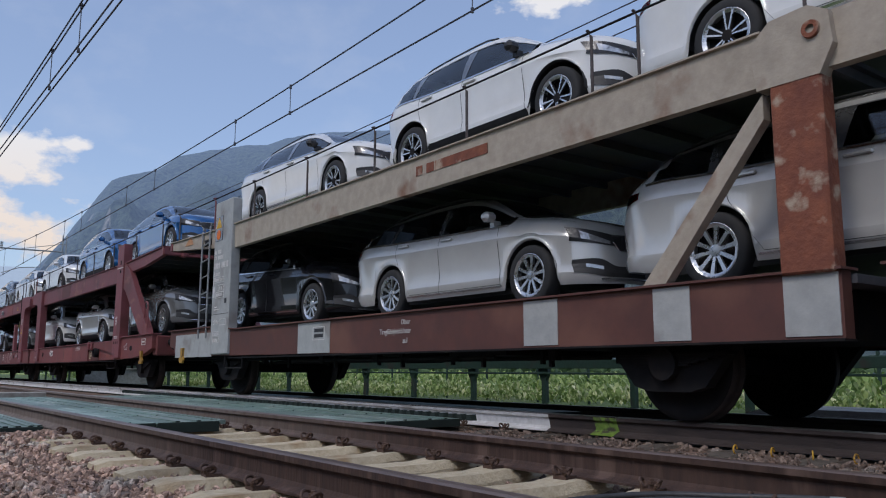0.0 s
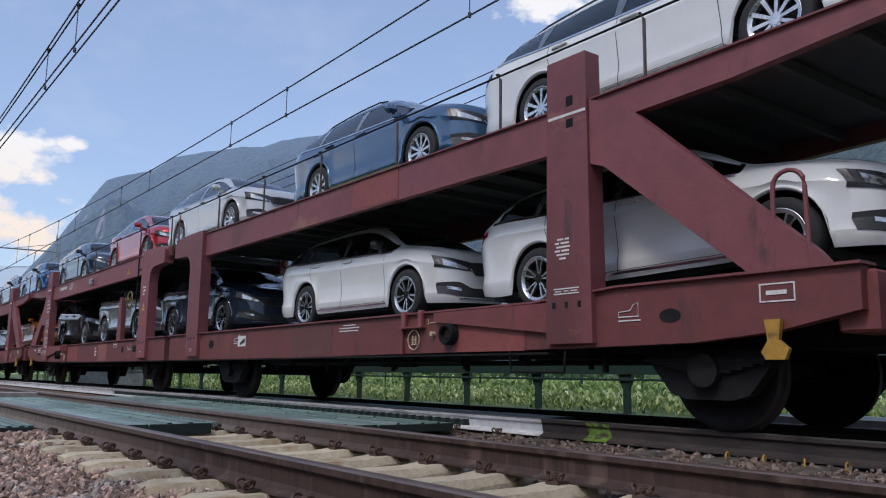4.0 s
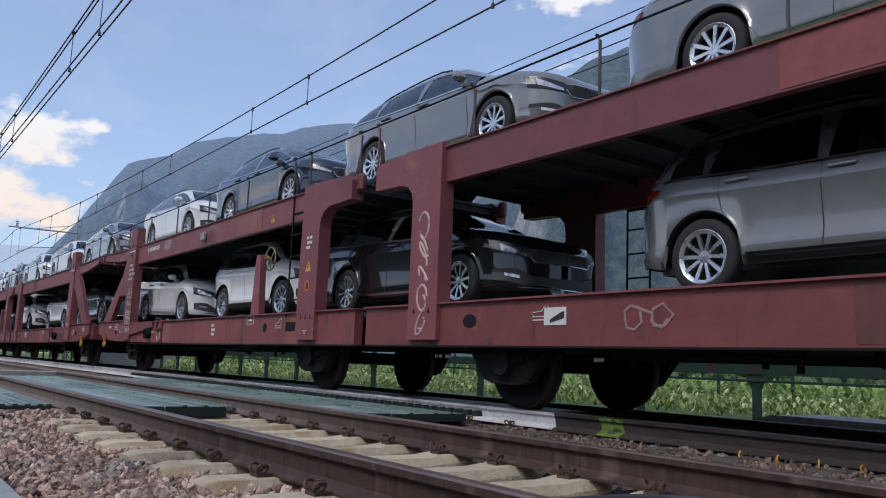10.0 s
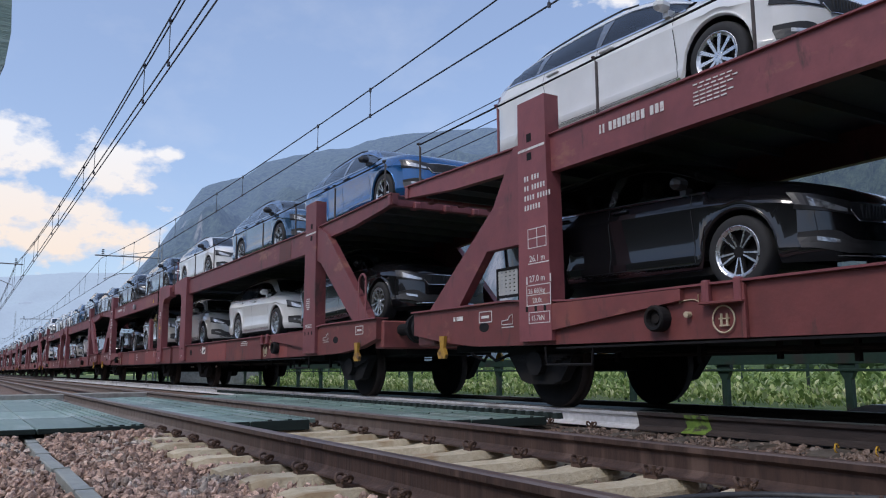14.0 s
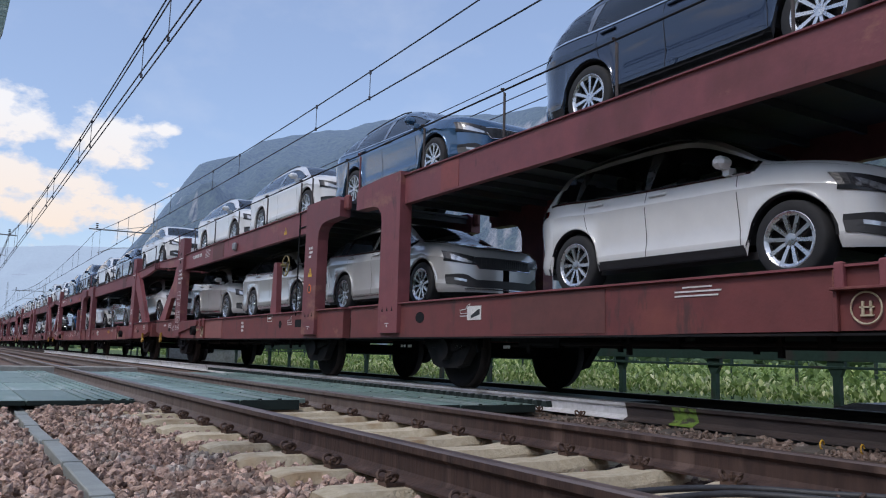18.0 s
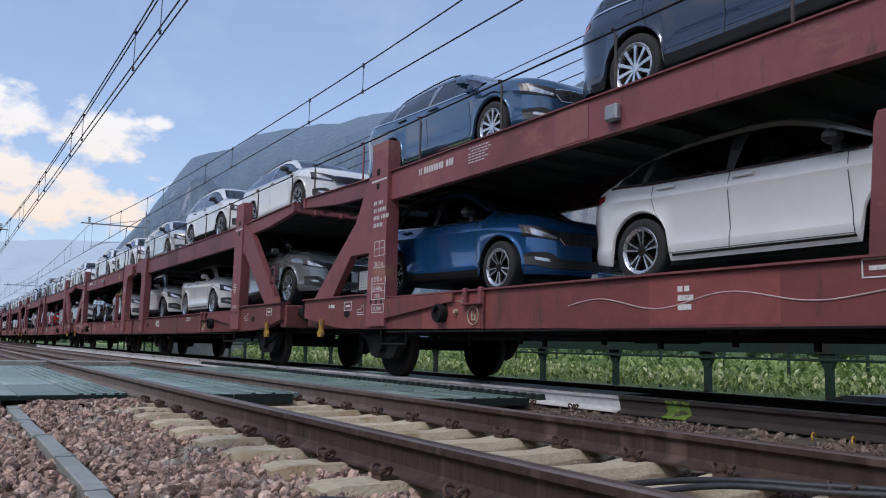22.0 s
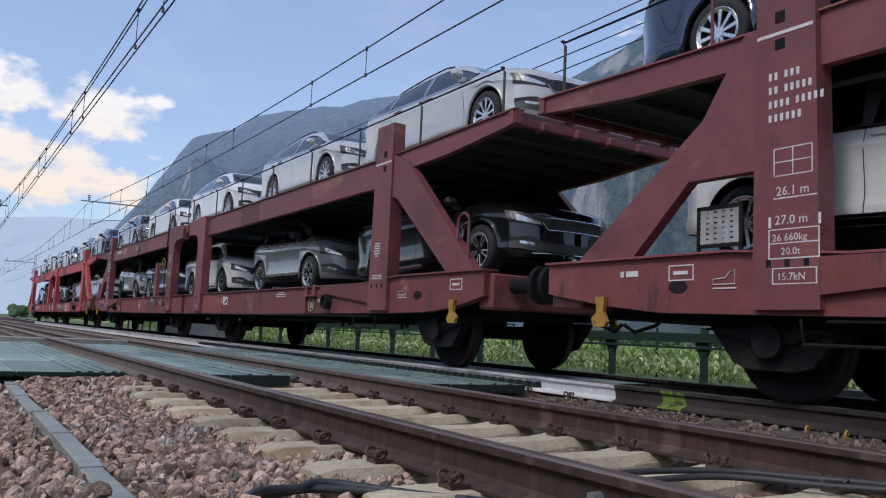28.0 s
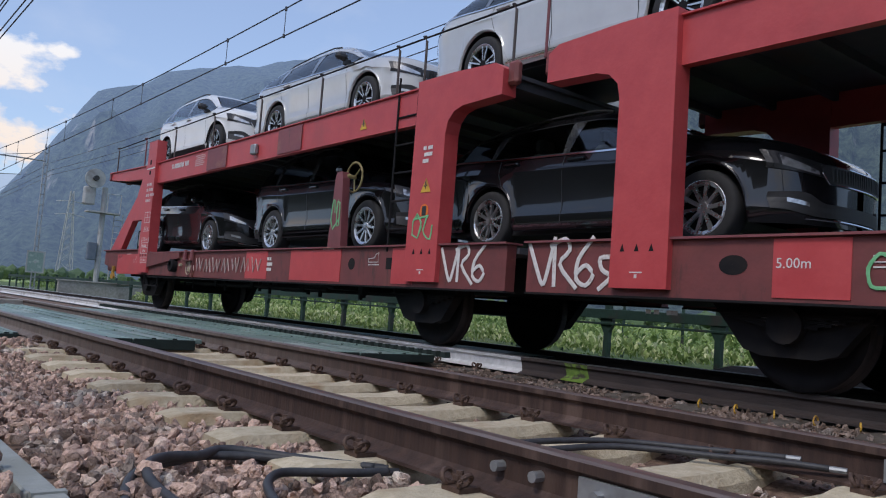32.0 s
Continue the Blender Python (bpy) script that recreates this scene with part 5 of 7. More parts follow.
def build_wagon():
    root = new("car_transporter_wagon")
    P = lambda name, bm, material=M_WAGON, label="", **k: part(name, bm, material, root, label, **k)
    for sd in (-1, 1):
        X = lambda a: sd * a
        xo, xi = X(HW), X(HW - 0.16)
        # side sills of both halves, deeper in the middle, lifted at the outer ends
        for half in (0, 1):
            F = (lambda u: u) if half == 0 else (lambda u: LEN - u)
            end = 0.66 if half == 0 else 0.46
            pts = [(end, 1.13), (2.6, 1.12), (3.6, 1.05), (13.36, 1.05), (13.36, 0.61), (7.6, 0.61), (6.9, 0.62), (3.3, 0.64), (1.9, 0.66), (1.25, 0.72), (end, 0.84)]
            sill = P("side_sill", prism([(F(u), z) for u, z in pts], X(HW - 0.02), X(HW - 0.14)), M_WAGONB, "rust-brown side sill")
            part("top_flange", prism([(F(u), z) for u, z in ((end - 0.02, 1.125), (2.6, 1.122), (3.6, 1.052), (13.38, 1.052), (13.38, 1.07), (3.6, 1.07), (2.6, 1.14), (end - 0.02, 1.145))], X(HW + 0.02), X(HW - 0.2)), M_WAGON, sill)
            part("bottom_flange", boxes((X(HW), X(HW - 0.16), F(3.4), F(13.36), 0.595, 0.612)), M_BLACK, sill)
            if sd < 0:
                hole = part("sill_hole", lathe([(0.001, 0), (0.095, 0)], 20), M_BLACK, sill, "dark oval hole")
                hole.matrix_basis = Matrix.LocRotScale((-HW + 0.017, F(2.1), 0.87), None, (1, 1.05, 0.58))
                hole2 = part("sill_hole", lathe([(0.001, 0), (0.075, 0)], 20), M_BLACK, sill, "dark round hole")
                hole2.matrix_basis = Matrix.LocRotScale((-HW + 0.017, F(11.3 if half == 0 else 10.65), 0.86), None, (1, 1.5 if half == 0 else 1, 0.95))
                # brace bar below the flange and bolted bracket behind the end post
                part("brace", prism([(F(3.36), 1.045), (F(5.05), 1.045), (F(5.05), 0.95), (F(3.36), 0.78)], X(HW + 0.03), X(HW - 0.02)), M_WAGONB, sill)
                brk = part("bracket", boxes((X(HW + 0.06), X(HW - 0.02), F(5.25), F(5.67), 0.895, 0.915), (X(HW + 0.02), X(HW - 0.02), F(5.64), F(5.67), 0.62, 1.04), bevel=0.004), M_WAGONB, sill)
                bm = tube([(X(HW + 0.0), F(5.45) + 0.105 * math.cos(k * math.pi / 12), 0.775 + 0.105 * math.sin(k * math.pi / 12)) for k in range(24)], 0.007, 5, closed=True)
                box(bm, X(HW - 0.002), X(HW - 0.016), F(5.45) - 0.045, F(5.45) + 0.045, 0.72, 0.732)
                box(bm, X(HW - 0.002), X(HW - 0.016), F(5.45) - 0.035, F(5.45) - 0.02, 0.732, 0.82)
                box(bm, X(HW - 0.002), X(HW - 0.016), F(5.45) + 0.02, F(5.45) + 0.035, 0.732, 0.82)
                box(bm, X(HW - 0.002), X(HW - 0.016), F(5.45) - 0.05, F(5.45) + 0.05, 0.775, 0.785)
                part("round_mark", bm, M_CREAM, sill, "round cream stencilled mark")
                bm = tube([(X(HW - 0.014), F(5.10) + dy, zz) for dy, zz in ((-0.10, 0.99), (-0.10, 0.93), (-0.06, 0.95), (0.06, 0.95), (0.10, 0.93), (0.10, 0.99))], 0.006, 5)
                cyl(bm, (X(HW + 0.03), F(5.10), 0.83), (X(HW - 0.02), F(5.10), 0.83), 0.025, 8)
                part("anchor_mark", bm, M_CREAM, sill, "white anchor mark over a bolt")
                bm = lathe([(0.001, -0.02), (0.04, -0.022), (0.045, -0.005), (0.072, -0.005), (0.078, -0.055), (0.10, -0.06), (0.112, -0.045), (0.112, 0.05)], 22)
                part("roller", bm, M_BLACK, brk, "round black roller", pose(X(HW + 0.03), F(4.79), 0.815))
                for uu in (5.27, 5.58):
                    part("lug", boxes((X(HW + 0.04), X(HW - 0.02), F(uu), F(uu + 0.07), 0.90, 1.09), bevel=0.012), M_WAGON, sill)
            # upper girder: main span, and the tapered end over the coupling
            gird = P("upper_girder", prism([(F(u), z) for u, z in ((3.35, 2.80), (11.85, 2.80), (11.85, 2.41), (3.35, 2.41))], X(HW - 0.03), X(HW - 0.12)), M_WAGON, "red upper deck girder")
            part("girder_lip", prism([(F(u), z) for u, z in ((0.2, 2.865), (2.8, 2.80), (12.9, 2.80), (12.9, 2.815), (2.8, 2.815), (0.2, 2.88))], X(HW), X(HW - 0.15)), M_WAGON, gird)
            P("girder_end", prism([(F(u), z) for u, z in ((0.2, 2.865), (2.85, 2.80), (2.85, 2.55), (1.5, 2.60), (0.2, 2.72))], X(HW - 0.03), X(HW - 0.12)), M_WAGON)
            # end post
            pw = 0.27
            post = P("end_post", prism([(F(3.11 - pw), 0.68), (F(3.11 + pw), 0.68), (F(3.11 + pw * 0.86), 3.25), (F(3.11 - pw * 0.86), 3.25)], X(HW + 0.035), X(HW - 0.15)), M_WAGON, "broad red end post")
            if sd < 0:
                for k in range(3):
                    part("bolt_hole", boxes((X(HW + 0.037), X(HW + 0.03), F(2.96 + 0.15 * k), F(3.0 + 0.15 * k), 0.985, 1.04)), M_BLACK, post)
                for z0, z1 in ((2.79, 2.88), (2.59, 2.67)):
                    part("slot", boxes((X(HW + 0.038), X(HW + 0.03), F(3.03), F(3.11), z0, z1)), M_BLACK, post, "dark square slot")
                part("stripe", boxes((X(HW + 0.039), X(HW + 0.03), F(2.88), F(3.33), 2.70, 2.725)), M_LETTER, post, "white painted stripe")
            # slanting strut with its gusset
            if half == 0:
                P("slanting_strut", prism([(2.86, 2.80), (2.86, 2.22), (2.70, 2.16), (1.42, 1.14), (0.84, 1.14), (0.92, 1.24), (2.45, 2.62)], X(HW + 0.01), X(HW - 0.10)), M_WAGON, "slanting red strut")
            else:
                P("slanting_strut", prism([(F(2.86), 2.81), (F(2.86), 1.72), (F(2.22), 1.72), (F(1.62), 1.14), (F(0.92), 1.14), (F(2.35), 2.20), (F(2.75), 2.80)], X(HW + 0.01), X(HW - 0.10)), M_WAGON, "slanting red strut with a gusset plate")
            # portal at the joint: post with an arm towards the joint
            pu = 12.10
            pts = [(pu - 0.29, 0.67), (pu + 0.26, 0.67), (pu + 0.26, 2.22), (pu + 0.29, 2.35), (pu + 0.38, 2.44), (pu + 0.52, 2.48), (13.20, 2.50), (13.20, 2.76), (13.08, 2.83), (pu + 0.3, 2.86), (pu - 0.27, 2.86)]
            port = P("portal_post", prism([(F(u), z) for u, z in pts], X(HW + 0.04), X(HW - 0.14)), M_WAGON, "red portal post with a rounded arm")
            if sd < 0:
                for k in range(3):
                    part("bolt_hole", prism([(F(pu - 0.16 + 0.14 * k), 0.96), (F(pu - 0.115 + 0.14 * k), 0.96), (F(pu - 0.1375 + 0.14 * k), 1.02)], X(HW + 0.043), X(HW + 0.03)), M_BLACK, port)
                part("jack_mark", boxes((X(HW + 0.043), X(HW + 0.03), F(pu - 0.06), F(pu + 0.06), 0.79, 0.80), (X(HW + 0.043), X(HW + 0.03), F(pu - 0.012), F(pu + 0.012), 0.75, 0.78)), M_LETTER, port, "white jacking mark")
            hinge = P("hinge", boxes((X(HW - 0.02), X(HW - 0.12), F(13.18), F(13.32), 2.60, 2.84), bevel=0.03), M_WAGONB, "brown hinge plate")
        # hand rail posts and wire above the upper deck
        for u in RAILPOSTS:
            if sd > 0:
                continue
            P("rail_post", tube([(X(HW - 0.06), u, 2.79), (X(HW - 0.06), u, 3.36), (X(HW - 0.03), u + 0.02, 3.41), (X(HW - 0.08), u + 0.05, 3.43)], 0.015, 6), M_RAILPOST if u not in (24.62, 13.34) else M_WAGON)
        P("wire_rail", tube([(X(HW - 0.06), u + 0.01, 3.40) for u in RAILPOSTS], 0.011, 6), M_BLACK, "slack wire hand rail")
        # axle guards and springs
        for ax in AXLES:
            g = P("axle_guard", prism([(ax - 0.62, 0.62), (ax + 0.62, 0.62), (ax + 0.34, 0.28), (ax + 0.2, 0.24), (ax - 0.2, 0.24), (ax - 0.34, 0.28)], X(1.02), X(0.90)), M_BLACK)
            if sd > 0:
                continue
            bm = bmesh.new()
            for i in range(5):
                box(bm, X(1.06), X(0.94), ax - 0.58 + 0.09 * i, ax + 0.58 - 0.09 * i, 0.53 - 0.022 * i, 0.55 - 0.022 * i)
            cyl(bm, (X(1.10), ax, 0.46), (X(0.92), ax, 0.46), 0.13, 14)
            part("spring", bm, M_BLACK, g)
    # decks
    for half in (0, 1):
        F = (lambda u: u) if half == 0 else (lambda u: LEN - u)
        P("lower_deck", prism([(F(u), z) for u, z in ((0.8, 1.11), (2.6, 1.10), (3.6, 1.03), (13.4, 1.03), (13.4, 0.97), (3.6, 0.97), (2.6, 1.02), (0.8, 1.03))], -HW + 0.142, HW - 0.142), M_DECK, "dark steel lower deck")
        ud = P("upper_deck", prism([(F(u), z) for u, z in ((0.22, 2.845), (2.8, 2.785), (13.1, 2.785), (13.1, 2.745), (2.8, 2.745), (0.22, 2.80))], -HW + 0.122, HW - 0.122), M_DECK, "dark ribbed steel upper deck")
        bm = bmesh.new()
        u = 0.6
        while u < 13.0:
            box(bm, -HW + 0.125, HW - 0.125, F(u), F(u + 0.05), 2.66, 2.75)
            u += 0.62
        part("deck_rib", bm, M_DECK, ud)
        e = P("end_beam", boxes((-HW, HW, F(0.22), F(0.30), 2.70, 2.86), bevel=0.01), M_WAGON, "red cross beam at the deck end")
        for xx in (-0.85, -0.35, 0.15, 0.62):
            part("clamp", boxes((xx - 0.05, xx + 0.05, F(0.16), F(0.34), 2.68, 2.78), bevel=0.015), M_WAGON, e)
        P("underframe", boxes((-0.75, 0.75, F(0.7), F(13.2), 0.62, 0.96), (-0.98, 0.98, F(3.2), F(4.1), 0.56, 0.9), (-0.98, 0.98, F(9.0), F(9.8), 0.56, 0.9)), M_BLACK, "black underframe")
        P("headstock", boxes((-HW + 0.1, HW - 0.1, F(0.60 - 0.18 * half), F(0.86), 0.70, 1.10), bevel=0.02), M_WAGONB, "brown headstock")
        for sx in (-0.875, 0.875):
            bm = bmesh.new()
            cyl(bm, (sx, F(0.62), 0.97), (sx, F(0.28), 0.97), 0.085, 16)
            cyl(bm, (sx, F(0.30), 0.97), (sx, F(0.10), 0.97), 0.065, 16)
            cyl(bm, (sx, F(0.12), 0.97), (sx, F(0.055), 0.97), 0.21, 20)
            P("buffer", bm, M_BLACK, "round black buffer")
        bm = tube([(0, F(0.7), 0.95), (0, F(0.45), 0.93), (0, F(0.2), 0.80), (0, F(0.05), 0.78)], 0.035, 8)
        tube([(0.25, F(0.7), 0.8), (0.27, F(0.45), 0.6), (0.25, F(0.15), 0.52), (0.22, F(0.02), 0.6)], 0.022, 8, bm)
        P("coupling", bm, M_BLACK, "black screw coupling and brake hose")
        # brake rigging low between the axles
        bm = bmesh.new()
        cyl(bm, (-0.55, F(2.2), 0.53), (-0.55, F(10.8), 0.53), 0.022, 8)
        cyl(bm, (-0.95, F(5.0), 0.545), (-0.95, F(9.6), 0.545), 0.022, 8)
        for uu in (3.0, 4.9, 6.3, 7.9, 9.4, 10.4):
            box(bm, -0.97, -0.93, F(uu), F(uu + 0.04), 0.44, 0.62)
            box(bm, -0.60, -0.56, F(uu + 0.5), F(uu + 0.54), 0.47, 0.62)
            box(bm, -0.98, -0.90, F(uu + 1.0), F(uu + 1.10), 0.50, 0.62)
        cyl(bm, (-0.2, F(6.9), 0.62), (-0.2, F(7.7), 0.62), 0.12, 14)
        P("brake_rigging", bm, M_BLACK, "black brake rods and cylinder")
        # end lights and hooks on the near side
        for sd in (-1, 1):
            bm = prism([(F(1.18), 0.80), (F(1.30), 0.80), (F(1.28), 0.66), (F(1.33), 0.58), (F(1.30), 0.53), (F(1.16), 0.53), (F(1.13), 0.60), (F(1.20), 0.66)], sd * (HW + 0.03), sd * (HW - 0.01))
            P("tie_hook", bm, M_HOOK, "yellow tie-down hook")
        part("step", tube([(-HW + 0.02, F(3.2), 0.62), (-HW + 0.02, F(3.22), 0.44), (-HW + 0.02, F(3.9), 0.44), (-HW + 0.02, F(3.92), 0.62)], 0.014, 6), M_BLACK, root, "black step iron")
        if half == 0:
            bm = tube([(-HW + 0.0, 0.965, 1.13), (-HW + 0.0, 0.975, 1.68)] + [(-HW, 1.09 - 0.115 * math.cos(math.pi * k / 8), 1.70 + 0.11 * math.sin(math.pi * k / 8)) for k in range(1, 8)] + [(-HW + 0.0, 1.205, 1.68), (-HW + 0.0, 1.215, 1.13)], 0.017, 8)
            P("hand_hoop", bm, M_WAGON, "bent red hand hoop")
    # slanting tail-lamp frame at the rear end
    bm = boxes((-HW + 0.14, -HW + 0.16, 24.38, 24.41, 1.1, 1.52), (-HW + 0.14, -HW + 0.16, 24.79, 24.82, 1.1, 1.52), (-HW + 0.14, -HW + 0.16, 24.38, 24.82, 1.50, 1.53), (-HW + 0.14, -HW + 0.16, 24.38, 24.82, 1.19, 1.22))
    fr = P("wheel_chock_frame", bm, M_BLACK, "small black frame with a wire mesh")
    bm = bmesh.new()
    for k in range(7):
        box(bm, -HW + 0.148, -HW + 0.152, 24.41, 24.79, 1.225 + 0.043 * k, 1.255 + 0.043 * k)
    for k in range(5):
        box(bm, -HW + 0.146, -HW + 0.148, 24.42 + 0.078 * k, 24.47 + 0.078 * k, 1.22, 1.50)
    part("mesh_sheet", bm, M_PALE, fr, "pale wire mesh")
    # wheels
    w, a = wheelset_meshes()
    for ax in AXLES:
        s = link("wheelset_axle", a, None, root, "", pose(0, ax, 0.46))
        for sd in (-1, 1):
            link("wheel", w, None, s, "black disc wheel with a bright tread", Matrix.Translation((sd * 0.7525, 0, 0)) @ Matrix.Rotation(0 if sd < 0 else math.pi, 4, "Z"))
    # ladder between the decks behind the joint
    bm = bmesh.new()
    tube([(-HW + 0.02, 15.62, 1.0), (-HW + 0.02, 15.62, 2.80), (-HW + 0.02, 15.62, 3.0)], 0.013, 6, bm)
    tube([(-HW + 0.02, 15.24, 1.0), (-HW + 0.02, 15.24, 2.75)], 0.013, 6, bm)
    tube([(-HW + 0.02, 15.24, 1.25), (-HW + 0.02, 15.62, 1.25)], 0.012, 6, bm)
    lad = P("ladder", bm, M_BLACK, "narrow dark ladder")
    for k in range(1, 5):
        part("rung", tube([(-HW + 0.02, 15.24, 1.25 + 0.32 * k), (-HW + 0.02, 15.62, 1.25 + 0.32 * k)], 0.012, 6), M_BLACK, lad)
    # the same ladder on the far side, ahead of the joint
    bm = bmesh.new()
    for yy in (11.05, 11.40):
        tube([(HW - 0.02, yy, 1.05), (HW - 0.02, yy, 2.78)], 0.014, 6, bm)
    for k in range(5):
        tube([(HW - 0.02, 11.05, 1.25 + 0.30 * k), (HW - 0.02, 11.40, 1.25 + 0.30 * k)], 0.012, 6, bm)
    box(bm, HW - 0.04, HW - 0.02, 11.07, 11.38, 2.38, 2.46)
    P("ladder", bm, M_BLACK, "narrow dark ladder on the far side")
    # hand brake: tapered red post with a wheel
    post = P("brake_post", prism([(16.70, 1.05), (17.02, 1.05), (16.95, 1.95), (16.92, 2.03), (16.80, 2.03), (16.77, 1.95)], -HW + 0.05, -HW + 0.15), M_WAGON, "tapered red brake post")
    ring = [(-HW + 0.22, 16.78 + 0.19 * math.cos(2 * math.pi * k / 20), 1.98 + 0.19 * math.sin(2 * math.pi * k / 20)) for k in range(20)]
    bm = tube(ring, 0.014, 6, closed=True)
    for k in range(3):
        q = 2 * math.pi * k / 3 + 0.4
        tube([(-HW + 0.22, 16.78, 1.98), (-HW + 0.22, 16.78 + 0.19 * math.cos(q), 1.98 + 0.19 * math.sin(q))], 0.01, 6, bm)
    cyl(bm, (-HW + 0.12, 16.78, 1.98), (-HW + 0.24, 16.78, 1.98), 0.025, 8)
    part("hand_wheel", bm, mat("yellowed_paint", (0.26, 0.21, 0.09), (0.36, 0.30, 0.14), 0.6), post, "yellowish hand wheel")
    # lettering
    xf = -HW - 0.0365
    pr = 24.08
    lettering("26.1 m", 0.095, pr - 0.12, 1.50, xf, root)
    lettering("27.0 m", 0.095, pr - 0.11, 1.29, xf, root)
    lettering("26 660kg", 0.075, pr - 0.09, 1.17, xf, root)
    lettering("20.0t", 0.075, pr - 0.16, 1.07, xf, root)
    lettering("15.7kN", 0.075, pr - 0.13, 0.89, xf, root)
    bm = boxes(*[(xf - 0.001, xf + 0.002, pr - a1, pr - a0, z0, z1) for a0, a1, z0, z1 in ((0.10, 0.44, 1.475, 1.485), (0.06, 0.08, 1.27, 1.35), (0.45, 0.47, 1.27, 1.35), (0.06, 0.46, 1.04, 1.05), (0.06, 0.46, 1.15, 1.158), (0.06, 0.46, 1.25, 1.258),
                                                                                         (0.06, 0.07, 1.04, 1.25), (0.45, 0.46, 1.04, 1.25), (0.09, 0.44, 0.86, 0.868), (0.09, 0.44, 0.97, 0.978), (0.09, 0.10, 0.86, 0.97), (0.43, 0.44, 0.86, 0.97),
                                                                                         (0.10, 0.40, 1.64, 1.648), (0.10, 0.40, 1.74, 1.748), (0.10, 0.40, 1.84, 1.848), (0.10, 0.108, 1.64, 1.84), (0.25, 0.258, 1.64, 1.84), (0.40, 0.408, 1.64, 1.84))])
    part("stencil_frame", bm, M_LETTER, root, "white stencilled frames and rules")
    ch = lambda s0, n: [(s0 + 0.047 * i, 0.024) for i in range(n)]
    bars(root, xf, pr - 0.06, 2.42, [ch(0, 2) + ch(0.13, 3), ch(0, 2) + ch(0.13, 5), ch(0, 4) + ch(0.22, 5), ch(0, 6)], h=0.055, gap=0.05, label="white stencilled wagon number")
    bars(root, -HW - 0.001 + 0.02 - 0.004, 25.55, 1.02, [[(0, 0.04), (0.07, 0.14)]], h=0.05)
    bars(root, -HW + 0.026, 22.9, 2.70, [ch(0, 2) + [(0.13 + 0.06 * i, 0.042) for i in range(8)] + [(0.66 + 0.06 * i, 0.042) for i in range(3)]], h=0.085, label="white company lettering")
    bars(root, -HW + 0.026, 21.75, 2.74, [[(0.05 * i + 0.07 * k, 0.05) for k in range(6)] for i in range(2)] + [[(0.07 * k, 0.055) for k in range(6 - i % 2)] for i in range(4)], h=0.012, gap=0.022, label="white small print")
    bars(root, xf, 3.26, 1.60, [[(0.03, 0.07), (0.12, 0.05)], [(0.0, 0.05), (0.07, 0.10)], [(0.02, 0.16)], [(0.0, 0.06), (0.08, 0.09)], [(0.02, 0.15)], [(0.05, 0.08)]], h=0.016, gap=0.018, label="white small print")
    bars(root, xf, 3.28, 1.16, [[(0, 0.30)], [(0.02, 0.07), (0.12, 0.06), (0.2, 0.08)], [(0, 0.30)]], h=0.010, gap=0.012)
    xsill = -HW + 0.016
    for uu in (1.35, 17.05, 25.0):
        bm = boxes(*[(xsill - 0.002, xsill + 0.003, uu - a1, uu - a0, z0, z1) for a0, a1, z0, z1 in ((0, 0.26, 0.92, 0.93), (0, 0.26, 1.04, 1.05), (0, 0.01, 0.92, 1.05), (0.25, 0.26, 0.92, 1.05), (0.05, 0.2, 0.97, 1.0))])
        part("stencil_frame", bm, M_LETTER, root, "white stencilled box")
    part("slot", boxes((xsill - 0.001, xsill + 0.004, 15.28, 15.62, 0.80, 0.93)), M_BLACK, root, "dark rectangular slot")
    part("marker_lamp", boxes((-HW - 0.05, -HW + 0.03, 19.24, 19.40, 2.50, 2.66), bevel=0.02), M_STEEL, root, "small grey box lamp")
    for uu in (2.6, 10.35, 15.98, 24.55):
        bm = tube([(xsill - 0.001, uu - a1, z1) for a1, z1 in ((0, 0.88), (0.2, 0.88), (0.2, 0.99), (0.15, 0.97), (0.12, 0.93), (0, 0.92))], 0.005, 5, closed=True)
        box(bm, xsill - 0.003, xsill + 0.002, uu - 0.22, uu + 0.0, 0.845, 0.855)
        part("stencil_symbol", bm, M_LETTER, root, "white stencilled symbol")
    pl = part("pictogram_plate", boxes((xsill - 0.003, xsill + 0.004, 9.92, 10.20, 0.80, 0.96)), M_LETTER, root, "white plate with a dark pictogram")
    part("pictogram", prism([(10.12, 0.82), (10.12, 0.85), (9.97, 0.92), (9.94, 0.92), (9.94, 0.86)], xsill - 0.006, xsill - 0.002), M_TRIM, pl)
    bars(root, xsill, 7.08, 1.0, [[(0.08, 0.30)], [(0, 0.47)], [(0, 0.44)]], h=0.013, gap=0.022, label="white small print")
    bars(root, -1.03, 12.2, 0.52, [[(0, 0.05), (0.08, 0.05), (0.2, 0.1), (1.0, 0.12), (1.4, 0.06), (1.5, 0.04), (2.4, 0.12)]], h=0.035)
    bars(root, xsill, 18.6, 0.95, [[(0, 0.05), (0.07, 0.05)], [(0, 0.16)], [(0, 0.14)]], h=0.045, gap=0.03)
    # warning signs
    for uu, zz, sz in ((14.9, 1.62, 0.085), (16.35, 2.50, 0.075)):
        xw = -HW - 0.043 if uu < 16 else -HW + 0.026
        bm = prism([(uu - sz, zz), (uu + sz, zz), (uu, zz + sz * 1.75)], xw - 0.004, xw + 0.002)
        sg = part("warning_sign", bm, M_YELLOW, root, "yellow warning triangle")
        part("flash", prism([(uu - 0.01, zz + 0.03), (uu + 0.03, zz + 0.075), (uu + 0.005, zz + 0.07), (uu + 0.01, zz + 0.12), (uu - 0.03, zz + 0.06), (uu - 0.002, zz + 0.065)], xw - 0.006, xw - 0.004), M_TRIM, sg)
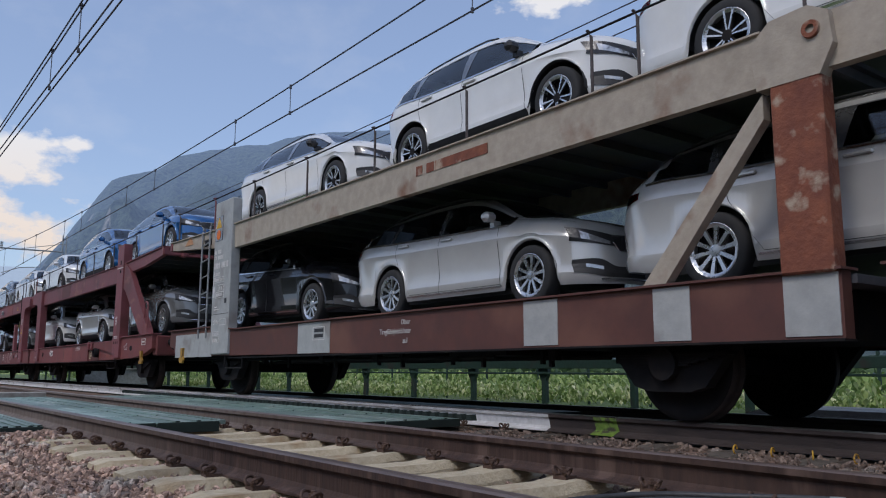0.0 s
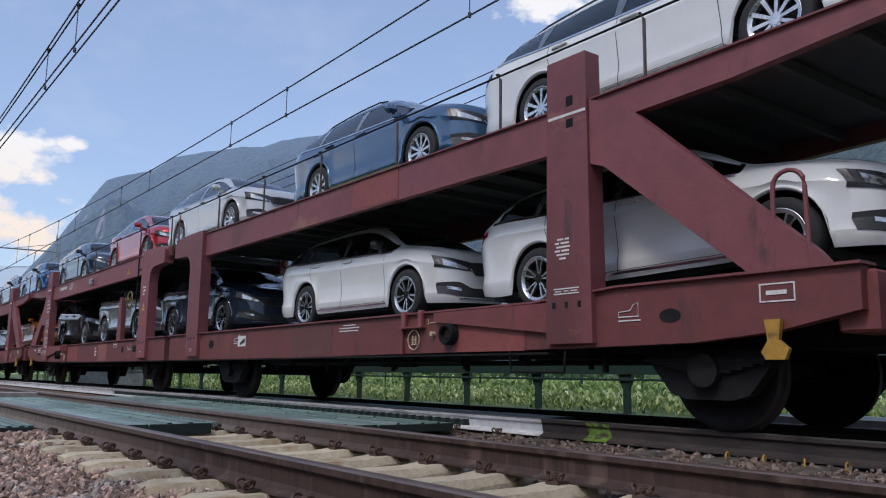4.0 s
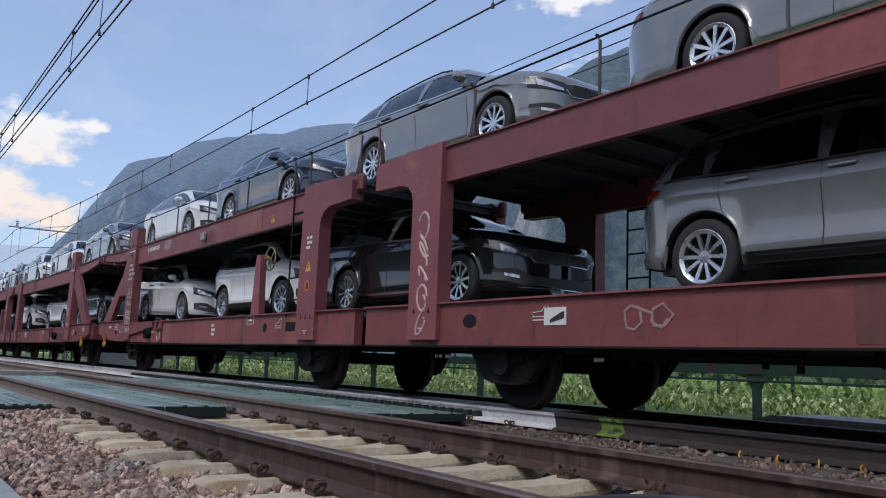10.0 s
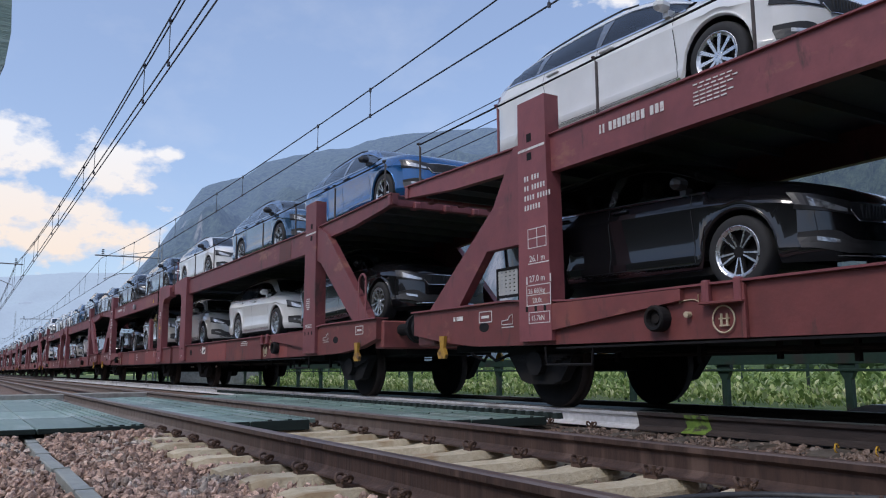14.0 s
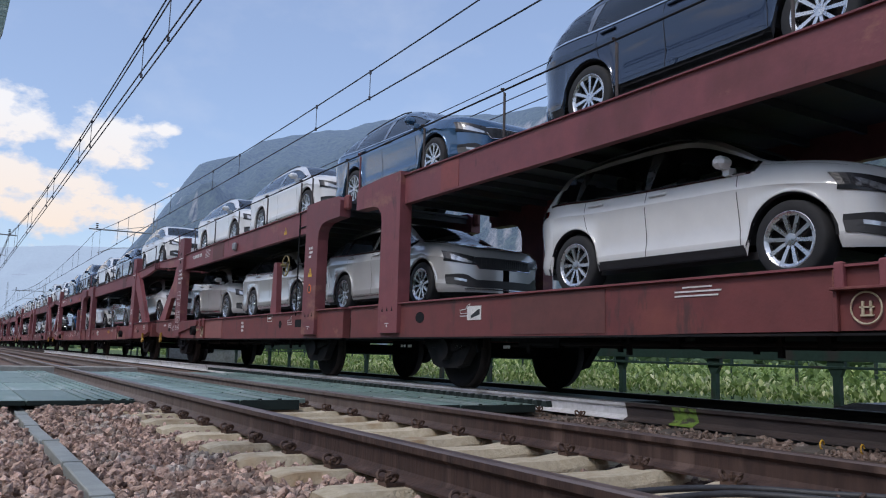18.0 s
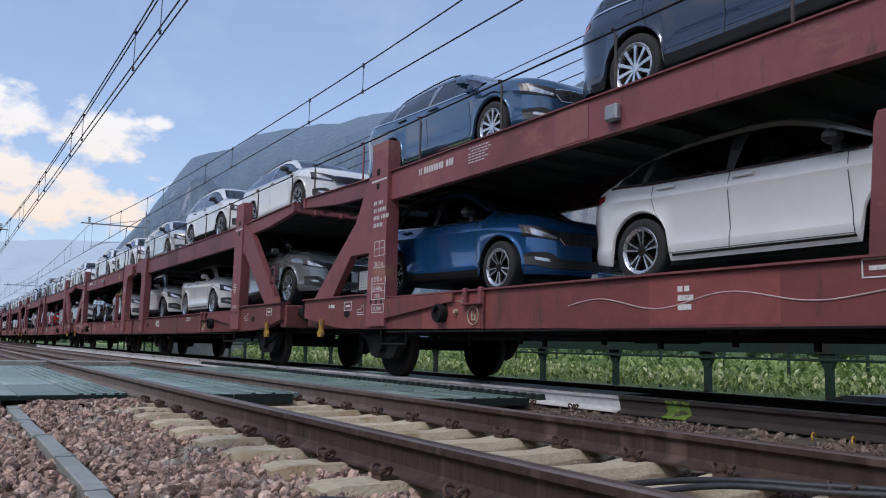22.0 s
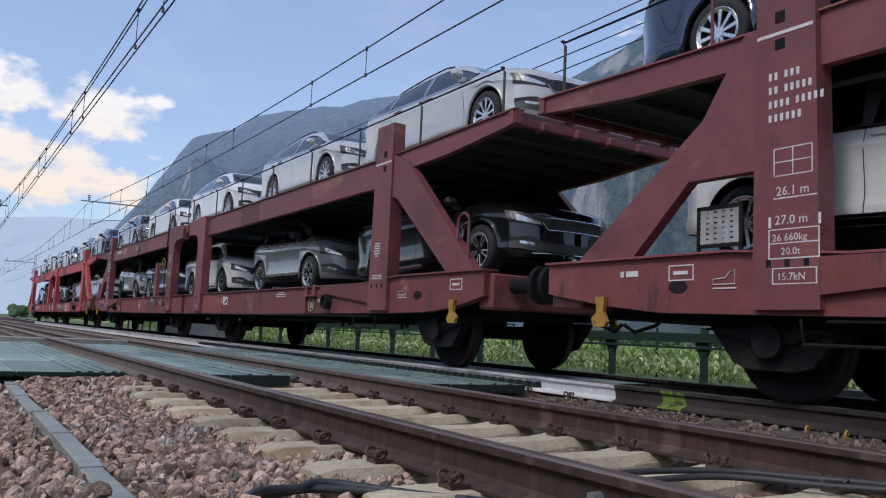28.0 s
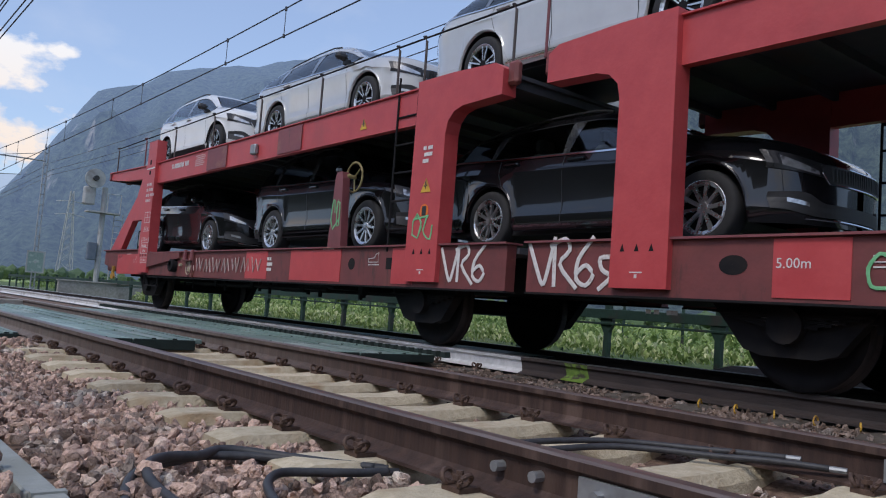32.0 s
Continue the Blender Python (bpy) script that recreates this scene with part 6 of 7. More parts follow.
    bm = lathe([(0.001, 0), (0.075, 0)], 22)
    sg = part("warning_disc", bm, M_ORANGE, root, "round orange prohibition sign", pose(-HW - 0.044, 14.9, 1.42))
    part("disc_mark", boxes((-0.004, -0.001, -0.035, 0.035, -0.05, 0.05), bevel=0.0), M_TRIM, sg)
    bars(root, -HW - 0.043, 14.99, 2.12, [[(0, 0.05), (0.08, 0.08)], [(0.02, 0.14)], [(0, 0.1)]], h=0.04, gap=0.03)
    return root


WAGON = build_wagon()
tagged(WAGON, "two-level car transporter wagon in faded oxide red, loaded with cars", "railway wagon", "wagons of the train")


def repaint(root, names, material):
    for o in root.children_recursive:
        if o.type == "MESH" and o.name.split(".")[0] in names:
            o.material_slots[0].link = "OBJECT"
            o.material_slots[0].material = material

# ---- the train: wagons and their loads, front to rear ----
# upper and lower row of each wagon; type (e estate, s utility, c compact, h hatchback) and paint letter
LOADS = [
    ("-- -- eW cW eW", "-- -- eS eS eK"),
    ("eB sB cW eW eG", "sG cS cW cG cK"),
    ("eW eT eS hR eN", "eW eW eN sG eK"),
    ("eB eG eS eS eG", "hO hK cW eK cD"),
    ("eG eG eG eN eW", "cW cG eK cW eW"),
    ("eG eW eW eG eW", "eK cW sW eK eK"),
    ("eB eT eW eN eK", "eK eW eS sS eK"),
    ("eG sN eT eW eW", "eK cW eS eS eS"),
    ("sW eN cW sN eT", "sW eG cW hW cB"),
    ("eW sW eS eW eW", "sG hW cW cW eK"),
    ("eW eW eS sG eN", "cW eW eR sS cW"),
    ("eS eS eW eW eG", "eK cG eW eN cS"),
    ("eN eG eS eS cW", "eW eK eK sK eK"),
]
FRONT_UP = (1.40, 6.10, 11.90, 16.80, 21.90)     # front axles along the wagon
FRONT_LO = (1.45, 6.25, 12.10, 16.90, 21.75)
SHIFT = {  # cars that stand elsewhere: wagon and slot, upper then lower row
    0: {"04": 16.61, "05": 21.14, "14": 17.05, "15": 21.68, "13": 12.31, "03": 12.1}, 1: {"12": 6.48, "13": 11.64, "02": 6.25, "04": 16.64, "05": 21.63, "14": 16.69, "15": 21.68}, 2: {"05": 22.30, "15": 21.75},
    3: {"02": 6.27, "12": 6.30, "01": 1.14, "11": 1.25, "04": 16.97, "05": 21.84, "14": 17.15, "15": 21.76}, 4: {"01": 1.57, "02": 6.14, "12": 6.29, "03": 11.58}, 5: {"01": 1.12, "02": 6.40, "12": 6.44, "03": 11.85, "13": 12.2},
    6: {"05": 22.35}, 7: {"01": 1.25, "02": 6.02, "12": 6.34, "04": 16.58, "05": 21.15, "14": 16.71, "15": 21.34}, 8: {"12": 6.80, "02": 6.87, "13": 11.70}, 9: {"01": 1.28, "12": 6.62, "15": 21.43, "05": 21.49, "03": 11.61, "13": 11.79},
    10: {"01": 1.65, "02": 6.36, "12": 5.93, "15": 22.1, "05": 22.35}, 11: {"12": 6.84, "02": 6.37, "01": 1.5, "05": 22.5, "04": 17.25, "15": 21.83}, 12: {"03": 12.2, "13": 11.9, "04": 17.16, "05": 22.1, "15": 21.96}}
KINDS = {"e": "estate", "s": "suv", "c": "compact", "h": "hatch"}
SCALE = 0.96
# where the first coupling is along the track, by seconds
KNOTS = ((0, 15.88), (1, 5.61), (2, -4.93), (3, -15.21), (6, -45.50), (8, -65.97), (9, -75.93), (11.5, -100.70), (13, -115.48), (17, -154.79), (19, -174.08),
         (23, -212.83), (25.5, -237.63), (28, -263.40), (30, -284.13), (32, -305.16))


def along(t):
    return curve_at(KNOTS, t)


TRAIN = []


def load_wagon(index, root):
    k = index - 1
    base = Vector((XC, along(0) + LEN * k, 0))
    root.location = base
    TRAIN.append((root, Matrix.Translation(base)))
    for level, fronts in ((0, FRONT_UP), (1, FRONT_LO)):
        for slot, code in enumerate(LOADS[index][level].split()):
            if code == "--":
                continue
            kind, paint = KINDS[code[0]], code[1]
            sp = SPECS[kind]
            spokes = 10 if (index * 7 + slot * 3 + level) % 3 else 5
            u = SHIFT.get(index, {}).get("%d%d" % (level, slot + 1), fronts[slot] + random.uniform(-0.06, 0.06)) + sp["wb"] * SCALE / 2
            zf = zr = 2.802 if level == 0 else 1.045
            if slot == 0:
                zf = 2.84 if level == 0 else 1.125
            if slot == 4:
                zr = 2.83 if level == 0 else 1.10
            tilt = math.degrees(math.atan2(zf - zr, sp["wb"] * SCALE))
            m = Matrix.Translation((XC + 0.05 + random.uniform(-0.03, 0.03), base.y + u, (zf + zr) / 2 + 0.004)) @ pose(0, 0, 0, 0, 0, -90) @ pose(0, 0, 0, 0, -tilt, 0) @ Matrix.Scale(SCALE, 4)
            ob = car(kind, paint, spokes, m)
            ob.scale = (SCALE,) * 3
            word = PAINT[paint][0]
            tagged(ob, "%s %s parked on the %s deck of a wagon" % (word, sp["word"], ("upper", "lower")[level]), "car", "new cars on the train")
            TRAIN.append((ob, m))


def scribble(parent, y, z, w, h, x, material, seed, name="graffiti", label="sprayed graffiti scrawl", r=0.012):
    """Loops of sprayed line, from y towards -y."""
    rs = np.random.RandomState(seed)
    n = max(2, int(w / (h * 0.95)))
    pts = []
    for i in range(n):
        c = (i + 0.5) * w / n
        ph, lo = rs.uniform(0, 6.28), rs.choice([1.0, 1.5, 0.75])
        for k in range(9):
            a = ph + lo * 2 * math.pi * k / 8
            pts.append((0.0, -(c + 0.42 * w / n * math.cos(a) * rs.uniform(0.6, 1.1)), 0.46 * h * math.sin(a) * rs.uniform(0.7, 1.0)))
    ob = part(name, tube(pts, r, 6), material, parent, label)
    ob.matrix_basis = Matrix.LocRotScale((x, y, z), None, (0.25, 1, 1))
    return ob


STROKES = {  # sprayed letters: lines of (across, up) in a unit square
    "V": [[(0, 1), (0.35, 0.02), (0.45, 0.05), (0.8, 1.05)]], "R": [[(0.1, 0), (0.15, 1)], [(0, 0.9), (0.5, 1.05), (0.62, 0.75), (0.2, 0.5), (0.75, -0.08)]],
    "6": [[(0.6, 1.05), (0.15, 0.6), (0.1, 0.15), (0.4, 0), (0.62, 0.25), (0.4, 0.5), (0.12, 0.3)]], "s": [[(0.5, 0.6), (0.15, 0.62), (0.2, 0.35), (0.5, 0.2), (0.1, -0.05)]],
    "H": [[(0.05, 0), (0.12, 1)], [(0.65, 0), (0.6, 1)], [(0, 0.45), (0.75, 0.55)]], "A": [[(0, 0), (0.35, 1), (0.7, 0)], [(0.1, 0.35), (0.65, 0.4)]],
    "Z": [[(0, 0.95), (0.6, 1), (0.05, 0.05), (0.7, 0)]], "E": [[(0.6, 1), (0.1, 0.95), (0.05, 0), (0.6, 0.03)], [(0.08, 0.5), (0.5, 0.52)]], "-": [[(0.05, 0.5), (0.5, 0.52)]],
    "O": [[(0.35, 1), (0.05, 0.6), (0.15, 0.08), (0.5, 0.05), (0.65, 0.5), (0.5, 0.95), (0.3, 1)]], "C": [[(0.65, 0.85), (0.35, 1.02), (0.05, 0.6), (0.15, 0.08), (0.65, 0.1)]],
    "W": [[(0, 1), (0.15, 0), (0.4, 0.7), (0.6, 0), (0.85, 1)]], "M": [[(0.05, 0), (0.1, 1), (0.4, 0.4), (0.65, 1), (0.7, 0)]], "B": [[(0.1, 0), (0.12, 1), (0.5, 0.85), (0.15, 0.55), (0.6, 0.3), (0.1, 0)]],
    "S": [[(0.6, 0.9), (0.2, 1), (0.1, 0.65), (0.55, 0.4), (0.5, 0.05), (0.0, 0.08)]],     "P": [[(0.08, 0), (0.12, 1), (0.55, 0.9), (0.5, 0.6), (0.12, 0.5)]], "L": [[(0.1, 1), (0.06, 0), (0.6, 0.05)]], "T": [[(0, 0.95), (0.75, 1)], [(0.4, 1), (0.35, 0)]], "Y": [[(0, 1), (0.35, 0.5), (0.75, 1.05)], [(0.35, 0.5), (0.25, -0.1)]], "N": [[(0.02, 0), (0.08, 1), (0.6, 0.05), (0.68, 1)]], "I": [[(0.3, 1.05), (0.1, 0)]],
}


def sprayed(words, parent, y, z, h, x, material, r=0.014, label="sprayed graffiti letter", step=0.82):
    """Hand-sprayed letters of height h, each a part of its own, from y towards -y."""
    rs = np.random.RandomState(len(words) * 7 + int(h * 100))
    for ch in words:
        if ch == " ":
            y -= h * 0.5
            continue
        bm = bmesh.new()
        for line in STROKES[ch]:
            fine = []
            for (a0, b0), (a1, b1) in zip(line, line[1:]):
                fine += [(a0 + (a1 - a0) * k / 3, b0 + (b1 - b0) * k / 3) for k in range(3)]
            fine.append(line[-1])
            # round the corners
            soft = [fine[0]] + [((p[0] + 2 * q[0] + s[0]) / 4, (p[1] + 2 * q[1] + s[1]) / 4) for p, q, s in zip(fine, fine[1:], fine[2:])] + [fine[-1]]
            tube([(0.0, -a * h, b * h) for a, b in soft], r, 6, bm)
        ob = part("graffiti", bm, material, parent, label)
        ob.matrix_basis = Matrix.LocRotScale((x, y, z + rs.uniform(-0.03, 0.03) * h), Euler((radians(rs.uniform(-6, 6)), 0, 0)), (0.15, 1, 1))
        y -= h * (step if ch not in "-Is" else step * 0.75)


def beige_wagon(root):
    """The wagon at the train's head: another build, beige above and brown below, patched with white."""
    drop = ("portal_post", "hinge", "slanting_strut", "lettering", "stencil_frame", "stencil_bar", "stencil_symbol", "warning_sign", "warning_disc", "brake_post", "ladder", "girder_end", "end_post", "wheel_chock_frame", "sill_hole", "hand_hoop", "slot", "marker_lamp", "round_mark", "anchor_mark", "bracket", "lug", "brace")
    gone = [o for o in root.children_recursive if o.name.split(".")[0] in drop]
    for o in sorted({c for g in gone for c in (g, *g.children_recursive)}, key=lambda o: -len(o.name)):
        bpy.data.objects.remove(o)
    repaint(root, ("upper_girder", "girder_lip"), M_OLDGREY)
    repaint(root, ("side_sill", "top_flange"), mat("deep_brown_sill_paint", (0.085, 0.034, 0.028), (0.12, 0.046, 0.036), 0.65, 0, 4, (0.16, 0.07, 0.05), 0.8))
    tagged(root, "older car transporter wagon, beige above with peeling rust, brown sill", "railway wagon")
    for sd in (-1, 1):
        X = lambda a: sd * a
        part("girder", boxes((X(HW - 0.03), X(HW - 0.12), 11.85, 15.15, 2.41, 2.80)), M_OLDGREY, root, "beige girder")
        part("middle_post", boxes((X(HW + 0.03), X(HW - 0.14), 13.66, 14.03, 1.04, 2.42), bevel=0.015), M_RUSTY, root, "rust-red peeling middle post")
        kn = part("knuckle", prism([(13.66, 2.36), (14.12, 2.36), (14.16, 2.70), (14.0, 2.84), (13.72, 2.86), (13.58, 2.78), (13.56, 2.55)], X(HW + 0.035), X(HW - 0.10)), M_OLDGREY, root, "beige knuckle plate stained with rust")
        part("pin", lathe([(0.03, -0.01), (0.06, -0.012), (0.065, 0.01)], 18), M_RUSTY, kn, "", pose(X(HW + 0.045), 13.70, 2.68))
        part("brace", prism([(14.10, 2.34), (14.10, 2.16), (15.0, 1.06), (15.22, 1.06)], X(HW + 0.0), X(HW - 0.09)), M_OLDGREY, root, "slanting beige brace")
        part("end_post", boxes((X(HW + 0.03), X(HW - 0.14), 23.62, 24.36, 0.66, 3.26), bevel=0.015), M_PALE, root, "pale grey end post")
        part("girder_end", prism([(24.4, 2.80), (26.8, 2.86), (26.8, 2.72), (24.4, 2.50)], X(HW - 0.03), X(HW - 0.12)), M_OLDGREY, root)
    for u0, u1 in ((20.3, 21.2), (16.18, 16.62), (14.79, 15.13), (13.66, 14.04), (24.4, 26.2)):
        part("paint_patch", boxes((-HW + 0.012, -HW + 0.022, u0, u1, 0.63, 1.04)), M_PALE, root, "pale repainted patch")
    lettering("Tragfähigkeit:", 0.085, 19.10, 0.82, -HW + 0.012, root)
    lettering("Ober", 0.085, 18.66, 0.92, -HW + 0.012, root)
    lettering("Unter", 0.085, 18.66, 0.82, -HW + 0.012, root)
    lettering("zul", 0.085, 18.62, 0.71, -HW + 0.012, root)
    part("stencil_frame", boxes(*[(-HW + 0.008, -HW + 0.014, a, b, c, d) for a, b, c, d in ((20.44, 20.76, 0.80, 0.808), (20.44, 20.76, 0.97, 0.978), (20.44, 20.448, 0.80, 0.978), (20.752, 20.76, 0.80, 0.978))]), M_LETTER, root, "white stencilled box")
    bars(root, -HW + 0.012, 20.72, 0.95, [[(0, 0.25)], [(0, 0.24)]], M_TRIM, h=0.045, gap=0.025)
    xp = -HW - 0.033
    ch = lambda s0, n, w: [(s0 + w * i, w * 0.62) for i in range(n)]
    bars(root, xp, 24.30, 2.42, [ch(0, 2, 0.05) + ch(0.14, 3, 0.05), ch(0, 2, 0.05) + ch(0.14, 5, 0.05)], h=0.065, gap=0.035, label="white stencilled wagon number")
    bars(root, xp, 24.30, 2.20, [ch(0, 4, 0.065) + ch(0.32, 5, 0.06)], h=0.10, label="white stencilled wagon number")
    lettering("Laaes", 0.12, 24.30, 1.98, xp, root)
    lettering("A B C", 0.10, 24.08, 1.72, xp, root)
    lettering("27.0m", 0.10, 24.26, 1.16, xp, root)
    for y0, y1, z0, z1 in ((23.86, 24.30, 1.86, 1.95), (23.84, 24.10, 1.70, 1.82), (23.84, 24.20, 1.60, 1.70), (23.70, 23.96, 1.14, 1.24), (23.98, 24.26, 0.95, 1.04), (23.98, 24.26, 0.85, 0.94)):
        part("stencil_frame", boxes(*[(xp - 0.002, xp + 0.002, *q) for q in ((y0, y1, z0, z0 + 0.007), (y0, y1, z1 - 0.007, z1), (y0, y0 + 0.007, z0, z1), (y1 - 0.007, y1, z0, z1))]), M_LETTER, root, "white stencilled box")
    bars(root, xp, 24.28, 1.93, [ch(0, 12, 0.033)], h=0.045)
    bars(root, xp, 24.16, 1.68, [ch(0, 5, 0.05)], h=0.055)
    bars(root, xp, 24.22, 1.46, [ch(0, 5, 0.025), ch(0, 9, 0.025)], h=0.022, gap=0.02)
    bars(root, xp, 24.24, 1.025, [ch(0, 6, 0.042), ch(0, 5, 0.042)], h=0.055, gap=0.045)
    board = part("sign_board", boxes((-HW - 0.040, -HW - 0.03, 24.0, 24.30, 2.58, 3.0)), M_PAINT["N"], root, "dark blue board with warning signs")
    part("warning_sign", prism([(24.04, 2.80), (24.26, 2.80), (24.15, 2.98)], -HW - 0.044, -HW - 0.039), M_YELLOW, board, "yellow warning triangle")
    disc = part("warning_disc", lathe([(0.001, 0), (0.085, 0)], 20), M_ORANGE, board, "round orange prohibition sign")
    disc.matrix_basis = pose(-HW - 0.044, 24.15, 2.68)
    part("big_sign", prism([(25.55, 2.70), (26.0, 2.71), (25.72, 2.86)], -HW + 0.02, -HW + 0.028), mat("faded_orange", (0.45, 0.22, 0.10), (0.52, 0.28, 0.14), 0.7), root, "faded orange warning triangle")
    bars(root, -HW + 0.026, 18.4, 2.70, [[(0, 0.12), (0.2, 0.14), (0.36, 0.9)]], M_RUSTY, h=0.11, label="faded lettering")
    xl = -HW + 0.0
    bm = bmesh.new()
    for yy, top in ((24.66, 2.98), (25.02, 2.92)):
        tube([(xl, yy, 0.95), (xl, yy, top - 0.08), (xl + 0.02, yy + 0.03, top - 0.01), (xl + 0.06, yy + 0.10, top), (xl + 0.10, yy + 0.16, top - 0.02)], 0.017, 8, bm)
    lad = part("ladder", bm, M_STEEL, root, "narrow grey steel ladder with hooked tops")
    for k in range(6):
        part("rung", tube([(xl, 24.66, 1.18 + 0.29 * k), (xl, 25.02, 1.14 + 0.29 * k)], 0.013, 6), M_STEEL, lad)
    part("slot", boxes((-HW + 0.024, -HW + 0.034, 24.66, 24.98, 2.58, 2.70), bevel=0.004), M_BLACK, root, "dark slot in the girder end")
    part("latch", boxes((-HW - 0.036, -HW - 0.028, 23.72, 23.80, 1.50, 1.58), bevel=0.003), M_TRIM, root, "small dark latch plate")
    part("seam", boxes((-HW - 0.033, -HW - 0.029, 23.63, 24.35, 1.325, 1.332)), M_TRIM, root)
    part("pale_patch", boxes((-HW - 0.033, -HW - 0.029, 24.25, 24.34, 1.62, 1.80)), M_WHITE, root, "small white painted patch")


def red_wagon(root):
    """The last wagon: freshly painted bright red in parts, with graffiti."""
    repaint(root, ("end_post", "portal_post", "slanting_strut", "upper_girder", "girder_lip", "girder_end", "hand_hoop"), M_NEWRED)
    tagged(root, "car transporter wagon with fresh bright red paint and graffiti", "railway wagon")
    for u0, u1 in ((10.48, 11.0), (16.6, 17.9), (15.1, 15.5), (18.6, 19.3), (24.0, 25.6), (6.4, 7.6), (3.6, 4.3)):
        part("paint_patch", boxes((-HW + 0.012, -HW + 0.022, u0, u1, 0.64, 1.04)), M_NEWRED, root, "bright red repainted patch")
    for u0, u1 in ((17.9, 18.6), (20.4, 21.2), (9.2, 10.0)):
        part("paint_patch", boxes((-HW - 0.0 + 0.012, -HW + 0.024, u0, u1, 2.43, 2.78)), M_WAGON, root, "darker red patch")
    sprayed("VR6", root, 14.60, 0.68, 0.36, -HW + 0.012, M_LETTER, 0.020, "white sprayed graffiti letter", 0.62)
    sprayed("VR6s", root, 13.30, 0.66, 0.40, -HW + 0.012, M_LETTER, 0.022, "white sprayed graffiti letter", 0.62)
    rs = np.random.RandomState(3)
    for j in range(8):  # angular chalk letters
        y0 = 21.6 - 0.36 * j
        zig = [(-HW + 0.008, y0 - 0.07 * k + rs.uniform(-0.02, 0.02), 0.84 + (0.13 if (k + j) % 2 else -0.13) * rs.uniform(0.6, 1.0)) for k in range(5)]
        part("graffiti", tube(zig, 0.010, 6), M_SPRAYP, root, "chalky angular graffiti letter")
    lettering("5.00m", 0.10, 10.98, 0.84, -HW + 0.009, root)
    sprayed("CMP LIV NWS", root, 10.40, 0.70, 0.24, -HW + 0.010, M_SPRAYG, 0.013, "green sprayed graffiti letter", 0.84)
    sprayed("VR6s", root, 8.15, 0.66, 0.34, -HW + 0.012, M_LETTER, 0.020, "white sprayed graffiti letter", 0.72)
    scribble(root, 15.12, 1.25, 0.42, 0.34, -HW - 0.045, M_SPRAYG, 8)
    scribble(root, 16.98, 1.5, 0.22, 0.5, -HW + 0.045, M_SPRAYG, 9)
    for line in (((2.24, 1.94), (2.20, 1.66)), ((2.06, 1.93), (2.20, 1.79), (2.08, 1.60)), ((2.0, 1.70), (1.84, 1.76), (1.80, 1.84), (1.90, 1.90), (2.0, 1.80), (1.98, 1.62), (1.86, 1.52)),
                 ((1.90, 1.52), (1.80, 1.36), (1.66, 1.32), (1.58, 1.42), (1.66, 1.54), (1.80, 1.52), (1.86, 1.40)), ((1.72, 1.34), (1.56, 1.30), (1.48, 1.42), (1.54, 1.52), (1.64, 1.46), (1.58, 1.34), (1.46, 1.24), (1.38, 1.30), (1.26, 1.34), (1.14, 1.26), (1.02, 1.19))):
        soft = []
        for (a0, b0), (a1, b1) in zip(line, line[1:]):
            soft += [(a0 + (a1 - a0) * k / 3, b0 + (b1 - b0) * k / 3) for k in range(3)]
        soft.append(line[-1])
        for _ in range(2):
            soft = [soft[0]] + [((p[0] + 2 * q[0] + r[0]) / 4, (p[1] + 2 * q[1] + r[1]) / 4) for p, q, r in zip(soft, soft[1:], soft[2:])] + [soft[-1]]
        ob = part("graffiti", tube([(0.0, a, b) for a, b in soft], 0.022, 6), M_SPRAYG, root, "light green sprayed graffiti")
        ob.matrix_basis = Matrix.LocRotScale((-HW - 0.011, 0, 0), None, (0.12, 1, 1))


for index in range(len(LOADS)):
    load_wagon(index, WAGON if index == 1 else copy_thing(WAGON, Matrix()))
WAGONS = [ob for ob, m in TRAIN if ob.name.startswith("car_transporter")]
beige_wagon(WAGONS[0])
red_wagon(WAGONS[12])
# patches of newer and older paint on sills and girders
TONES = [strip("red_patch_paint", (0.245, 0.066, 0.060)), strip("dull_patch_paint", (0.125, 0.045, 0.040)), strip("rose_patch_paint", (0.26, 0.10, 0.09))]
for k, root in enumerate(WAGONS[1:12]):
    rs = np.random.RandomState(100 + k)
    for half in (0, 1):
        for j in range(2):
            u0 = rs.uniform(3.7, 10.6) if half == 0 else rs.uniform(15.4, 21.6)
            part("paint_patch", boxes((-HW + 0.017 - 0.003 * j, -HW + 0.024, u0, u0 + rs.uniform(0.5, 1.6), 0.635 - 0.004 * j, 1.03 + 0.004 * j)), TONES[rs.randint(3)], root, "patch of differing red paint")
        u0 = rs.uniform(3.8, 10.5) if half == 0 else rs.uniform(16.4, 21.0)
        part("paint_patch", boxes((-HW + 0.024, -HW + 0.032, u0, u0 + rs.uniform(0.4, 1.1), 2.43, 2.79)), TONES[rs.randint(3)], root, "patch of differing red paint")
sprayed("HAZE-OH", WAGONS[1], 20.95, 0.70, 0.27, -HW + 0.012, M_SPRAYP, 0.010, "chalky sprayed graffiti letter", 1.0)
sprayed("C-RAW", WAGONS[1], 18.15, 0.68, 0.32, -HW + 0.012, M_SPRAYP, 0.012, "chalky sprayed graffiti letter", 1.0)
for y0, word in ((20.7, "MBRETC"), (11.55, "RMSBTBYI")):
    rs = np.random.RandomState(int(y0))
    for j in range(9):
        scribble(WAGONS[3], y0 - 0.2 - j * 0.22, 0.84 + rs.uniform(-0.05, 0.05), 0.30, 0.30, -HW + 0.013, M_PALE, 40 + j, label="pale patch under sprayed letters", r=0.030)
    sprayed(word, WAGONS[3], y0, 0.68, 0.33, -HW + 0.008, M_SPRAYB, 0.036, "bold blue sprayed graffiti letter", 0.86)
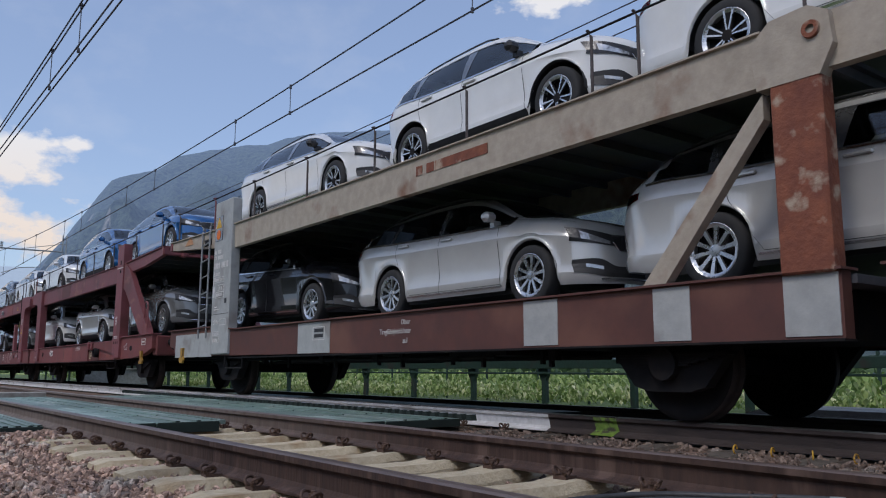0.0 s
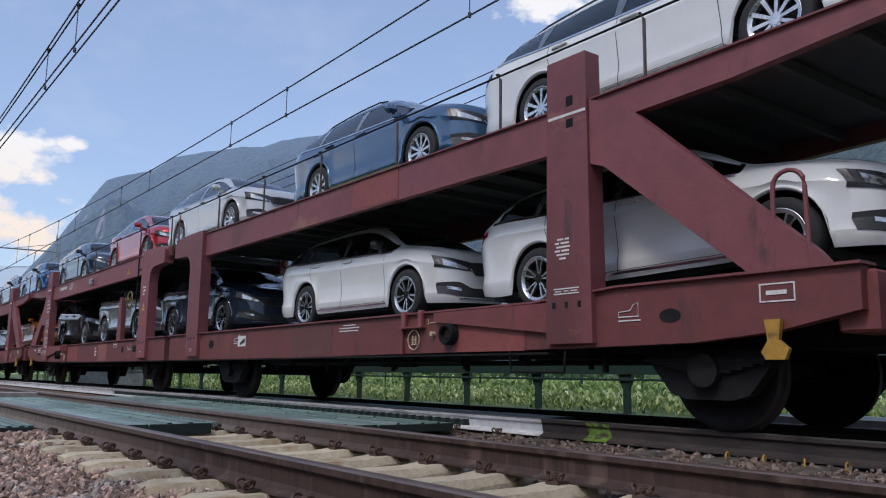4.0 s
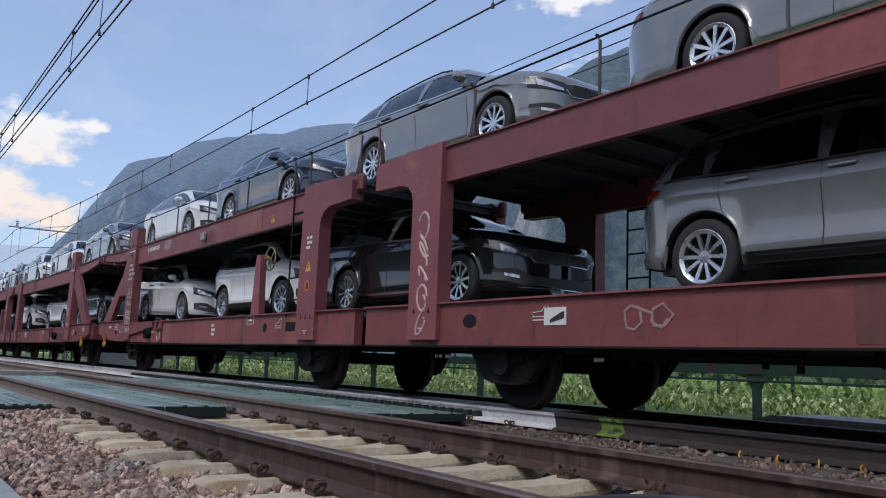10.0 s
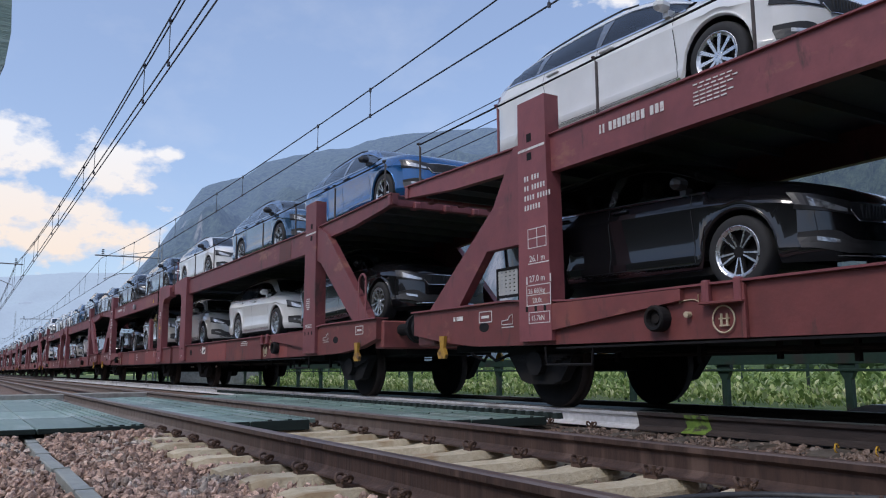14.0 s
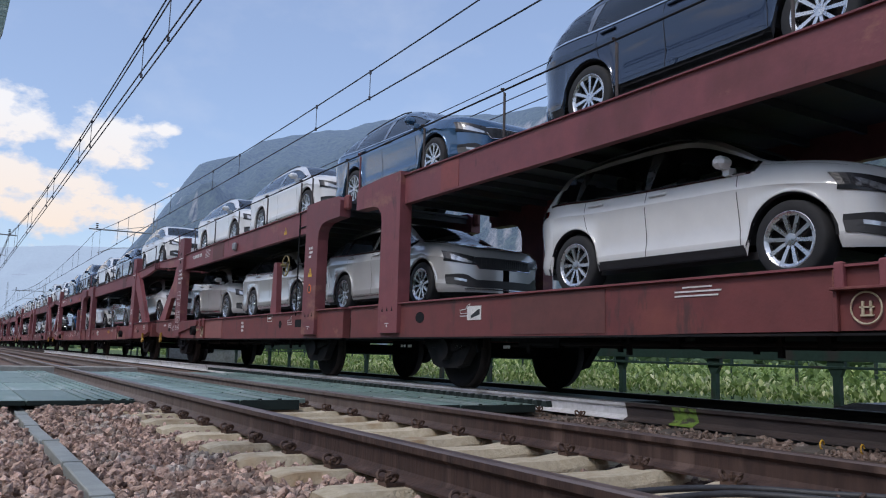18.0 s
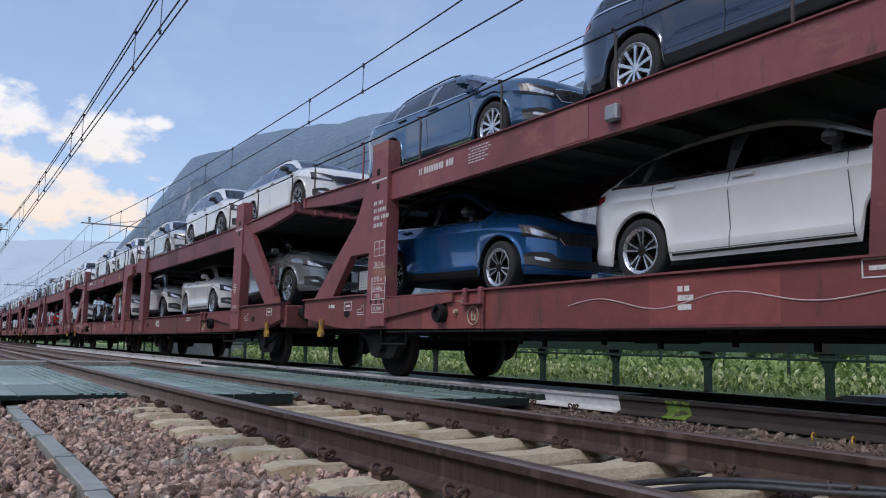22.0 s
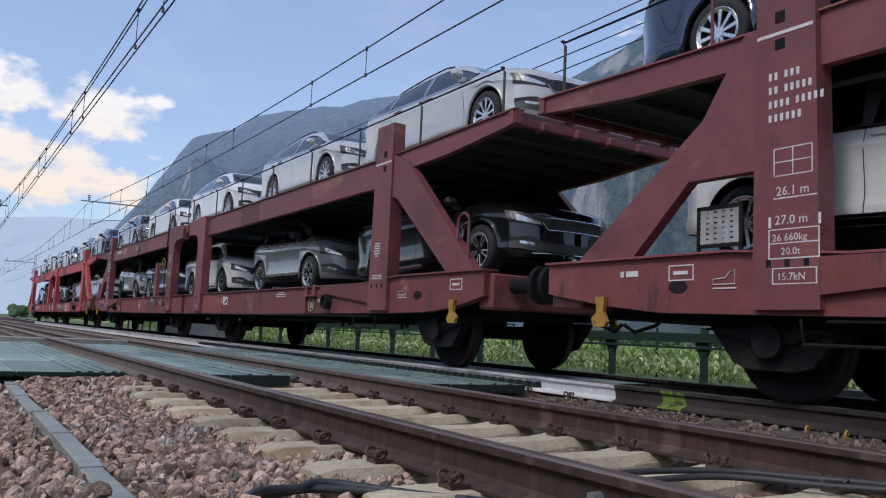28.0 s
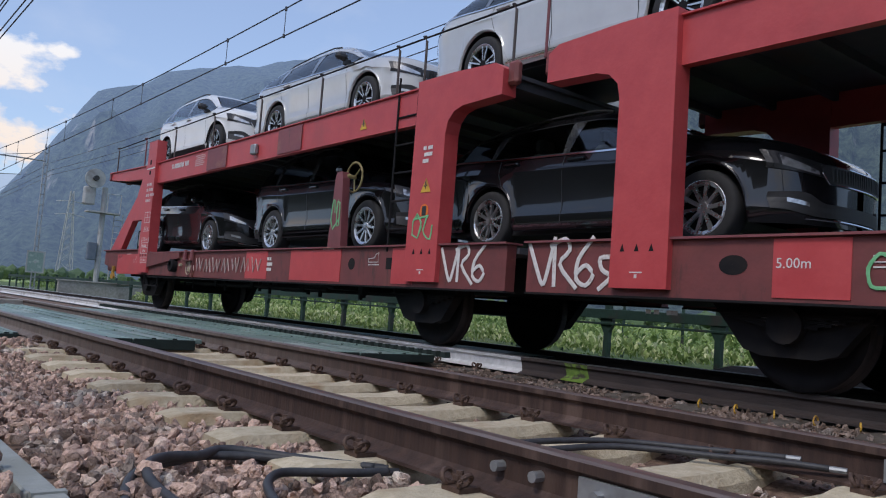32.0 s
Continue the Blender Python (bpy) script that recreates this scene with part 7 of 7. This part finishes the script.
for j, (zz, turns) in enumerate(((2.0, 1.0), (1.72, 1.4), (1.45, 0.8), (1.18, 1.2), (0.9, 1.0))):
    part("graffiti", tube([(-HW - 0.036, 12.10 + 0.10 * math.cos(2 * math.pi * turns * k / 12 + j) * (1 - 0.02 * k), zz + 0.12 * math.sin(2 * math.pi * turns * k / 12 + 2 * j) - 0.01 * k) for k in range(13)], 0.017, 6), M_SPRAYP, WAGONS[4], "pinkish chalk scrawl")
scribble(WAGONS[4], 9.30, 0.85, 0.55, 0.24, -HW + 0.016, strip("faint_scrawl_paint", (0.30, 0.19, 0.18)), 31, label="faint pinkish sprayed scrawl", r=0.014)
part("chalk_line", tube([(-HW + 0.016, 19.95 - 0.1 * k, 0.83 + 0.045 * math.sin(k * 0.42) * (1 + 0.3 * math.sin(k * 0.13))) for k in range(42)], 0.006, 5), M_SPRAYP, WAGONS[8], "wavy pale chalk line")
scribble(WAGONS[8], 7.86, 0.92, 0.58, 0.17, -HW + 0.010, M_YELLOW, 26, r=0.007)


def motions():
    """The train rolls past; everything on it goes with it."""
    for ob, m in TRAIN:
        loc, rot, _ = m.decompose()
        walk(ob, [(t, Matrix.LocRotScale(loc + Vector((0, y - KNOTS[0][1], 0)), rot, None)) for t, y in KNOTS])
    # wheels roll on the rail: 0.46 m radius, keyed 15 times a second
    spin = [(i / 15, (along(i / 15) - KNOTS[0][1]) / 0.46) for i in range(481)]
    for ob, m in TRAIN:
        for axle in ob.children:
            if axle.name.startswith("wheelset_axle"):
                at = axle.location.copy()
                walk(axle, [(t, Matrix.Translation(at) @ Matrix.Rotation(-a, 4, "X")) for t, a in spin])

# ---- beside the track ----
def fence():
    root = tagged(new("guard_fence"), "green guard fence with a thick dark beam beside the track", "fence")
    X = 11.0
    y = -4.0
    pm = None
    while y < 62:
        if pm is None:
            bm = boxes((-0.05, 0.05, -0.055, 0.055, -0.42, 0.72), bevel=0.008)
            prism([(-0.055, 0.22), (0.055, 0.22), (0.13, 0.36), (0.13, 0.46), (-0.13, 0.46), (-0.13, 0.36)], -0.052, 0.03, bm)
            ob = part("post", bm, M_FENCE, root, "", pose(X, y, 0))
            pm = ob.data
        else:
            link("post", pm, None, root, "", pose(X + random.uniform(-0.02, 0.02), y, random.uniform(-0.015, 0.015), 0, random.uniform(-0.6, 0.6), 0))
        y += 2.19
    part("beam", boxes((X - 0.09, X - 0.055, -6, 62, 0.455, 0.615), bevel=0.006), M_FENCE, root, "thick dark green beam")
    part("rail", boxes((X - 0.085, X - 0.052, -6, 62, 0.345, 0.385), bevel=0.005), M_FENCE, root)
    for j in range(26):
        link("hanger", HANG, None, root, "", pose(X + 3.2, -2 + j * 1.7 + random.uniform(-0.3, 0.3), 0))


bm_ = bmesh.new()
box(bm_, -0.02, 0.02, -0.025, 0.025, -0.36, 0.78)
box(bm_, -0.015, 0.015, -0.16, 0.16, 0.66, 0.69)
HANG = bpy.data.meshes.new("hanger")
bm_.to_mesh(HANG)
bm_.free()
HANG.materials.append(M_FENCE)
fence()


def leaves(name, label, x0, x1, y0, y1, n, h0, h1, size, material, seed, rows=None, lean=0.15):
    """A stand of leafy plants: many bent leaves, thicker along rows."""
    rs = np.random.RandomState(seed)
    x = rs.uniform(x0, x1, n)
    if rows:
        x = x0 + np.round((x - x0) / rows) * rows + rs.normal(0, rows * 0.16, n)
    y = rs.uniform(y0, y1, n)
    # plants stand in clumps of uneven height
    cl = np.array([noise.noise((a * 1.9, b * 1.9, seed)) for a, b in zip(x, y)])
    top = h0 + (h1 - h0) * np.clip(0.5 + 0.75 * cl + rs.normal(0, 0.16, n), 0.05, 1.25)
    z = -0.36 + top * rs.uniform(0.25, 1.0, n) ** 0.7
    s = size * rs.uniform(0.5, 1.3, n)
    yaw, up = rs.uniform(0, 6.283, n), rs.uniform(lean, 1.4, n)
    d = np.stack([np.cos(yaw) * np.cos(up), np.sin(yaw) * np.cos(up), np.sin(up)], 1)
    side = np.stack([-np.sin(yaw), np.cos(yaw), np.zeros(n)], 1)
    p = np.stack([x, y, z], 1)
    mid = p + d * s[:, None] * 0.5
    tip = p + d * s[:, None] - np.array([0, 0, 1.0]) * s[:, None] * 0.25
    w = side * s[:, None] * 0.20
    V = np.concatenate([p, mid - w, mid + w, tip], 1).reshape(-1, 3)
    k = np.arange(n)[:, None] * 4
    F = np.concatenate([k + [0, 1, 2], k + [1, 3, 2]], 1).reshape(-1, 3)
    me = bpy.data.meshes.new(name)
    me.from_pydata(V.tolist(), [], F.tolist())
    return tagged(link(name, me, material), label, "plants", kind="stuff")


def leaf_mat(name, c1, c2, c3):
    m = bpy.data.materials.new(name)
    m.use_nodes = True
    nt = m.node_tree
    N, L = nt.nodes.new, nt.links.new
    b = nt.nodes["Principled BSDF"]
    geo, rp = N("ShaderNodeNewGeometry"), N("ShaderNodeValToRGB")
    L(geo.outputs["Random Per Island"], rp.inputs[0])
    rp.color_ramp.elements[0].color, rp.color_ramp.elements[1].color = (*c1, 1), (*c3, 1)
    e = rp.color_ramp.elements.new(0.6)
    e.color = (*c2, 1)
    L(rp.outputs[0], b.inputs["Base Color"])
    b.inputs["Roughness"].default_value = 0.55
    tr, mx = N("ShaderNodeBsdfTranslucent"), N("ShaderNodeMixShader")
    L(rp.outputs[0], tr.inputs[0])
    mx.inputs[0].default_value = 0.35
    L(b.outputs[0], mx.inputs[1])
    L(tr.outputs[0], mx.inputs[2])
    L(mx.outputs[0], nt.nodes["Material Output"].inputs[0])
    return m


M_LEAF = leaf_mat("crop_leaf", (0.17, 0.26, 0.06), (0.36, 0.45, 0.15), (0.78, 0.77, 0.46))
M_LEAFD = leaf_mat("deep_crop_leaf", (0.10, 0.17, 0.04), (0.19, 0.28, 0.075), (0.34, 0.42, 0.14))
M_GRASS = leaf_mat("field_grass", (0.22, 0.32, 0.08), (0.33, 0.43, 0.13), (0.48, 0.54, 0.20))
leaves("crop_edge", "pale-tipped leafy plants at the edge of a field", 11.5, 13.2, 1, 40, 15000, 0.20, 0.50, 0.19, M_LEAF, 3, lean=0.75)
leaves("crop_rows", "rows of deep green crop plants", 13.2, 16.5, 2, 70, 15000, 0.30, 0.62, 0.24, M_LEAFD, 4, rows=0.75)
leaves("tall_grass", "pale yellow-green grass of the field behind the crop", 16.5, 25, 2, 70, 17000, 0.35, 0.62, 0.30, M_GRASS, 9, lean=0.9)
leaves("grass_verge", "low grass between the track and the fence", 9.3, 11.5, 0, 40, 9000, 0.02, 0.14, 0.10, M_LEAFD, 6)


def far_woods():
    """Far trees and bushes along the valley floor, one sheet of small clumps."""
    rs = np.random.RandomState(8)
    V, F, base = [], [], 0
    ico = bmesh.new()
    bmesh.ops.create_icosphere(ico, subdivisions=1, radius=1)
    iv = np.array([v.co[:] for v in ico.verts])
    fi = np.array([[v.index for v in f.verts] for f in ico.faces])
    ico.free()
    for az0, az1, d0, d1, n, h in ((4, 40, 170, 330, 900, 4.5), (7, 16, 420, 800, 500, 9), (40, 100, 150, 420, 900, 5)):
        for _ in range(n):
            a, d = radians(rs.uniform(az0, az1)), rs.uniform(d0, d1)
            r = h * rs.uniform(0.12, 0.4)
            c = np.array([math.sin(a) * d, math.cos(a) * d, -0.4 + rs.uniform(0.1, 1) * h * 0.55])
            w = iv * (1 + rs.normal(0, 0.22, (len(iv), 1))) * r * np.array([1, 1, 0.85]) + c
            V.append(w)
            F.append(fi + base)
            base += len(w)
    me = bpy.data.meshes.new("far_woods")
    me.from_pydata(np.concatenate(V).tolist(), [], np.concatenate(F).tolist())
    tagged(link("far_woods", me, mat("far_foliage", (0.045, 0.08, 0.03), (0.09, 0.14, 0.055), 0.9, 0, 0.6, (0.06, 0.10, 0.06), 0.05)), "far trees and bushes on the valley floor", "trees", kind="stuff")


far_woods()
structure(part("field_strip", boxes((25, 110, -20, 300, -0.42, -0.20)), mat("pale_meadow", (0.28, 0.36, 0.13), (0.36, 0.44, 0.18), 0.95, 0, 0.6, (0.16, 0.24, 0.08), 0.05)), "pale green mown meadow", "meadow")


# ---- overhead line ----
def catenary(name, label, x, zc, zm, ya, yb, span):
    root = tagged(new(name), label, "overhead line")

    def zmess(y):
        q = ((y - ya) % span) / span
        return zm + 0.9 * (2 * q - 1) ** 2 - 0.05
    n = 60
    ys = [ya + (yb - ya) * i / n for i in range(n + 1)]
    for dx in ((-0.03, 0.03) if x < 4 else (0.0,)):
        part("messenger_wire", tube([(x + dx, y, zmess(y)) for y in ys], 0.0135, 6), M_WIRE, root)
        part("contact_wire", tube([(x + dx * 1.6, y, zc) for y in ys], 0.0135, 6), M_WIRE, root)
    y = ya + 2.2
    i = 0
    while y < yb:
        bm = cyl(bmesh.new(), (x, y, zc), (x, y, zmess(y)), 0.008, 5)
        cyl(bm, (x, y, zc - 0.03), (x, y, zc + 0.04), 0.024, 6)
        cyl(bm, (x, y, zmess(y) - 0.05), (x, y, zmess(y) + 0.03), 0.024, 6)
        part("dropper", bm, M_WIRE, root)
        y += (2.1, 6.2)[i % 2] if x < 4 else (2.6, 5.4)[i % 2]
        i += 1


catenary("overhead_line", "twin copper overhead wires with droppers", 2.56, 5.28, 5.95, -6.0, 174.0, 60.0)
catenary("overhead_line", "copper overhead wire with droppers above the train", 6.35, 5.15, 5.71, -13.0, 167.0, 60.0)
for zz in (6.36, 5.93, 5.66):
    ob = part("feeder_cable", tube([(9.75, y, zz + 0.5 * (((y + 13) % 60) / 30 - 1) ** 2 - 0.1) for y in range(-13, 168, 4)], 0.012, 5), M_WIRE)
    tagged(ob, "thin dark feeder cable strung between masts", "cable", "feeder cables")


def mast(x, y, h, reach, zc, label, sign=False):
    """Slim steel mast with a bracket arm that holds the wires; reach: x of the wires."""
    root = tagged(new("line_mast"), label, "mast", "masts of the overhead line")
    root.location = (x, y, -0.4)
    bm = boxes((-0.11, -0.07, -0.09, 0.09, 0, h), (0.07, 0.11, -0.09, 0.09, 0, h))
    for k in range(int(h / 0.55)):
        box(bm, -0.09, 0.09, -0.085, -0.06, 0.3 + k * 0.55, 0.36 + k * 0.55)
    part("pole", bm, M_STEEL, root)
    part("footing", boxes((-0.3, 0.3, -0.3, 0.3, -0.3, 0.12), bevel=0.02), M_CONC, root)
    if reach is not None:
        r = reach - x
        s = 1 if r > 0 else -1
        bm = tube([(0, 0, zc + 1.75), (r + 0.4 * s, 0, zc + 1.70)], 0.04, 8)
        tube([(0, 0, zc + 2.2), (r * 0.7, 0, zc + 1.75)], 0.016, 6, bm)
        arm = part("bracket_arm", bm, M_STEEL, root)
        bm = tube([(r * 0.35, 0, zc + 1.68), (r * 0.38, 0, zc + 0.85), (r - 0.9 * s, 0, zc + 0.75), (r - 0.1 * s, 0, zc + 0.42)], 0.022, 6)
        part("steady_arm", bm, M_STEEL, arm)
        bm = bmesh.new()
        for k in range(4):
            cyl(bm, (r, 0, zc + 1.68 + 0.10 * k), (r, 0, zc + 1.73 + 0.10 * k), 0.07, 10)
        part("insulator", bm, M_TRIM, arm)
    if sign:
        bd = part("sign_board", boxes((-0.42, 0.42, -0.16, -0.12, 1.15, 2.25), bevel=0.02), M_GREEN, root, "green board with a white border")
        bm = boxes((-0.45, 0.45, -0.175, -0.162, 2.20, 2.28), (-0.45, 0.45, -0.175, -0.162, 1.12, 1.20), (-0.45, -0.37, -0.175, -0.162, 1.2, 2.2), (0.37, 0.45, -0.175, -0.162, 1.2, 2.2), (-0.05, 0.05, -0.172, -0.162, 1.62, 1.74))
        part("white_border", bm, M_PALE, bd)


mast(9.35, 46.5, 8.0, 6.35, 5.35, "slim steel mast with bracket arm and a green board", True)
mast(-1.9, 54.0, 8.2, 2.56, 5.5, "slim steel mast with a bracket arm over the empty track")
mast(9.35, 107, 8.0, 6.35, 5.3, "slim steel mast with a bracket arm")
mast(-1.9, 114, 8.2, 2.56, 5.5, "slim steel mast with a bracket arm over the empty track")
mast(9.35, 184, 13.0, None, 5.3, "tall plain steel pole far along the line")
mast(9.35, -13, 8.0, 6.35, 5.3, "slim steel mast with a bracket arm")
mast(-1.9, -6, 8.2, 2.56, 5.5, "slim steel mast with a bracket arm over the empty track")


def signal():
    root = tagged(new("railway_signal"), "pale railway signal with a ladder and working platform", "signal")
    root.location = (10.75, 40.0, -0.4)
    part("pole", cyl(bmesh.new(), (0, 0, 0), (0, 0, 5.4), 0.13, 12), M_PALE, root)
    pl = part("platform", boxes((-0.75, 0.75, -0.35, 0.35, 4.15, 4.22)), M_PALE, root)
    part("guard_rail", tube([(0.7, -0.3, 4.2), (0.7, -0.3, 5.1), (0.1, -0.3, 5.1), (0.1, -0.3, 4.2)], 0.025, 6), M_PALE, pl)
    bm = bmesh.new()
    tube([(0.5, -0.15, 0), (0.5, -0.15, 4.2)], 0.025, 6, bm)
    tube([(0.9, -0.15, 0), (0.9, -0.15, 4.2)], 0.025, 6, bm)
    for k in range(13):
        tube([(0.5, -0.15, 0.3 + k * 0.3), (0.9, -0.15, 0.3 + k * 0.3)], 0.018, 6, bm)
    part("ladder", bm, M_PALE, root)
    head = part("signal_head", boxes((-0.95, -0.45, -0.2, 0.2, 4.5, 5.35), bevel=0.05), M_PALE, root)
    bm = cyl(bmesh.new(), (-0.55, -0.16, 5.75), (-0.55, -0.26, 5.75), 0.46, 24)
    part("backing_disc", bm, M_PALE, root)
    part("lamp_hood", cyl(bmesh.new(), (-0.55, -0.26, 5.75), (-0.55, -0.48, 5.75), 0.12, 14), M_TRIM, root, "black lamp hood")
    part("relay_box", boxes((-0.55, -0.15, -0.2, 0.1, 1.9, 2.75), bevel=0.03), mat("blue_grey_box", (0.10, 0.13, 0.17), (0.15, 0.18, 0.22), 0.6), root, "blue-grey box")


signal()
wl = part("low_wall", boxes((8.5, 12.2, 37.2, 37.45, -0.42, 0.42), (8.45, 12.25, 37.15, 37.5, 0.42, 0.48), bevel=0.01), M_CONC)
tagged(wl, "low weathered concrete wall beside the line", "wall")
wl = part("kerb_block", prism([(5.75, -0.42), (5.75, -0.11), (5.45, -0.02), (-2.0, -0.02), (-2.0, -0.42)], 8.9, 10.0), M_CONC)
tagged(wl, "grey concrete kerb block beside the far rail", "kerb")


def pylon(x, y, h):
    root = tagged(new("power_pylon"), "far pale lattice power pylon in the haze", "pylon")
    bm = bmesh.new()
    w = 2.6

    def leg(sx, sy, z):
        q = 1 - 0.82 * z / h
        return (x + sx * w * q, y + sy * w * q, z - 0.4)
    lv = [h * k / 9 for k in range(10)]
    for sx, sy in ((-1, -1), (1, -1), (1, 1), (-1, 1)):
        tube([leg(sx, sy, z) for z in lv], 0.13, 4, bm)
    for a, b in zip(lv, lv[1:]):
        for (p, q) in (((-1, -1), (1, -1)), ((1, -1), (1, 1)), ((1, 1), (-1, 1)), ((-1, 1), (-1, -1))):
            tube([leg(*p, a), leg(*q, b)], 0.07, 4, bm)
            tube([leg(*q, a), leg(*p, b)], 0.07, 4, bm)
    part("tower", bm, M_PALE, root)
    bm = bmesh.new()
    for zz in (h * 0.72, h * 0.86):
        tube([(x - 5, y, zz), (x, y, zz + 0.8), (x + 5, y, zz)], 0.13, 4, bm)
    part("cross_arm", bm, M_PALE, root)


pylon(71, 305, 33)


# ---- a green board on a post close to the camera's left ----
def green_board():
    root = tagged(new("trackside_board"), "dark green rounded board on a steel post close by", "board")
    pts = [(-0.75, 1.62), (-0.02, 1.62), (0.045, 1.66), (0.085, 1.80), (0.10, 1.95), (0.09, 2.15), (0.055, 2.5), (0.0, 2.7), (-0.75, 2.75)]
    bm = prism([(a, z) for a, z in pts], -0.03, 0.03)
    part("board", bm, M_GREEN, root, "", pose(0, 4.05, 0.0, 0, 0, 90) @ pose(0, 0, 0, 0, 0, 180))
    part("post", cyl(bmesh.new(), (-0.72, 4.12, -0.5), (-0.72, 4.12, 2.85), 0.035, 10), M_STEEL, root)


green_board()


# ---- cables, joints ----
def cables():
    for pts, r in (([(0.70, 1.95, -0.21), (0.73, 2.20, -0.20), (0.80, 2.42, -0.18), (0.90, 2.58, -0.175), (1.03, 2.68, -0.18), (1.18, 2.74, -0.18), (1.36, 2.68, -0.185), (1.52, 2.55, -0.19), (1.66, 2.44, -0.19)], 0.020),
                   ([(0.92, 1.90, -0.21), (0.86, 2.10, -0.19), (0.84, 2.32, -0.165), (0.89, 2.52, -0.15), (1.00, 2.64, -0.155), (1.12, 2.68, -0.165), (1.24, 2.76, -0.165), (1.38, 2.68, -0.175), (1.54, 2.53, -0.185), (1.67, 2.42, -0.19)], 0.021),
                   ([(1.10, 1.85, -0.21), (1.11, 2.05, -0.195), (1.16, 2.24, -0.175), (1.26, 2.36, -0.17), (1.38, 2.36, -0.175), (1.52, 2.33, -0.18), (1.66, 2.32, -0.185)], 0.019),
                   ([(1.96, 2.50, -0.19), (2.2, 2.52, -0.17), (2.5, 2.50, -0.15), (2.8, 2.42, -0.14), (3.0, 2.28, -0.135), (3.12, 2.08, -0.13), (3.20, 1.90, -0.12), (3.25, 1.72, -0.11)], 0.018),
                   ([(1.96, 2.44, -0.19), (2.25, 2.44, -0.18), (2.55, 2.40, -0.165), (2.82, 2.32, -0.15), (2.98, 2.18, -0.145), (3.10, 1.96, -0.14), (3.19, 1.74, -0.125), (3.25, 1.54, -0.12)], 0.018),
                   ([(2.05, 2.26, -0.20), (2.2, 2.32, -0.18), (2.42, 2.33, -0.175), (2.5, 2.26, -0.18), (2.38, 2.18, -0.19)], 0.016)):
        # smooth the line
        fine = []
        for i in range(len(pts) - 1):
            p0, p1, p2, p3 = (Vector(pts[max(0, min(len(pts) - 1, i + d))]) for d in (-1, 0, 1, 2))
            for k in range(6):
                t = k / 6
                fine.append(0.5 * ((2 * p1) + (p2 - p0) * t + (2 * p0 - 5 * p1 + 4 * p2 - p3) * t * t + (3 * p1 - p0 - 3 * p2 + p3) * t ** 3))
        fine.append(Vector(pts[-1]))
        c = tagged(new("bond_cable"), "thick grey-black bond cable looped over the ballast", "cable", "bond cables")
        part("sheath", tube(fine, r * 0.8, 10), M_CABLE, c, smooth=True)
        part("cable_shoe", cyl(bmesh.new(), fine[-2], fine[-1] + (fine[-1] - fine[-3]) * 1.2, r * 0.7, 8), M_STEEL if pts[0][0] > 1.9 else M_CABLE, c, "metal cable shoe")
    for x, y0, y1 in ((R1, 0.95, 1.55), (R2, 0.75, 1.35)):
        root = tagged(new("rail_joint"), "bolted grey joint plate on the side of a rail", "rail joint", "rail joints")
        part("plate", prism([(y0, -0.135), (y1, -0.135), (y1, -0.048), (y0, -0.048)], x - 0.034, x - 0.012), M_STEEL, root)
        for k in range(4):
            yy = y0 + 0.08 + k * (y1 - y0 - 0.16) / 3
            part("bolt", cyl(bmesh.new(), (x - 0.034, yy, -0.09), (x - 0.062, yy, -0.09), 0.019, 6), M_STEEL, root)
    for k in range(2):
        b = tagged(part("rail_bolt", cyl(bmesh.new(), (R1 - 0.01, 1.72 + 0.17 * k, -0.085), (R1 - 0.05, 1.72 + 0.17 * k, -0.085), 0.018, 8), M_STEEL), "bright bolt through the web of a rail", "bolt", "bolts in the rail web")
    rs = np.random.RandomState(4)
    for k in range(5):
        ring = [(0.035 * math.cos(2 * math.pi * j / 12), 0, 0.03 * math.sin(2 * math.pi * j / 12)) for j in range(10)]
        w = part("tie_loop", tube(ring, 0.006, 5), M_YELLOW, None, "", pose(5.35 - 0.02 * k, 2.35 + 0.28 * k, -0.155, 0, 0, rs.uniform(-30, 30)))
        tagged(w, "small yellow cable loop beside the rail", "cable loop", "yellow cable loops")


cables()


motions()
